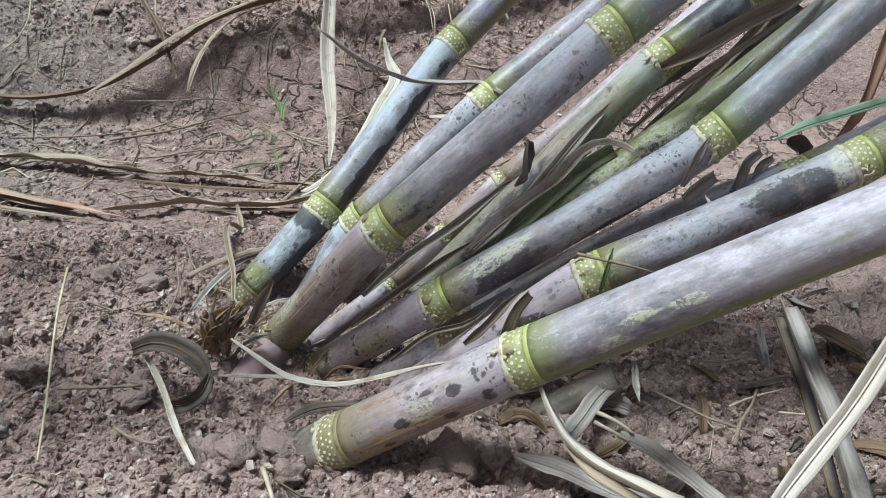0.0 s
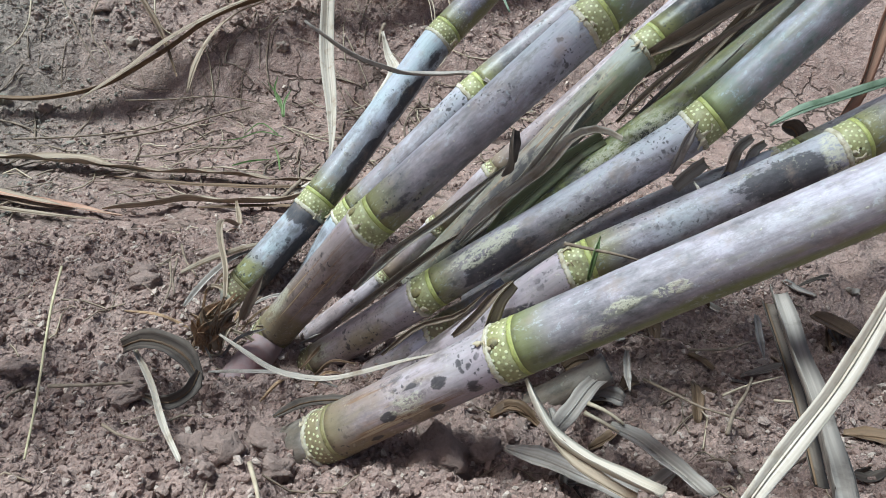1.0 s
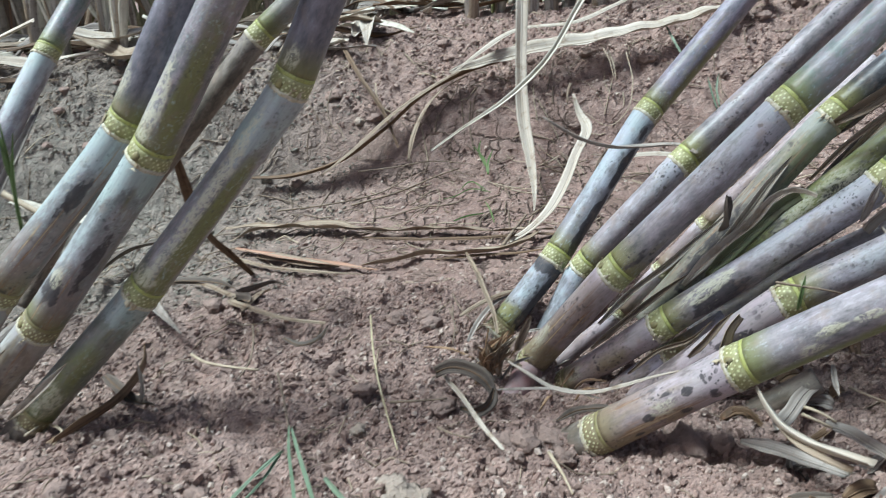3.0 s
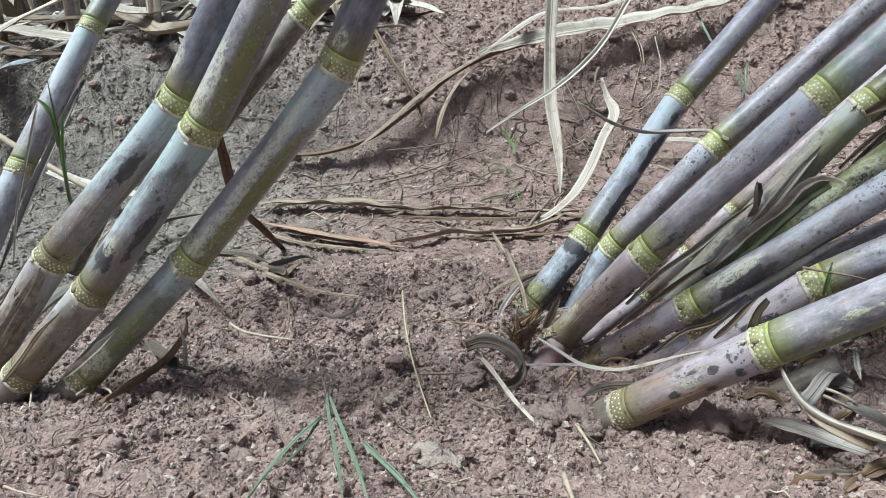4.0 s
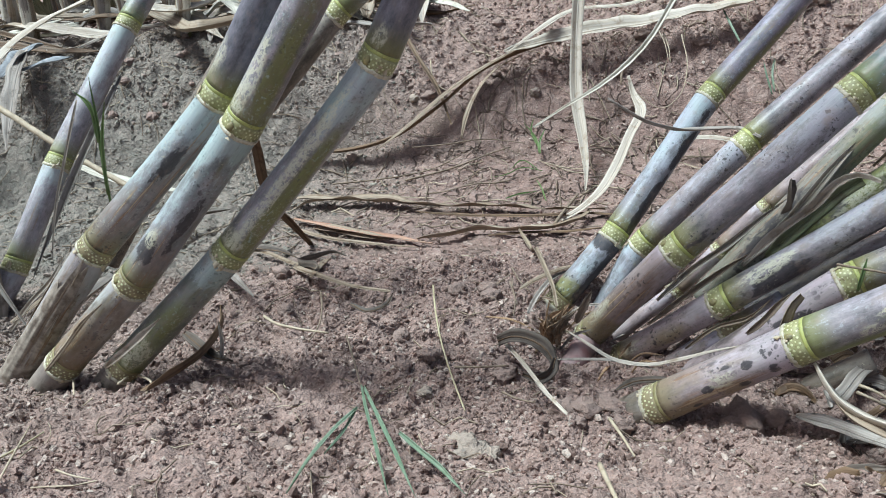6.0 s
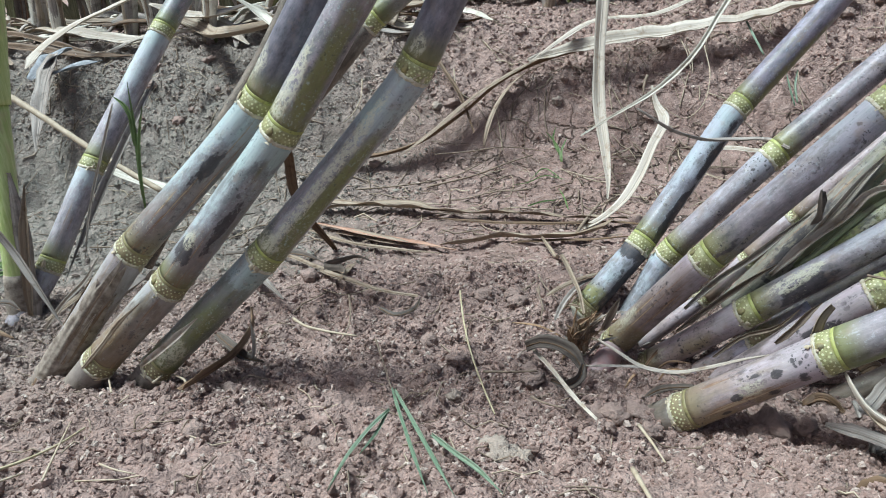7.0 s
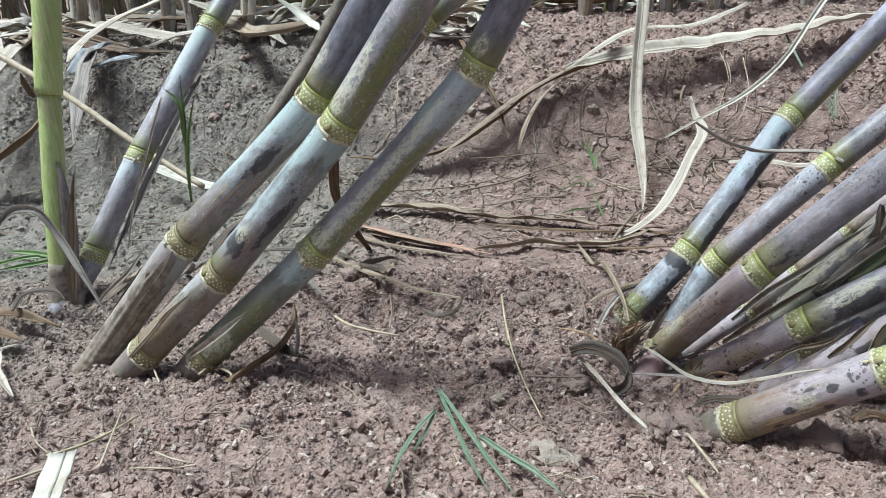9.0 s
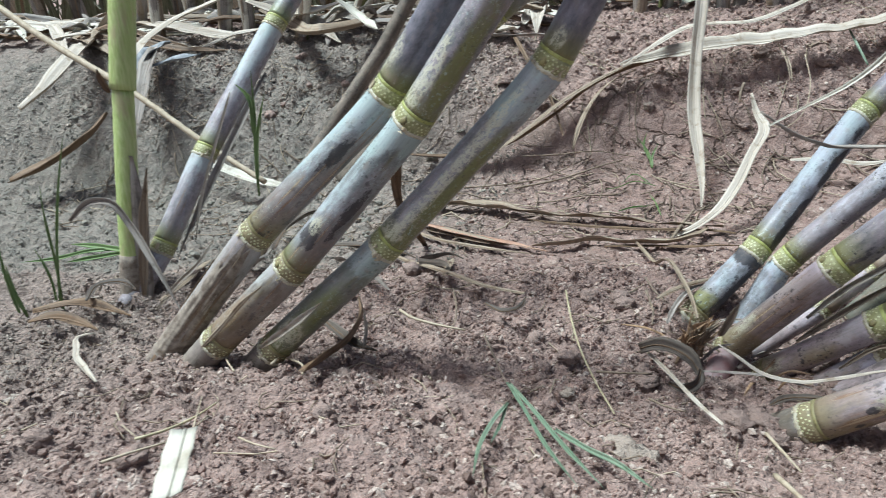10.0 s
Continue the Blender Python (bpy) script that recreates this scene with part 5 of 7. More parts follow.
leaf("dark crumpled dry leaf flap arched over the soil", [(-0.151, 0.537, 0.116), (-0.136, 0.535, 0.124), (-0.114, 0.530, 0.124), (-0.097, 0.522, 0.117), (-0.088, 0.512, 0.106)], 0.015, DARK, curl=0.5, twist=(-10, 25), wave=0.3, taper=(0.75, 0.5), up=(0.05, -0.7, 0.75))
leaf("dark curled end of the crumpled leaf flap", [(-0.088, 0.516, 0.112), (-0.091, 0.500, 0.106), (-0.103, 0.488, 0.104), (-0.118, 0.490, 0.107)], 0.010, DARK, curl=0.7, wave=0.25, twist=(30, -10), taper=(0.6, 0.4), up=(0.1, -0.8, 0.6))
leaf("pale narrow leaf spine leaning on the soil", [(-0.144, 0.543, 0.110), (-0.116, 0.499, 0.110), (-0.090, 0.449, 0.114), (-0.068, 0.412, 0.119)], 0.0045, STRAW, fold=0.6, taper=(0.8, 0.6))
leaf("dry brown leaf leaning beside the thin stalk", [(-0.208, 1.060, 0.033), (-0.175, 0.953, 0.047), (-0.117, 0.682, 0.134), (-0.105, 0.650, 0.127), (-0.097, 0.616, 0.118)], 0.007, TAN, curl=0.6, taper=(0.5, 0.5))
leaf("tan sheath strip flat at the thin stalk's foot", [(-0.142, 0.647, 0.123), (-0.123, 0.672, 0.125), (-0.099, 0.694, 0.127), (-0.077, 0.712, 0.128)], 0.007, TAN, curl=0.6)
leaf("grey-brown sheath scrap at the thin stalk's foot", [(-0.128, 0.607, 0.113), (-0.120, 0.650, 0.118), (-0.105, 0.684, 0.123), (-0.087, 0.702, 0.125)], 0.006, GREY, curl=0.6)
def fibrous_husk():
    """A shock of shredded brown sheath fibres at the clump's foot."""
    rng = np.random.default_rng(77)
    foot = np.array((-0.098, 0.575, 0.101))
    base = new("fibrous_husk")
    base.location = tuple(foot)
    bpy.context.view_layer.update()
    tagged(base, "shock of shredded brown husk at the clump's foot", "husk")
    for k in range(46):
        a, h = rng.uniform(-0.3, 0.9), rng.uniform(0.018, 0.04)
        start = foot + (rng.uniform(-0.010, 0.008), rng.uniform(-0.009, 0.009), rng.uniform(-0.006, 0.004))
        path = [start, start + (0.006 * a, 0.0, h * 0.5), start + (0.02 * a + rng.uniform(-0.008, 0.012), rng.uniform(-0.01, 0.01), h)]
        ob = part("husk_strip", blade_mesh("husk_strip", path, rng.uniform(0.0015, 0.0075), seed=300 + k, curl=0.9, wave=0.25, up=(rng.uniform(-1, 1), -1, 0.2), taper=(0.7, 0.2)), (FIBRE, TAN, FIBRE, FIBRE, TAN)[k % 5], base)
        ob.matrix_parent_inverse = Matrix.Translation(tuple(foot)).inverted()


fibrous_husk()

SHRED = np.random.default_rng(88)
for k in range(26):
    x, y = float(SHRED.uniform(-0.13, 0.0)), float(SHRED.uniform(0.55, 0.66))
    z = float(top_z(x, y))
    a, h, n = float(SHRED.uniform(0, 6.28)), float(SHRED.uniform(0.02, 0.06)), float(SHRED.uniform(0.004, 0.03))
    leaf("thin dry sheath shred at the clump's foot", [(x, y, z + 0.003), (x + 0.4 * h * math.cos(a), y + 0.4 * h * math.sin(a), z + 0.6 * n + 0.004), (x + h * math.cos(a), y + h * math.sin(a), z + n)], float(SHRED.uniform(0.0015, 0.004)), (TAN, GREY, BROWN, FIBRE)[k % 4], curl=0.6, twist=(0, float(SHRED.uniform(-60, 60))), taper=(0.6, 0.2), group="sheath shreds at the clump's foot", name="sheath_shred")
leaf("pale husk sliver against the thick stalk", [(-0.073, 0.575, 0.121), (-0.065, 0.575, 0.140), (-0.056, 0.580, 0.157)], 0.008, TAN, curl=0.6, up=(0.3, -1, 0.2), name="dry_husk", category="husk")
leaf("curling pale dry leaf hanging from the low joint", [(0.130, 0.437, 0.168), (0.135, 0.425, 0.158), (0.143, 0.410, 0.150), (0.157, 0.395, 0.147), (0.170, 0.375, 0.153), (0.186, 0.345, 0.166)], 0.011, STRAW, twist=(60, 10), curl=0.7, taper=(0.3, 0.8), up=(0.2, -0.6, 1), group="dry leaves hanging from the clump")
leaf("second curl of the hanging dry leaf", [(0.140, 0.420, 0.150), (0.151, 0.395, 0.145), (0.165, 0.375, 0.147), (0.179, 0.360, 0.149)], 0.008, TAN, twist=(30, 0), curl=0.7, taper=(0.3, 0.8))
leaf("short grey leaf piece under the thickest stalk", [(0.156, 0.465, 0.112), (0.171, 0.489, 0.112), (0.188, 0.518, 0.112), (0.201, 0.534, 0.112)], 0.013, GREY, curl=0.2, taper=(0.9, 0.9))
leaf("long grey dry leaf lying on the soil under the stalks", [(0.123, 0.448, 0.109), (0.148, 0.437, 0.110), (0.170, 0.421, 0.111), (0.189, 0.394, 0.121)], 0.014, GREY, curl=0.3, taper=(0.3, 0.9), wave=0.05)
leaf("pale forked dry leaf with a split stem", [(0.192, 0.470, 0.113), (0.206, 0.459, 0.113), (0.221, 0.434, 0.114), (0.227, 0.385, 0.132)], 0.013, GREY, curl=0.4, taper=(0.5, 0.9))
stick("split pale leaf stem", [(0.177, 0.480, 0.115), (0.186, 0.472, 0.115), (0.196, 0.461, 0.115)], 0.0016, STICK, name="straw", category="dry leaf")
stick("upper half of the split leaf stem", [(0.180, 0.487, 0.118), (0.191, 0.478, 0.118), (0.200, 0.467, 0.117)], 0.0016, STICK, name="straw", category="dry leaf")
leaf("broad grey dry leaf propped under the thickest stalk", [(0.281, 0.478, 0.209), (0.273, 0.427, 0.201), (0.264, 0.377, 0.197), (0.251, 0.329, 0.197), (0.246, 0.310, 0.196)], 0.014, GREY, curl=0.5, fold=0.4, taper=(0.9, 1.0), up=(0.2, -0.8, 0.6))
leaf("narrow dark leaf behind the propped one", [(0.283, 0.489, 0.197), (0.276, 0.437, 0.188), (0.266, 0.386, 0.182), (0.255, 0.341, 0.179)], 0.011, DARK, curl=0.5, taper=(0.9, 1.0), up=(0.2, -0.8, 0.6))
leaf("bleached dry leaf arching over the grey one", [(0.276, 0.359, 0.273), (0.258, 0.342, 0.253), (0.243, 0.329, 0.238), (0.226, 0.316, 0.224), (0.209, 0.303, 0.210), (0.199, 0.294, 0.203)], 0.0095, STRAW, curl=0.15, fold=0.12, taper=(0.8, 0.8), up=(0.1, -0.7, 0.7))
leaf("grey leaf shred under the stalks", [(0.343, 0.625, 0.117), (0.332, 0.587, 0.117), (0.324, 0.556, 0.117)], 0.006, GREY)
leaf("grey leaf shred hanging below a stalk", [(0.216, 0.542, 0.127), (0.210, 0.511, 0.127), (0.207, 0.488, 0.128)], 0.005, GREY)
leaf("dark leaf on the soil under the stalks", [(0.403, 0.649, 0.107), (0.414, 0.631, 0.107), (0.425, 0.603, 0.107)], 0.020, BROWN)

# Leaf scraps, mostly in dark colours to stand in for deep shade under the stalks.
MULCH = np.random.default_rng(66)
for k in range(70):
    x, v = float(MULCH.uniform(0.13, 0.52)), float(MULCH.uniform(0.24, 0.62))
    y = (v + .232 * x) / .973
    a, h = float(MULCH.uniform(0, 6.28)), float(MULCH.uniform(0.012, 0.04))
    path = [(x + q * h * math.cos(a), y + q * h * math.sin(a), float(top_z(x + q * h * math.cos(a), y + q * h * math.sin(a))) + 0.002 + float(MULCH.uniform(0, 0.004))) for q in (-0.5, 0.0, 0.5)]
    leaf(("dark", "brown", "brown", "grey")[k % 4] + " rotting leaf scrap on the soil under the stalks", path, float(MULCH.uniform(0.004, 0.013)), (DARK, BROWN, BROWN, GREY)[k % 4], curl=0.5, wave=0.3, twist=(float(MULCH.uniform(-30, 30)), float(MULCH.uniform(-30, 30))), taper=(0.6, 0.5), group="leaf scraps under the stalks", name="leaf_scrap")

# ---- leaves at the steeper clump ----
leaf("pale leaf sliver poking between two stalks", [(-0.505, 0.385, 0.155), (-0.469, 0.385, 0.181), (-0.430, 0.385, 0.212)], 0.007, STRAW, curl=0.5, up=(0.3, -1, 0.4), group="dry leaves at the steeper stalks")
leaf("brown bent dry leaf standing under the clump", [(-0.439, 0.353, 0.155), (-0.451, 0.418, 0.133), (-0.452, 0.475, 0.125), (-0.462, 0.528, 0.129), (-0.482, 0.561, 0.133)], 0.018, BROWN, curl=0.6, twist=(20, 70), group="dry leaves at the steeper stalks")
leaf("dark dry leaf lying under the clump", [(-0.506, 0.517, 0.119), (-0.472, 0.493, 0.117), (-0.441, 0.471, 0.118), (-0.417, 0.464, 0.120)], 0.012, DARK, curl=0.6, group="dry leaves at the steeper stalks")
leaf("thin tan straw standing under the clump", [(-0.435, 0.470, 0.116), (-0.432, 0.475, 0.138), (-0.435, 0.480, 0.159)], 0.004, STRAW, up=(0.3, -1, 0.2), group="dry leaves at the steeper stalks")
leaf("dark long leaf passing behind the clump", [(-0.821, 0.904, 0.035), (-0.854, 1.021, 0.036), (-0.838, 1.089, 0.041), (-0.787, 1.124, 0.043)], 0.020, DARK, curl=0.7, twist=(0, 30), group="dry leaves at the steeper stalks")
leaf("tan dry leaf with a bent tip on the soil", [(-0.706, 0.970, 0.024), (-0.647, 0.959, 0.026), (-0.566, 0.901, 0.035), (-0.393, 0.655, 0.128), (-0.342, 0.634, 0.126), (-0.296, 0.630, 0.123)], 0.009, TAN, curl=0.4, taper=(0.3, 0.5), group="dry leaves at the steeper stalks")
leaf("dark shadowed leaf behind the grey one", [(-0.757, 0.950, 0.028), (-0.693, 0.967, 0.028), (-0.614, 0.956, 0.030), (-0.554, 0.916, 0.035)], 0.012, DARK, curl=0.7, group="dry leaves at the steeper stalks")
leaf("curled dark leaf by the furrow's edge", [(-0.413, 0.682, 0.125), (-0.523, 0.922, 0.034), (-0.507, 0.951, 0.031), (-0.474, 0.931, 0.034)], 0.016, DARK, curl=0.9, twist=(0, 60), group="dry leaves at the steeper stalks")
leaf("small tan leaf by the furrow's edge", [(-0.404, 0.648, 0.130), (-0.417, 0.706, 0.117), (-0.494, 0.911, 0.037)], 0.010, TAN, curl=0.6, group="dry leaves at the steeper stalks")
leaf("grey curled leaf scrap under the clump", [(-0.684, 0.882, 0.034), (-0.500, 0.634, 0.130), (-0.458, 0.597, 0.127)], 0.018, GREY, curl=0.9, group="dry leaves at the steeper stalks")
leaf("dark curl at the grey leaf's tip", [(-0.337, 0.602, 0.119), (-0.310, 0.589, 0.117), (-0.294, 0.602, 0.118), (-0.293, 0.630, 0.121)], 0.007, DARK, curl=0.6, group="dry leaves at the steeper stalks")
leaf("brown crumpled litter between the stalks", [(-0.670, 0.532, 0.129), (-0.666, 0.575, 0.134), (-0.811, 0.832, 0.039), (-0.836, 0.931, 0.029)], 0.018, GREY, curl=0.8, wave=0.2, group="dry leaves at the steeper stalks")
leaf("thin leaf strip along the mauve stalk", [(-0.719, 0.800, 0.362), (-0.737, 0.740, 0.296), (-0.756, 0.690, 0.239), (-0.769, 0.640, 0.181), (-0.775, 0.600, 0.138)], 0.007, GREY, curl=0.8, up=(0.3, -1, 0.2), group="dry leaves at the steeper stalks")
leaf("grey leaf strip along the mauve stalk", [(-0.716, 0.780, 0.353), (-0.729, 0.720, 0.293), (-0.747, 0.670, 0.233), (-0.757, 0.620, 0.177)], 0.010, GREY, curl=0.8, up=(0.3, -1, 0.2), group="dry leaves at the steeper stalks")
leaf("thin straw crossing the mauve stalk", [(-0.702, 0.680, 0.355), (-0.724, 0.660, 0.288), (-0.744, 0.640, 0.223), (-0.755, 0.620, 0.157)], 0.004, STRAW, up=(0.3, -1, 0.2), group="dry leaves at the steeper stalks")
leaf("arching grey dry leaf at the shoot's foot", [(-0.837, 0.500, 0.229), (-0.797, 0.500, 0.256), (-0.764, 0.500, 0.256), (-0.743, 0.500, 0.229), (-0.712, 0.490, 0.189), (-0.678, 0.480, 0.134)], 0.009, GREY, curl=0.7, up=(0.3, -1, 0.3), group="dry leaves at the steeper stalks")
leaf("pale dry leaf standing at the shoot's foot", [(-0.774, 0.530, 0.121), (-0.762, 0.535, 0.189), (-0.753, 0.540, 0.240), (-0.747, 0.550, 0.287)], 0.012, TAN, curl=0.7, up=(0.3, -1, 0.1), group="dry leaves at the steeper stalks")
leaf("thin straw beside the shoot", [(-0.750, 0.520, 0.108), (-0.720, 0.530, 0.141), (-0.687, 0.540, 0.170), (-0.668, 0.550, 0.197)], 0.006, STRAW, up=(0.3, -1, 0.3), group="dry leaves at the steeper stalks")
leaf("tan leaf lying beside the shoot's foot", [(-0.735, 0.512, 0.125), (-0.731, 0.547, 0.129), (-0.759, 0.621, 0.118), (-0.915, 0.842, 0.032)], 0.012, TAN, group="dry leaves at the steeper stalks")
leaf("dry leaf litter beside the shoot", [(-0.890, 0.458, 0.120), (-0.859, 0.480, 0.122), (-0.820, 0.486, 0.122), (-0.781, 0.481, 0.120), (-0.751, 0.475, 0.119)], 0.014, BROWN, curl=0.6, wave=0.25, group="dry leaves at the steeper stalks")
leaf("brown leaf litter beside the shoot", [(-0.872, 0.433, 0.120), (-0.845, 0.448, 0.121), (-0.808, 0.446, 0.119), (-0.765, 0.435, 0.118)], 0.014, BROWN, curl=0.6, wave=0.25, group="dry leaves at the steeper stalks")
leaf("small pale leaf curling over the soil", [(-0.756, 0.421, 0.123), (-0.768, 0.413, 0.123), (-0.743, 0.380, 0.126), (-0.660, 0.311, 0.152), (-0.598, 0.265, 0.173)], 0.007, STRAW, curl=0.5, twist=(0, 30), taper=(0.4, 0.3), group="dry leaves at the steeper stalks")
leaf("dark leaf arching beside the shoot", [(-0.818, 0.478, 0.133), (-0.830, 0.516, 0.138), (-0.810, 0.528, 0.138), (-0.771, 0.514, 0.136)], 0.010, DARK, group="dry leaves at the steeper stalks")
stick("long straight tan dry cane leaf rib leaning behind the shoot", [(-1.409, 0.980, 0.466), (-1.277, 0.950, 0.404), (-1.052, 0.900, 0.312), (-0.885, 0.860, 0.232), (-0.775, 0.840, 0.181)], 0.0066, STICK, name="dry_stick", category="stick", tip=0.7)
leaf("pale dry leaf lying behind the steeper clump", [(-1.167, 1.193, 0.111), (-1.083, 1.189, 0.083), (-0.997, 1.181, 0.066), (-0.919, 1.186, 0.059)], 0.026, WHITE, curl=0.5)
leaf("brown dry leaf sweeping across the bank", [(-1.599, 1.063, 0.081), (-1.534, 1.100, 0.102), (-1.477, 1.133, 0.134), (-1.430, 1.171, 0.173), (-1.415, 1.209, 0.210)], 0.046, BROWN, curl=0.6, twist=(0, 25), taper=(0.4, 0.4))
leaf("broad pale dry leaf resting on the bank", [(-1.599, 1.141, 0.229), (-1.561, 1.196, 0.269), (-1.558, 1.294, 0.325), (-1.722, 1.564, 0.356), (-1.670, 1.574, 0.406)], 0.050, STRAW, curl=0.4, fold=0.2, taper=(0.5, 0.7))
leaf("grey dry leaf hanging from the bank", [(-1.423, 1.418, 0.333), (-1.366, 1.304, 0.283), (-1.343, 1.234, 0.219), (-1.325, 1.179, 0.155)], 0.038, GREY, curl=0.5, wave=0.1)
leaf("long pale leaf curving over the bank top", [(-1.302, 1.189, 0.331), (-1.391, 1.377, 0.361), (-1.395, 1.495, 0.392), (-1.316, 1.510, 0.418), (-1.255, 1.521, 0.439)], 0.028, STRAW, curl=0.4, taper=(0.2, 0.9))
leaf("bluish grey rotted leaf on the bank", [(-1.422, 1.323, 0.287), (-1.416, 1.373, 0.312), (-1.423, 1.438, 0.331), (-1.422, 1.482, 0.339)], 0.038, FILM, curl=0.5, wave=0.2, name="rotted_leaf")
leaf("thin bluish rotted leaf along the bank top", [(-1.366, 1.328, 0.299), (-1.314, 1.355, 0.307), (-1.264, 1.385, 0.316)], 0.022, FILM, curl=0.5, wave=0.2, name="rotted_leaf")
leaf("broad tan dry leaf at the bank top", [(-1.237, 1.619, 0.397), (-1.137, 1.592, 0.356), (-0.969, 1.456, 0.350), (-0.922, 1.523, 0.354), (-0.942, 1.682, 0.370)], 0.045, TAN, curl=0.7, taper=(0.3, 0.5))
leaf("pale dry leaf beside the broad tan one", [(-1.242, 1.570, 0.422), (-1.161, 1.587, 0.388), (-1.075, 1.605, 0.384), (-1.002, 1.620, 0.404)], 0.036, STRAW, curl=0.5, taper=(0.3, 0.5))
leaf("bleached dry leaf crossing the litter", [(-0.957, 1.482, 0.432), (-0.909, 1.491, 0.393), (-0.766, 1.311, 0.369)], 0.022, WHITE, curl=0.5)
leaf("fallen pale dry leaf standing in the soil", [(-0.274, -0.005, 0.329), (-0.280, 0.007, 0.330), (-0.286, 0.019, 0.331), (-0.290, 0.029, 0.334)], 0.0125, WHITE, curl=0.2, taper=(1.0, 0.9), up=(0.2, -0.7, 0.6))


def torn_sheath(label, low, high, radius, count, seed):
    """The old leaf sheath round a stalk, split lengthwise into ragged strips."""
    rng = np.random.default_rng(seed)
    low, high = np.array(low), np.array(high)
    base = new("torn_sheath")
    base.location = tuple(low)
    bpy.context.view_layer.update()
    tagged(base, label, "dry leaf", "dry leaves at the steeper stalks")
    t = (high - low) / np.linalg.norm(high - low)
    side = np.cross(t, (0.35, 0.9, -0.25))
    side /= np.linalg.norm(side)
    back = np.cross(side, t)
    rows, cols = 40, 26
    verts, uv = [], []
    for lay in (0.0, -0.0006):
        for i in range(rows):
            q = i / (rows - 1)
            a0 = math.pi - 0.7 + 1.15 * q + 0.25 * math.sin(q * 9 + seed) * q + 0.25 * noise.noise(Vector((q * 9, seed, 0)))
            a1 = math.pi + 2.0 - 0.9 * q + 0.25 * noise.noise(Vector((q * 9, seed, 5)))
            for j in range(cols):
                b = a0 + (a1 - a0) * j / (cols - 1)
                lift = radius * 1.02 + 0.0012 + 0.0011 * noise.noise(Vector((q * 7, b * 5, seed))) + 0.0003 * math.sin(b * 16 + 3 * q)
                rag = q * (1 - 0.28 * (0.5 + noise.noise(Vector((b * 3.1, seed * 2.0, 1)))) * (q > 0.6) * (q - 0.6) / 0.4)
                verts.append(low + (high - low) * rag + (lift + lay) * (math.cos(b) * back + math.sin(b) * side))
                uv.append((b * radius + seed, rag * 0.2))
    m = rows * cols
    faces = []
    for i in range(rows - 1):
        for j in range(cols - 1):
            p = i * cols + j
            faces += [(p, p + 1, p + cols + 1, p + cols), (m + p, m + p + cols, m + p + cols + 1, m + p + 1)]
        for j in (0, cols - 1):
            p = i * cols + j
            faces.append((p, p + cols, m + p + cols, m + p))
    for i in (0, rows - 1):
        for j in range(cols - 1):
            p = i * cols + j
            faces.append((p, p + 1, m + p + 1, m + p))
    wrap = part("sheath_wrap", mesh_of("sheath_wrap", verts, faces, {"blade": uv}), WRAP, base, "brown papery sheath clasping the stalk")
    wrap.matrix_parent_inverse = Matrix.Translation(tuple(low)).inverted()
    for k in range(count):
        a = math.pi + rng.uniform(-1.35, 1.35)
        d = math.cos(a) * back + math.sin(a) * side
        q0 = rng.uniform(0.0, 0.4)
        q1 = min(1.02, q0 + rng.uniform(0.35, 0.7))
        drift = rng.uniform(-0.22, 0.22)
        path = []
        for i in range(5):
            q = q0 + (q1 - q0) * i / 4
            b = a + drift * i / 4
            e = math.cos(b) * back + math.sin(b) * side
            path.append(low + (high - low) * q + e * (radius + 0.0012 + (0.004 if i == 4 and k % 5 == 0 else rng.uniform(0, 0.0007))))
        ob = part("sheath_strip", blade_mesh("sheath_strip", path, rng.uniform(0.002, 0.007), seed=seed * 40 + k, curl=-0.35, wave=0.1, up=tuple(d), taper=(0.4, 0.2), count=22), (TAN, GREY, BROWN, STRAW, TAN, BROWN)[k % 6], base)
        ob.matrix_parent_inverse = Matrix.Translation(tuple(low)).inverted()


torn_sheath("brown and grey sheath torn into ragged strips on a stalk", (-0.655, 0.423, 0.110), (-0.528, 0.450, 0.259), 0.0178, 10, 5)
leaf("thin ragged sheath strip on the earthy stalk", [(-0.585, 0.394, 0.140), (-0.556, 0.397, 0.168), (-0.530, 0.402, 0.195), (-0.508, 0.408, 0.212)], 0.005, TAN, curl=-0.3, wave=0.1, up=(0.1, -1, 0.3), group="dry leaves at the steeper stalks")

# ---- grass ----
def grass(label, blades, width, mat):
    base = new("grass_tuft")
    tagged(base, label, "grass", "grass tufts")
    foot = blades[0][0]
    base.location = foot
    bpy.context.view_layer.update()
    for k, path in enumerate(blades):
        LEAF_SEED[0] += 1
        ob = part("grass_blade", blade_mesh("grass_blade", path, width * (0.8 + 0.1 * (k % 4)), seed=LEAF_SEED[0], curl=0.4, taper=(0.7, 0.05), up=(0.1, -0.8, 0.6), thick=0.0003), mat, base)
        ob.matrix_parent_inverse = Matrix.Translation(foot).inverted()


grass("low tuft of bluish green grass blades drooping over the soil",
      [[(-0.266, 0.437, 0.119), (-0.231, 0.360, 0.146), (-0.198, 0.292, 0.163), (-0.156, 0.200, 0.201)],
       [(-0.262, 0.433, 0.120), (-0.218, 0.352, 0.147), (-0.182, 0.287, 0.166), (-0.139, 0.201, 0.201)],
       [(-0.252, 0.390, 0.127), (-0.249, 0.334, 0.146), (-0.242, 0.278, 0.165), (-0.222, 0.195, 0.199)],
       [(-0.201, 0.351, 0.133), (-0.167, 0.302, 0.155), (-0.135, 0.249, 0.184), (-0.110, 0.209, 0.200)],
       [(-0.253, 0.390, 0.126), (-0.244, 0.333, 0.141), (-0.236, 0.280, 0.162)]], 0.0038, GRASS_BLUE)
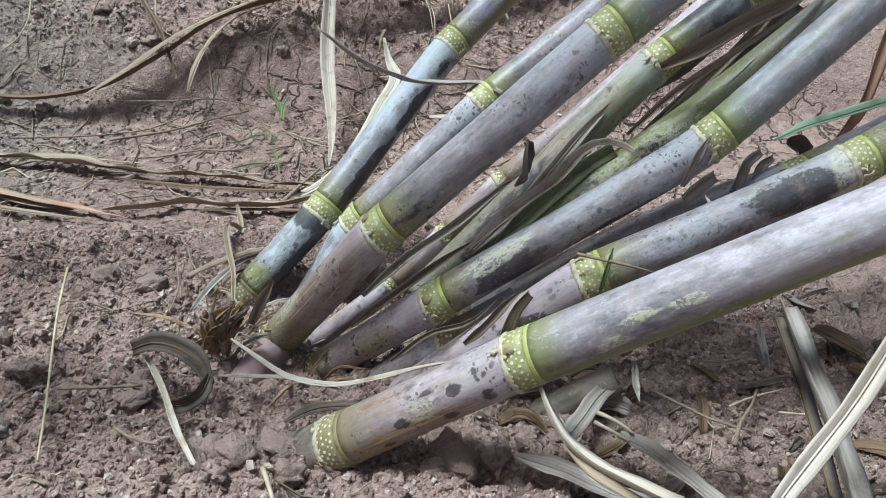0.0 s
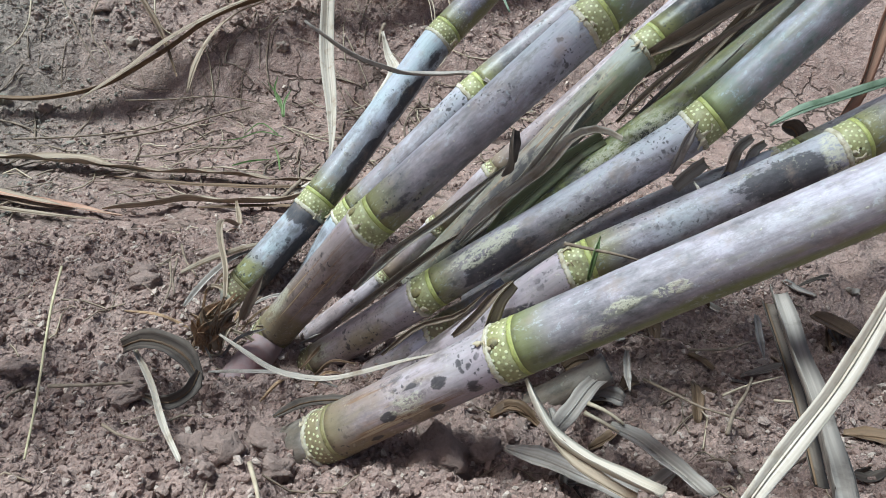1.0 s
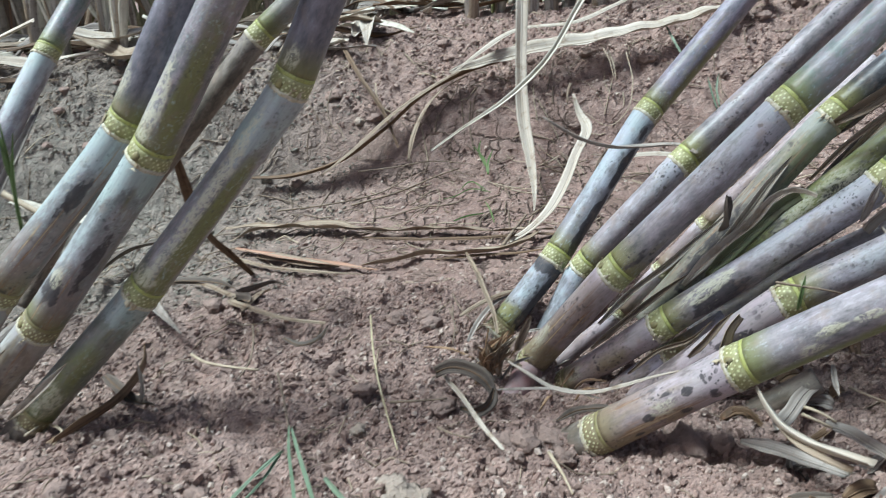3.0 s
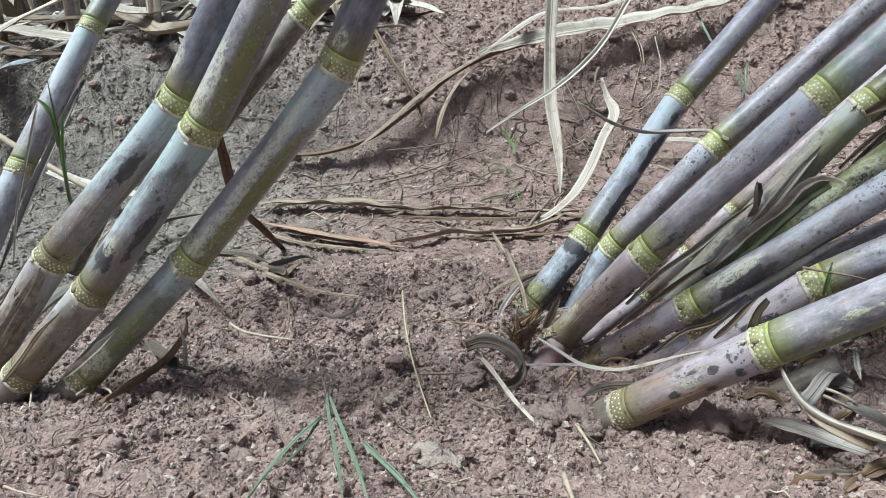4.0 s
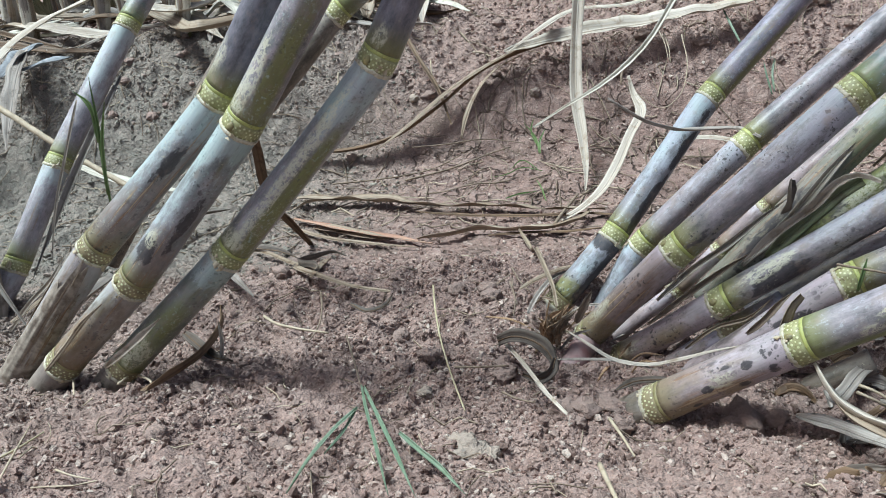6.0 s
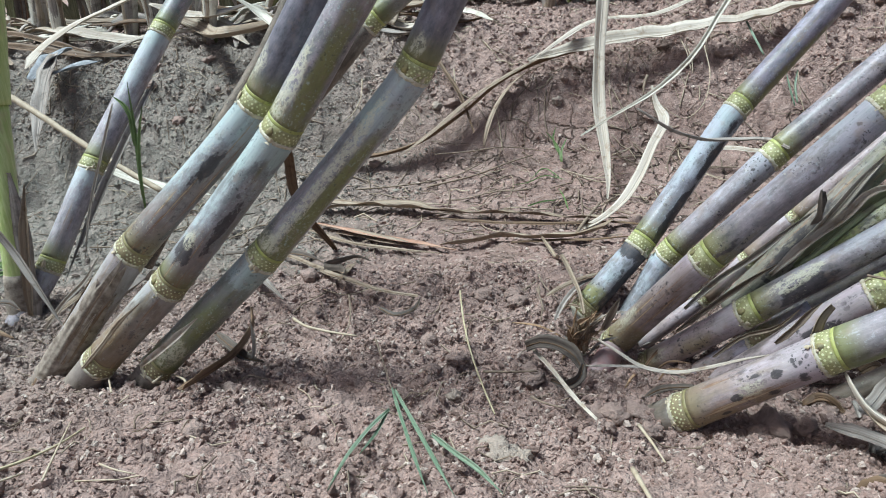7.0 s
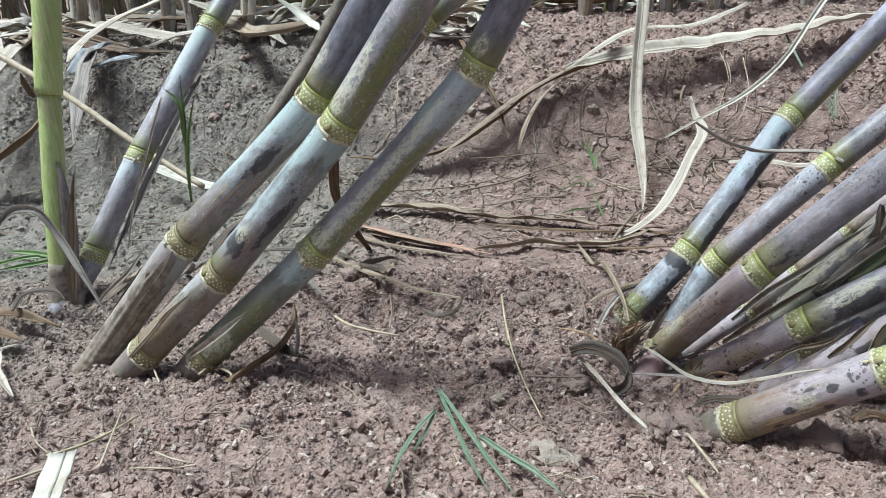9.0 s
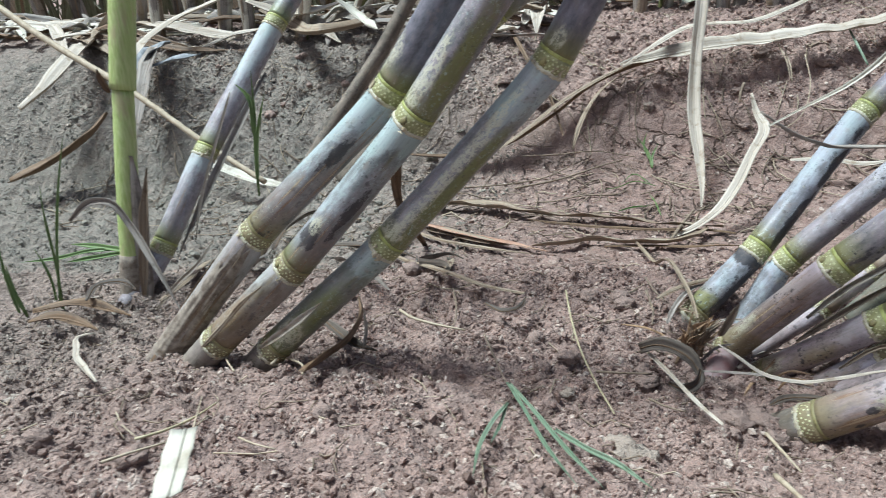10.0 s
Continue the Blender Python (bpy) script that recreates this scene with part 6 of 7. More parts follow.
stick("withered grass stem above the tuft", [(-0.319, 0.538, 0.113), (-0.296, 0.495, 0.112), (-0.267, 0.438, 0.117)], 0.0012, TWIG, name="dry_stalk", category="grass")
grass("thin upright green grass by the mauve stalk",
      [[(-0.626, 0.600, 0.240), (-0.622, 0.600, 0.292), (-0.615, 0.600, 0.347), (-0.612, 0.600, 0.395)], [(-0.622, 0.595, 0.257), (-0.613, 0.595, 0.314), (-0.592, 0.590, 0.369)],
       [(-0.620, 0.600, 0.320), (-0.622, 0.600, 0.367), (-0.637, 0.600, 0.380)]], 0.0055, GRASS)
grass("upright green grass at the far side of the shoot",
      [[(-0.888, 0.500, 0.080), (-0.878, 0.500, 0.167), (-0.875, 0.500, 0.251), (-0.872, 0.500, 0.273)], [(-0.893, 0.500, 0.084), (-0.871, 0.500, 0.183), (-0.841, 0.500, 0.274), (-0.817, 0.500, 0.334)],
       [(-0.939, 0.480, 0.093), (-0.946, 0.480, 0.145), (-0.945, 0.480, 0.201)], [(-0.928, 0.480, 0.098), (-0.938, 0.480, 0.130), (-0.942, 0.480, 0.170)],
       [(-0.906, 0.510, 0.086), (-0.907, 0.510, 0.152), (-0.921, 0.510, 0.183)]], 0.0055, GRASS)
grass("flat green grass in the furrow beyond the shoot",
      [[(-1.144, 0.880, 0.022), (-1.200, 0.855, 0.023), (-1.223, 0.812, 0.025), (-1.276, 0.775, 0.027)], [(-1.118, 0.858, 0.025), (-1.153, 0.820, 0.027), (-1.182, 0.786, 0.030)], [(-1.117, 0.865, 0.027), (-1.191, 0.875, 0.026), (-1.258, 0.875, 0.026)]], 0.010, GRASS)
grass("small green weed on the bank",
      [[(-0.217, 1.429, 0.059), (-0.226, 1.459, 0.083), (-0.254, 1.474, 0.115)], [(-0.222, 1.446, 0.070), (-0.238, 1.470, 0.101), (-0.233, 1.485, 0.124)], [(-0.215, 1.429, 0.059), (-0.218, 1.456, 0.079), (-0.208, 1.477, 0.101)]], 0.0045, GRASS)
grass("sparse dry-green grass wisps in the furrow",
      [[(-0.203, 1.363, 0.041), (-0.244, 1.372, 0.046), (-0.277, 1.342, 0.040), (-0.307, 1.329, 0.039)], [(-0.214, 1.371, 0.043), (-0.248, 1.392, 0.056), (-0.270, 1.357, 0.044)], [(-0.179, 1.214, 0.029), (-0.197, 1.282, 0.035), (-0.211, 1.320, 0.038)], [(-0.258, 1.228, 0.029), (-0.236, 1.251, 0.030), (-0.202, 1.263, 0.031)]], 0.0028, GRASS)
grass("thin pale grass on the bank behind the stalks",
      [[(0.261, 1.594, 0.134), (0.250, 1.617, 0.172), (0.245, 1.640, 0.198)], [(0.266, 1.597, 0.139), (0.262, 1.619, 0.171), (0.269, 1.649, 0.202)], [(0.200, 1.666, 0.232), (0.179, 1.704, 0.271), (0.159, 1.775, 0.313)]], 0.005, GRASS_BLUE)

# ---- straws and twigs ----
stick("pale yellow straw lying on the soil", [(-0.251, 0.660, 0.118), (-0.234, 0.603, 0.110), (-0.217, 0.555, 0.104), (-0.190, 0.488, 0.104), (-0.160, 0.416, 0.113)], 0.0012, YELLOW_STRAW, name="straw", category="straw")
stick("pale bent rootlet on the soil", [(-0.434, 0.571, 0.115), (-0.414, 0.559, 0.113), (-0.385, 0.553, 0.111), (-0.345, 0.548, 0.110)], 0.0019, STICK, name="rootlet", category="root")
stick("thin bent twig on the soil", [(-0.386, 0.631, 0.120), (-0.370, 0.593, 0.115), (-0.362, 0.562, 0.111), (-0.361, 0.530, 0.109)], 0.0013, TWIG)
stick("thin twig near the curled leaf", [(-0.190, 0.503, 0.103), (-0.163, 0.508, 0.102), (-0.135, 0.513, 0.102)], 0.0015, TWIG)
stick("thin root lying by the clump", [(-0.161, 0.706, 0.123), (-0.147, 0.676, 0.119), (-0.131, 0.655, 0.115)], 0.0012, TWIG)
stick("second root lying by the clump", [(-0.157, 0.681, 0.120), (-0.150, 0.647, 0.116), (-0.143, 0.628, 0.112)], 0.0011, TWIG)
stick("dark twig on the soil", [(-0.133, 0.458, 0.107), (-0.115, 0.446, 0.108), (-0.099, 0.441, 0.109)], 0.0012, TWIG)
stick("small root standing by the clump", [(-0.157, 0.663, 0.125), (-0.145, 0.626, 0.120), (-0.143, 0.596, 0.115)], 0.0010, TWIG)
stick("light wooden chip on the soil", [(-0.032, 0.427, 0.107), (-0.021, 0.400, 0.110), (-0.010, 0.359, 0.121)], 0.0016, STICK, name="wood_chip", category="straw", tip=0.5)
stick("short straw standing in the soil", [(-0.034, 0.303, 0.155), (-0.028, 0.267, 0.173), (-0.020, 0.226, 0.191)], 0.0022, STICK, name="straw", category="straw")
stick("thin straw in loose soil", [(-0.412, 0.212, 0.183), (-0.396, 0.208, 0.183), (-0.376, 0.205, 0.184)], 0.0009, STICK, name="straw", category="straw")
stick("thin long straw on the soil", [(-0.433, 0.180, 0.190), (-0.455, 0.216, 0.183), (-0.494, 0.276, 0.167)], 0.0009, STICK, name="straw", category="straw")
stick("thin curved root on the crumbly soil", [(-0.543, 0.228, 0.174), (-0.507, 0.200, 0.183), (-0.487, 0.190, 0.185)], 0.0008, STICK, name="rootlet", category="root")
stick("greenish thin stem on the soil", [(-0.482, 0.183, 0.189), (-0.472, 0.200, 0.186), (-0.468, 0.225, 0.180), (-0.474, 0.269, 0.168)], 0.0012, YELLOW_STRAW, name="straw", category="straw")
stick("pale thin stem on the soil", [(-0.483, 0.150, 0.192), (-0.471, 0.171, 0.189), (-0.457, 0.189, 0.187)], 0.0012, STICK, name="straw", category="straw")
stick("pale root loop at the stalk feet", [(-0.499, 0.390, 0.134), (-0.509, 0.424, 0.122), (-0.479, 0.409, 0.128), (-0.446, 0.362, 0.146)], 0.0016, STICK, name="rootlet", category="root")
stick("short pale root at the stalk foot", [(-0.611, 0.456, 0.114), (-0.571, 0.411, 0.122), (-0.513, 0.348, 0.148)], 0.0013, STICK, name="rootlet", category="root")
stick("dark twig across the furrow", [(-0.485, 1.314, 0.038), (-0.398, 1.364, 0.047), (-0.311, 1.421, 0.066), (-0.278, 1.438, 0.072)], 0.0022, TWIG)
stick("thin dark twig on the silt", [(-0.636, 1.290, 0.039), (-0.553, 1.312, 0.040), (-0.486, 1.336, 0.043), (-0.437, 1.359, 0.048), (-0.382, 1.405, 0.065)], 0.0018, TWIG)
stick("thin twig along the bank's foot", [(-0.489, 1.403, 0.084), (-0.415, 1.421, 0.085), (-0.340, 1.442, 0.089), (-0.250, 1.451, 0.076)], 0.0016, TWIG)
stick("dark stem rising on the furrow's leaves", [(-0.153, 1.104, 0.024), (-0.141, 1.176, 0.025), (-0.123, 1.256, 0.028)], 0.0035, TWIG)
stick("thin root hanging on the bank", [(0.075, 1.653, 0.259), (0.086, 1.588, 0.197), (0.068, 1.544, 0.146), (0.039, 1.527, 0.127), (-0.026, 1.532, 0.164)], 0.0013, STICK, name="rootlet", category="root")
stick("pale root hanging on the bank", [(0.021, 1.664, 0.279), (0.039, 1.630, 0.246), (0.047, 1.597, 0.215)], 0.0013, STICK, name="rootlet", category="root")
stick("withered seed head on the bank", [(-0.044, 1.570, 0.212), (-0.050, 1.554, 0.197), (-0.051, 1.534, 0.177)], 0.0040, TWIG, name="withered_flower", category="plant", tip=0.4)
stick("thin dark stem on the bank", [(-0.562, 1.516, 0.241), (-0.564, 1.476, 0.206), (-0.546, 1.447, 0.172), (-0.530, 1.441, 0.159)], 0.0016, TWIG)
stick("curved thin stem on the bank", [(-0.468, 1.541, 0.245), (-0.457, 1.509, 0.214), (-0.441, 1.496, 0.196), (-0.420, 1.491, 0.185)], 0.0016, STICK, name="straw", category="straw")
stick("long thin stem on the bank", [(-0.670, 1.486, 0.237), (-0.664, 1.450, 0.203), (-0.676, 1.419, 0.173), (-0.693, 1.402, 0.158)], 0.0016, STICK, name="straw", category="straw")
stick("thin leaning stem on the bank", [(-0.620, 1.499, 0.239), (-0.565, 1.443, 0.171), (-0.523, 1.413, 0.120)], 0.0014, TWIG)
stick("thin stem on the bank's slope", [(0.036, 1.674, 0.263), (0.048, 1.642, 0.235), (0.052, 1.613, 0.206)], 0.0016, STICK, name="straw", category="straw")

stick("dark root under the leaning stalks", [(0.231, 0.541, 0.104), (0.248, 0.524, 0.104), (0.267, 0.506, 0.104), (0.291, 0.496, 0.103)], 0.0012, TWIG, name="rootlet", category="root")
stick("pale root under the leaning stalks", [(0.284, 0.522, 0.105), (0.305, 0.534, 0.106), (0.336, 0.548, 0.106)], 0.0010, STICK, name="rootlet", category="root")
stick("thin root on the shaded soil", [(0.321, 0.521, 0.103), (0.346, 0.520, 0.103), (0.374, 0.527, 0.103)], 0.0010, STICK, name="rootlet", category="root")
stick("bent root on the shaded soil", [(0.271, 0.474, 0.107), (0.284, 0.499, 0.107), (0.301, 0.523, 0.108), (0.312, 0.543, 0.107)], 0.0016, TWIG, name="rootlet", category="root")
stick("short root beside the thickest stalk", [(0.279, 0.587, 0.103), (0.308, 0.590, 0.103), (0.337, 0.606, 0.103)], 0.0011, TWIG, name="rootlet", category="root")

# ---- bases of the next row along the top of the bank ----
def stubble(label, x, y, height, lean, seed, mat, wrap):
    """A cane base of the next row, wrapped in dry sheaths."""
    rng = np.random.default_rng(seed)
    z = float(top_z(x, y))
    base = new("dry_cane_plant")
    base.location = (x, y, z)
    bpy.context.view_layer.update()
    tagged(base, label, "sugar cane", "cane bases of the next row")
    tip = (x + lean, y + rng.uniform(-0.05, 0.05), z + height)
    undo = Matrix.Translation((x, y, z)).inverted()
    made = [part("stem", tube_mesh("stem", smooth_path([(x, y, z - 0.03), ((x + tip[0]) / 2, y, z + height * 0.5), tip], 18), 0.0165, 16, seed=seed, lump=0.03), mat, base)]
    for k in range(wrap):
        a = rng.uniform(-2.6, -0.4)
        ox, oy = 0.019 * math.cos(a), 0.019 * math.sin(a)
        h = rng.uniform(0.25, 0.9) * height
        sway = rng.uniform(-0.02, 0.05)
        path = [(x + ox, y + oy, z - 0.005), (x + ox * 1.2 + lean * 0.3, y + oy * 1.2, z + h * 0.4), (x + ox * 1.5 + sway + lean * 0.6, y + oy * 1.8, z + h)]
        made.append(part("dry_sheath", blade_mesh("dry_sheath", path, rng.uniform(0.014, 0.03), curl=-0.5, seed=seed * 7 + k, up=(ox, oy, 0.002), wave=0.06, taper=(0.9, 0.3)), (GREY, WHITE, TAN)[k % 3], base))
    for ob in made:
        ob.matrix_parent_inverse = undo


NEXT_ROW = ((-0.30, 1.93, 0.02), (-0.25, 2.02, 0.06), (-0.15, 1.95, 0.04), (-0.10, 1.97, 0.0), (-0.06, 2.05, 0.05), (0.02, 1.98, 0.03), (0.24, 2.08, 0.06),
            (0.40, 2.15, 0.08), (-1.12, 1.62, 0.10), (-1.20, 1.70, 0.06), (-1.30, 1.66, 0.02), (-1.42, 1.72, 0.10), (-1.55, 1.60, 0.05), (-1.70, 1.70, 0.08), (0.62, 2.20, 0.08), (0.85, 2.26, 0.05))
for k, (x, y, lean) in enumerate(NEXT_ROW):
    stubble("grey cane base of the next row wrapped in dry sheaths", x, y, 0.55 + 0.1 * (k % 3), lean, 60 + k, (CANE_SHADED, CANE_OLIVE, CANE_DARK)[k % 3], 7)

FAR_ROW = np.random.default_rng(15)
for k in range(30):
    x, v = FAR_ROW.uniform(-2.4, 1.3), FAR_ROW.uniform(2.12, 2.55)
    stubble("dark cane plant further back in the next row", float(x), float((v + .232 * x) / .973), 0.6, float(FAR_ROW.uniform(-0.2, 0.4)), 160 + k, (CANE_DARK, CANE_SHADED, CANE_OLIVE)[k % 3], 4)

BEHIND = np.random.default_rng(16)
for k in range(110):
    x, v = float(BEHIND.uniform(-2.6, 1.4)), float(BEHIND.uniform(2.15, 2.7))
    y = (v + .232 * x) / .973
    z, h = float(top_z(x, y)), float(BEHIND.uniform(0.2, 0.6))
    dx = float(BEHIND.uniform(-0.3, 0.3))
    leaf(("grey", "brown", "dark", "dull green", "tan")[k % 5] + " cane leaf hanging in the row behind", [(x, y, z), (x + 0.3 * dx, y, z + 0.6 * h), (x + 0.7 * dx, y - 0.02, z + h), (x + 1.3 * dx, y - 0.05, z + 0.75 * h)], float(BEHIND.uniform(0.02, 0.04)), (GREY, BROWN, DARK, SHEATH, TAN)[k % 5], curl=0.4, wave=0.08, up=(0.2, -1.0, 0.2), group="leaves of the row behind", name="hanging_leaf", category="leaf")



def thicket():
    """The rows further back: a dense screen of hanging cane leaves in one mesh."""
    rng = np.random.default_rng(41)
    verts, faces, uv = [], [], []
    for k in range(900):
        v, x = rng.uniform(2.7, 4.2), rng.uniform(-5.0, 3.0)
        y = (v + .232 * x) / .973
        z, h, lean, w = float(ground_z(x, y)), rng.uniform(0.35, 1.1), rng.uniform(-0.35, 0.35), rng.uniform(0.012, 0.03)
        a = rng.uniform(-0.8, 0.8)
        start = len(verts)
        for i in range(6):
            q = i / 5
            c = (x + lean * q * q, y - 0.1 * q, z - 0.02 + h * (q if q < 0.75 else 1.35 - 0.8 * q))
            half = w * (1 - 0.8 * q)
            for s, d in ((-1, 0.0), (0, 0.004), (1, 0.0)):
                verts.append((c[0] + s * half * math.cos(a), c[1] + s * half * math.sin(a) + d, c[2]))
                uv.append((s * half + k * 0.31, q * h + k))
        faces += [(start + 3 * i + j, start + 3 * i + j + 1, start + 3 * i + j + 4, start + 3 * i + j + 3) for i in range(5) for j in range(2)]
    tagged(part("cane_thicket", mesh_of("cane_thicket", verts, faces, {"blade": uv}), GREEN_SHADE), "dull green and brown thicket of cane leaves further back", "sugar cane", kind="stuff")


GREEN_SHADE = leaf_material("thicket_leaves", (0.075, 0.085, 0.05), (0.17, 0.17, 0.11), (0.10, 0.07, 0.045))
thicket()

# ---- dry leaf litter on the far ridge ----
LITTER = np.random.default_rng(5)
for k in range(260):
    x = LITTER.uniform(-2.3, 1.2)
    v = LITTER.uniform(1.78, 2.40)
    if -0.45 < x < 0.6 and v < 1.98:
        continue
    y = (v + .232 * x) / .973
    a, length = LITTER.uniform(0, 6.28), LITTER.uniform(0.18, 0.5)
    path = []
    for q in (-0.5, -0.17, 0.17, 0.5):
        px, py = x + math.cos(a) * length * q, y + 0.5 * math.sin(a) * length * q
        path.append((px, py, float(top_z(px, py)) + LITTER.uniform(0.01, 0.05)))
    leaf(("pale", "grey", "tan", "bleached", "brown")[k % 5] + " dry cane leaf in the litter on the far ridge", path, LITTER.uniform(0.014, 0.04), (STRAW, GREY, TAN, WHITE, BROWN)[k % 5], curl=0.5, wave=0.12, twist=(float(LITTER.uniform(-30, 30)), float(LITTER.uniform(-30, 30))), group="litter on the far ridge", name="litter_leaf")


# ---- clods and stones ----
def clod_mesh(name, size, seed, level=2):
    bm = bmesh.new()
    bmesh.ops.create_icosphere(bm, subdivisions=level, radius=1.0)
    rng = random.Random(seed)
    off = Vector((rng.uniform(-9, 9), rng.uniform(-9, 9), rng.uniform(-9, 9)))
    stretch = Vector((rng.uniform(0.8, 1.25), rng.uniform(0.75, 1.15), rng.uniform(0.55, 0.85)))
    for v in bm.verts:
        d = 1 + 0.45 * noise.noise(v.co * 1.6 + off) + 0.36 * noise.noise(v.co * 4.0 + off) + 0.30 * noise.noise(v.co * 9.0 + off) + 0.2 * noise.noise(v.co * 19.0 + off)
        v.co = Vector((v.co.x * stretch.x, v.co.y * stretch.y, v.co.z * stretch.z)) * (d * size)
    me = bpy.data.meshes.new(name)
    bm.to_mesh(me)
    bm.free()
    me.polygons.foreach_set("use_smooth", [True] * len(me.polygons))
    return me


def clod(label, at, size, seed, name="soil_clod", mat=CLOD, level=3):
    ob = part(name, clod_mesh(name, size, seed, level), mat)
    ob.location = (at[0], at[1], float(top_z(at[0], at[1])) + size * 0.12)
    ob.rotation_euler = (0, 0, seed)
    return tagged(ob, label, "soil clod", "soil clods")


STONE = crumb_material("pale_stone", (0.34, 0.27, 0.225), (0.50, 0.42, 0.355), (0.38, 0.31, 0.26), (0.45, 0.37, 0.31))
clod("pale lumpy stone half sunk in loose soil", (-0.145, 0.349, 0.127), 0.0165, 3, "stone", STONE)
clod("pale flat stone half sunk in loose soil", (-0.123, 0.345, 0.129), 0.010, 8, "stone", STONE)
clod("brown soil clod under the thickest stalk", (0.113, 0.472, 0.098), 0.013, 4)
clod("low soil clod under the thickest stalk", (0.083, 0.464, 0.098), 0.018, 5)
clod("brown soil clod by the stalk foot", (-0.074, 0.454, 0.103), 0.016, 6)
clod("soil heaped against the low stalk's foot", (-0.030, 0.470), 0.013, 41)
clod("soil lump at the low stalk's foot", (-0.022, 0.446), 0.011, 42)
clod("soft soil clod at the pink shoot", (-0.055, 0.451, 0.104), 0.014, 7)
clod("lump of soil at the steeper stalks", (-0.432, 0.416, 0.124), 0.012, 9)
clod("pale soil clod on the ridge", (-0.271, 0.594, 0.106), 0.009, 10)
clod("small pale stone on the ridge", (-0.211, 0.465, 0.103), 0.008, 11, "stone", STONE)
clod("brown soil clod on the ridge", (-0.247, 0.507, 0.101), 0.012, 12)
clod("pale clod beside the straw", (-0.222, 0.523, 0.099), 0.011, 13)
clod("clod in front of the furrow", (-0.279, 0.745, 0.112), 0.012, 14)
clod("dark clod on the ridge crest", (-0.180, 0.661, 0.111), 0.012, 15)
clod("pale clod on the ridge crest", (-0.187, 0.679, 0.113), 0.012, 16)
clod("flat pale clod on the ridge crest", (-0.223, 0.669, 0.113), 0.011, 17)
clod("pebble on the silted bank", (-0.238, 1.552, 0.168), 0.011, 18, "stone", STONE)
clod("small pebble on the silted bank", (-0.502, 1.498, 0.177), 0.010, 19, "stone", STONE)
clod("pebble near the hanging leaf", (-0.239, 1.554, 0.171), 0.010, 20, "stone", STONE)
clod("clod on the bank", (-0.237, 1.554, 0.170), 0.012, 21)
clod("clod by the hanging root", (-0.038, 1.567, 0.126), 0.010, 22)
clod("pale clod lying on the silt", (-0.625, 1.385, 0.073), 0.014, 23)
SCATTER = np.random.default_rng(11)
for k in range(170):
    x, v = SCATTER.uniform(-0.85, 0.2), SCATTER.uniform(0.24, 0.85)
    y = (v + .232 * x) / .973
    if v > 0.5 and x < -0.6:
        continue
    s = float(0.0034 * (1 + SCATTER.pareto(2.8)))
    clod("brown crumbly soil clod lying on the ridge", (x, y), min(s, 0.011), 100 + k)

for k in range(70):
    x, v = SCATTER.uniform(-1.4, 0.6), SCATTER.uniform(1.58, 1.86)
    clod("soil clod broken from the bank's edge", (x, (v + .232 * x) / .973), float(0.007 * (1 + min(1.8, SCATTER.pareto(2.5)))), 200 + k)

for k in range(70):
    x, v = SCATTER.uniform(-1.6, -0.55), SCATTER.uniform(1.05, 1.62)
    clod("grey-brown mud clod on the damp bank", (x, (v + .232 * x) / .973), float(0.005 * (1 + min(1.6, SCATTER.pareto(2.5)))), 300 + k, mat=MUD)


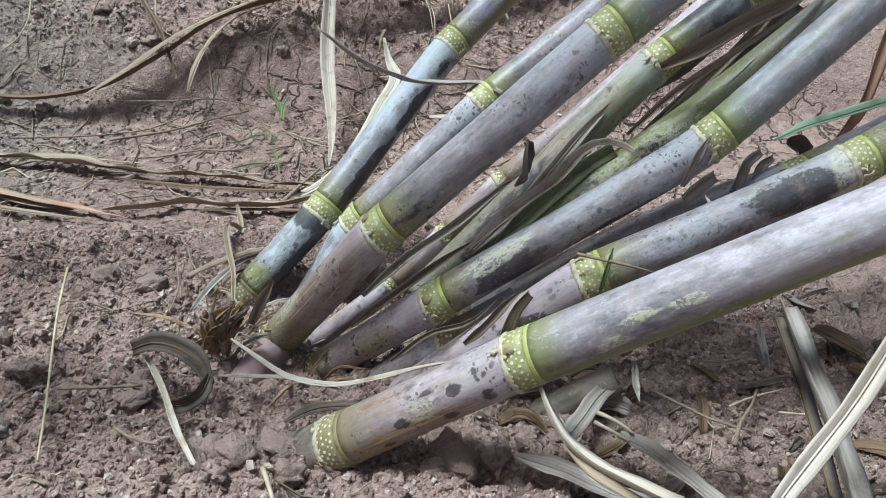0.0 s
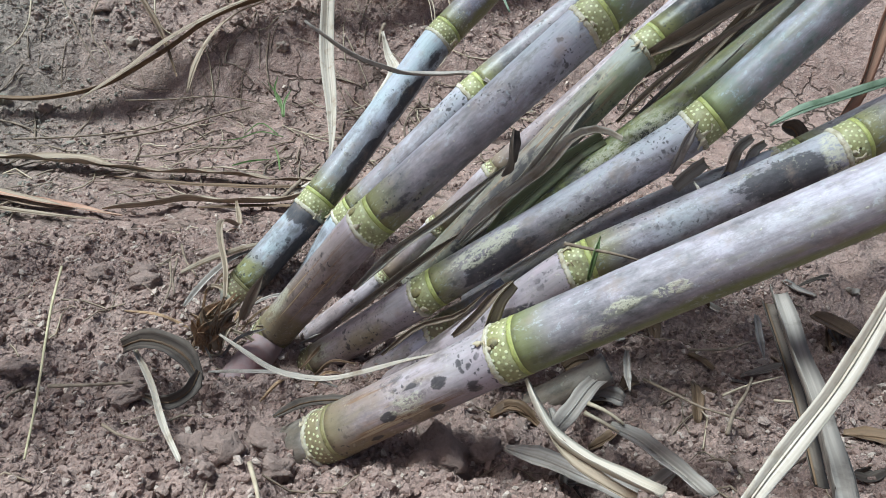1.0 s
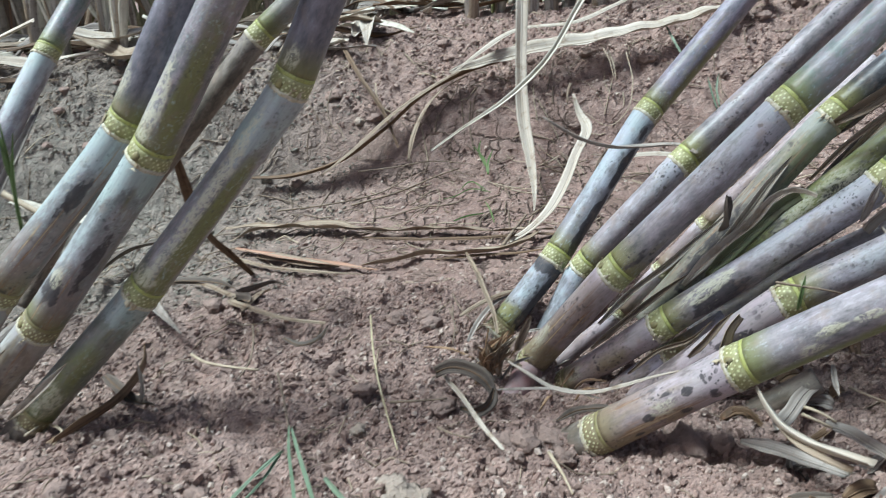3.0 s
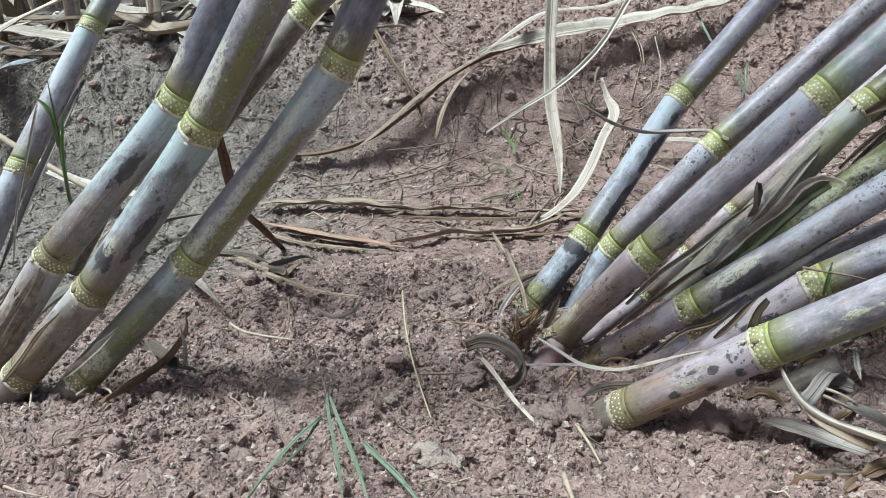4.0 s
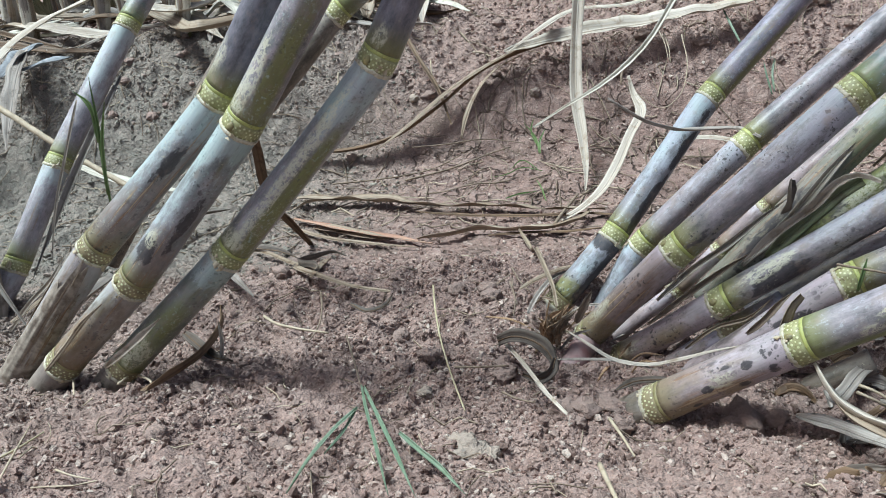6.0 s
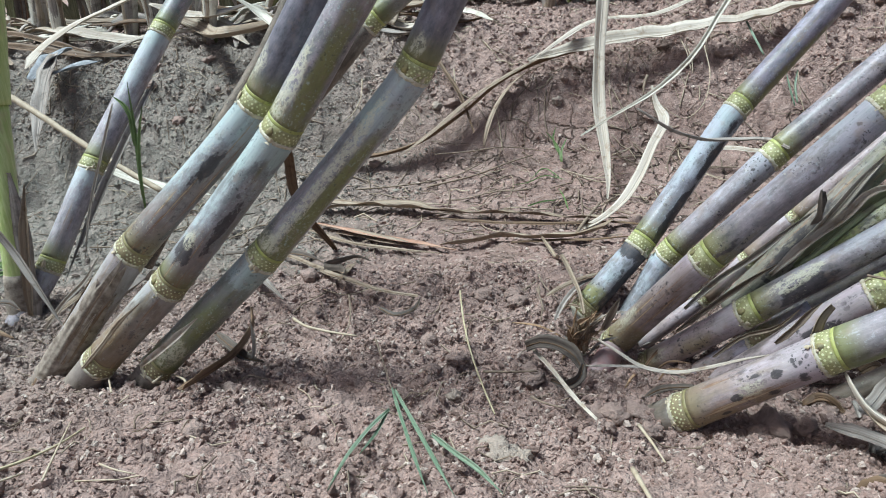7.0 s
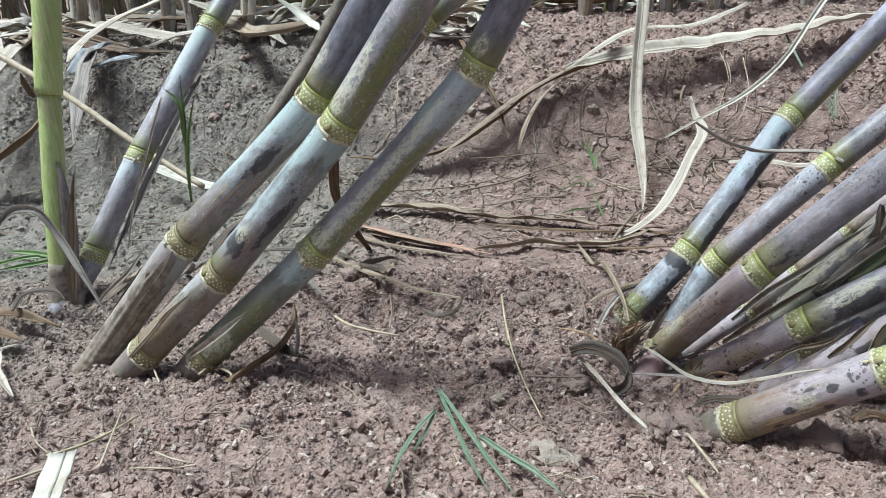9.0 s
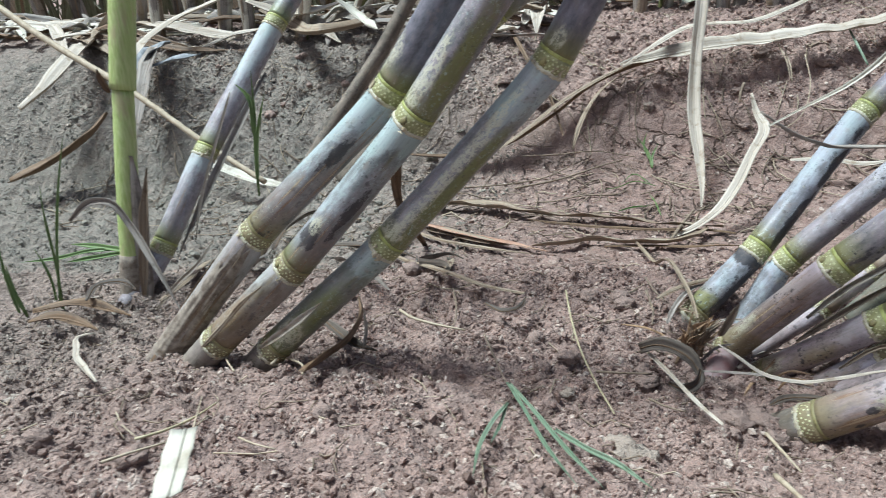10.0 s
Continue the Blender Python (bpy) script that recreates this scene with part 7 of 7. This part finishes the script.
def crumbs(name, count, box, size, label, seed, mat, lo_v, hi_v, silt_max=0.5):
    """Loose crumbs: thousands of small rough lumps in one mesh."""
    rng = np.random.default_rng(seed)
    gold = (1 + 5 ** 0.5) / 2
    ico = np.array([(-1, gold, 0), (1, gold, 0), (-1, -gold, 0), (1, -gold, 0), (0, -1, gold), (0, 1, gold), (0, -1, -gold), (0, 1, -gold), (gold, 0, -1), (gold, 0, 1), (-gold, 0, -1), (-gold, 0, 1)], float)
    ico /= np.linalg.norm(ico[0])
    tri = np.array([(0, 11, 5), (0, 5, 1), (0, 1, 7), (0, 7, 10), (0, 10, 11), (1, 5, 9), (5, 11, 4), (11, 10, 2), (10, 7, 6), (7, 1, 8),
                    (3, 9, 4), (3, 4, 2), (3, 2, 6), (3, 6, 8), (3, 8, 9), (4, 9, 5), (2, 4, 11), (6, 2, 10), (8, 6, 7), (9, 8, 1)])
    x = rng.uniform(box[0], box[1], count * 3)
    y = rng.uniform(box[2], box[3], count * 3)
    v = row_v(x, y)
    keep = (v > lo_v) & (v < hi_v) & (silt_at(x, y) < silt_max)
    clump = np.array([noise.noise(Vector((a * 11, b * 11, 3.0))) for a, b in zip(x, y)])
    keep &= rng.uniform(-0.5, 0.5, len(x)) < clump + 0.25
    x, y = x[keep][:count], y[keep][:count]
    z = top_z(x, y)
    s = size * (0.5 + rng.pareto(2.4, len(x)))
    s = np.minimum(s, size * 2.5)
    a = rng.uniform(0, 6.28, len(x))
    shape = ico[None] * (1 + 0.42 * rng.uniform(-1, 1, (len(x), len(ico), 1))) * s[:, None, None] * np.stack([rng.uniform(0.7, 1.6, len(x)), rng.uniform(0.6, 1.1, len(x)), rng.uniform(0.6, 1.2, len(x))], 1)[:, None, :]
    px = shape[..., 0] * np.cos(a)[:, None] - shape[..., 1] * np.sin(a)[:, None] + x[:, None]
    py = shape[..., 0] * np.sin(a)[:, None] + shape[..., 1] * np.cos(a)[:, None] + y[:, None]
    pz = shape[..., 2] + (z + 0.25 * s)[:, None]
    verts = np.stack([px, py, pz], -1).reshape(-1, 3)
    faces = (tri[None] + len(ico) * np.arange(len(x))[:, None, None]).reshape(-1, 3)
    me = bpy.data.meshes.new(name)
    me.vertices.add(len(verts))
    me.vertices.foreach_set("co", verts.ravel())
    me.loops.add(faces.size)
    me.loops.foreach_set("vertex_index", faces.ravel())
    me.polygons.add(len(faces))
    me.polygons.foreach_set("loop_start", np.arange(0, faces.size, 3))
    me.polygons.foreach_set("use_smooth", np.zeros(len(faces), bool))
    me.update()
    me.validate()
    tagged(part(name, me, mat), label, "soil", kind="stuff")


crumbs("soil_crumbs", 60000, (-0.95, 0.45, 0.12, 0.95), 0.0011, "loose crumbs of brown soil on the ridge", 21, CRUMB, 0.1, 0.93)
crumbs("coarse_crumbs", 17000, (-0.95, 0.45, 0.12, 0.95), 0.0016, "coarse crumbs of brown soil on the ridge", 24, CRUMB, 0.1, 0.93)
crumbs("bank_crumbs", 24000, (-1.6, 0.7, 1.2, 2.2), 0.0019, "loose crumbs of brown soil on the bank", 22, CRUMB, 1.47, 2.1)
crumbs("furrow_crumbs", 8000, (-1.2, 0.6, 0.8, 1.7), 0.0017, "sparse soil crumbs on the silt", 23, CRUMB, 0.9, 1.52, 2.0)

crumbs("mud_crumbs", 12000, (-2.0, -0.5, 0.6, 2.0), 0.0015, "grey-brown crumbs of mud on the damp bank", 26, MUD, 0.98, 1.66, 2.0)


def fibres(name, count, box, lo_v, hi_v, label, seed, mat, scale=1.0):
    """Fine roots and straw bits strewn on the ground, in one mesh."""
    rng = np.random.default_rng(seed)
    verts, faces = [], []
    while len(verts) < count * 12:
        x, y = rng.uniform(box[0], box[1]), rng.uniform(box[2], box[3])
        if not lo_v < row_v(x, y) < hi_v:
            continue
        a, length, r, bend = rng.uniform(0, 6.28), scale * rng.uniform(0.012, 0.06), scale * rng.uniform(0.0003, 0.0009), rng.uniform(-1.2, 1.2)
        k = len(verts)
        for i in range(4):
            px, py = float(x), float(y)
            pz = float(top_z(px, py)) + r + rng.uniform(0.0, 0.004)
            d = (-math.sin(a), math.cos(a))
            verts += [(px + d[0] * r, py + d[1] * r, pz), (px - d[0] * r, py - d[1] * r, pz), (px, py, pz + 1.6 * r)]
            a += bend / 3
            x += math.cos(a) * length / 3
            y += math.sin(a) * length / 3
        for i in range(3):
            p = k + 3 * i
            faces += [(p, p + 3, p + 5, p + 2), (p + 2, p + 5, p + 4, p + 1), (p + 1, p + 4, p + 3, p)]
    tagged(part(name, mesh_of(name, verts, faces), mat), label, "plant litter", kind="stuff")


fibres("fine_roots", 260, (-0.9, 0.4, 0.2, 0.95), 0.2, 0.95, "fine dry roots strewn on the ridge", 31, TWIG)
fibres("straw_bits", 110, (-0.9, 0.4, 0.2, 0.95), 0.2, 0.95, "pale bits of straw strewn on the ridge", 32, STICK)
fibres("bank_roots", 520, (-1.5, 0.6, 1.0, 2.1), 1.15, 1.9, "fine dry roots strewn on the furrow and bank", 33, TWIG, 1.9)
fibres("bank_straw", 220, (-1.5, 0.6, 1.0, 2.1), 1.2, 1.95, "pale bits of straw strewn on the bank", 34, STICK, 1.7)
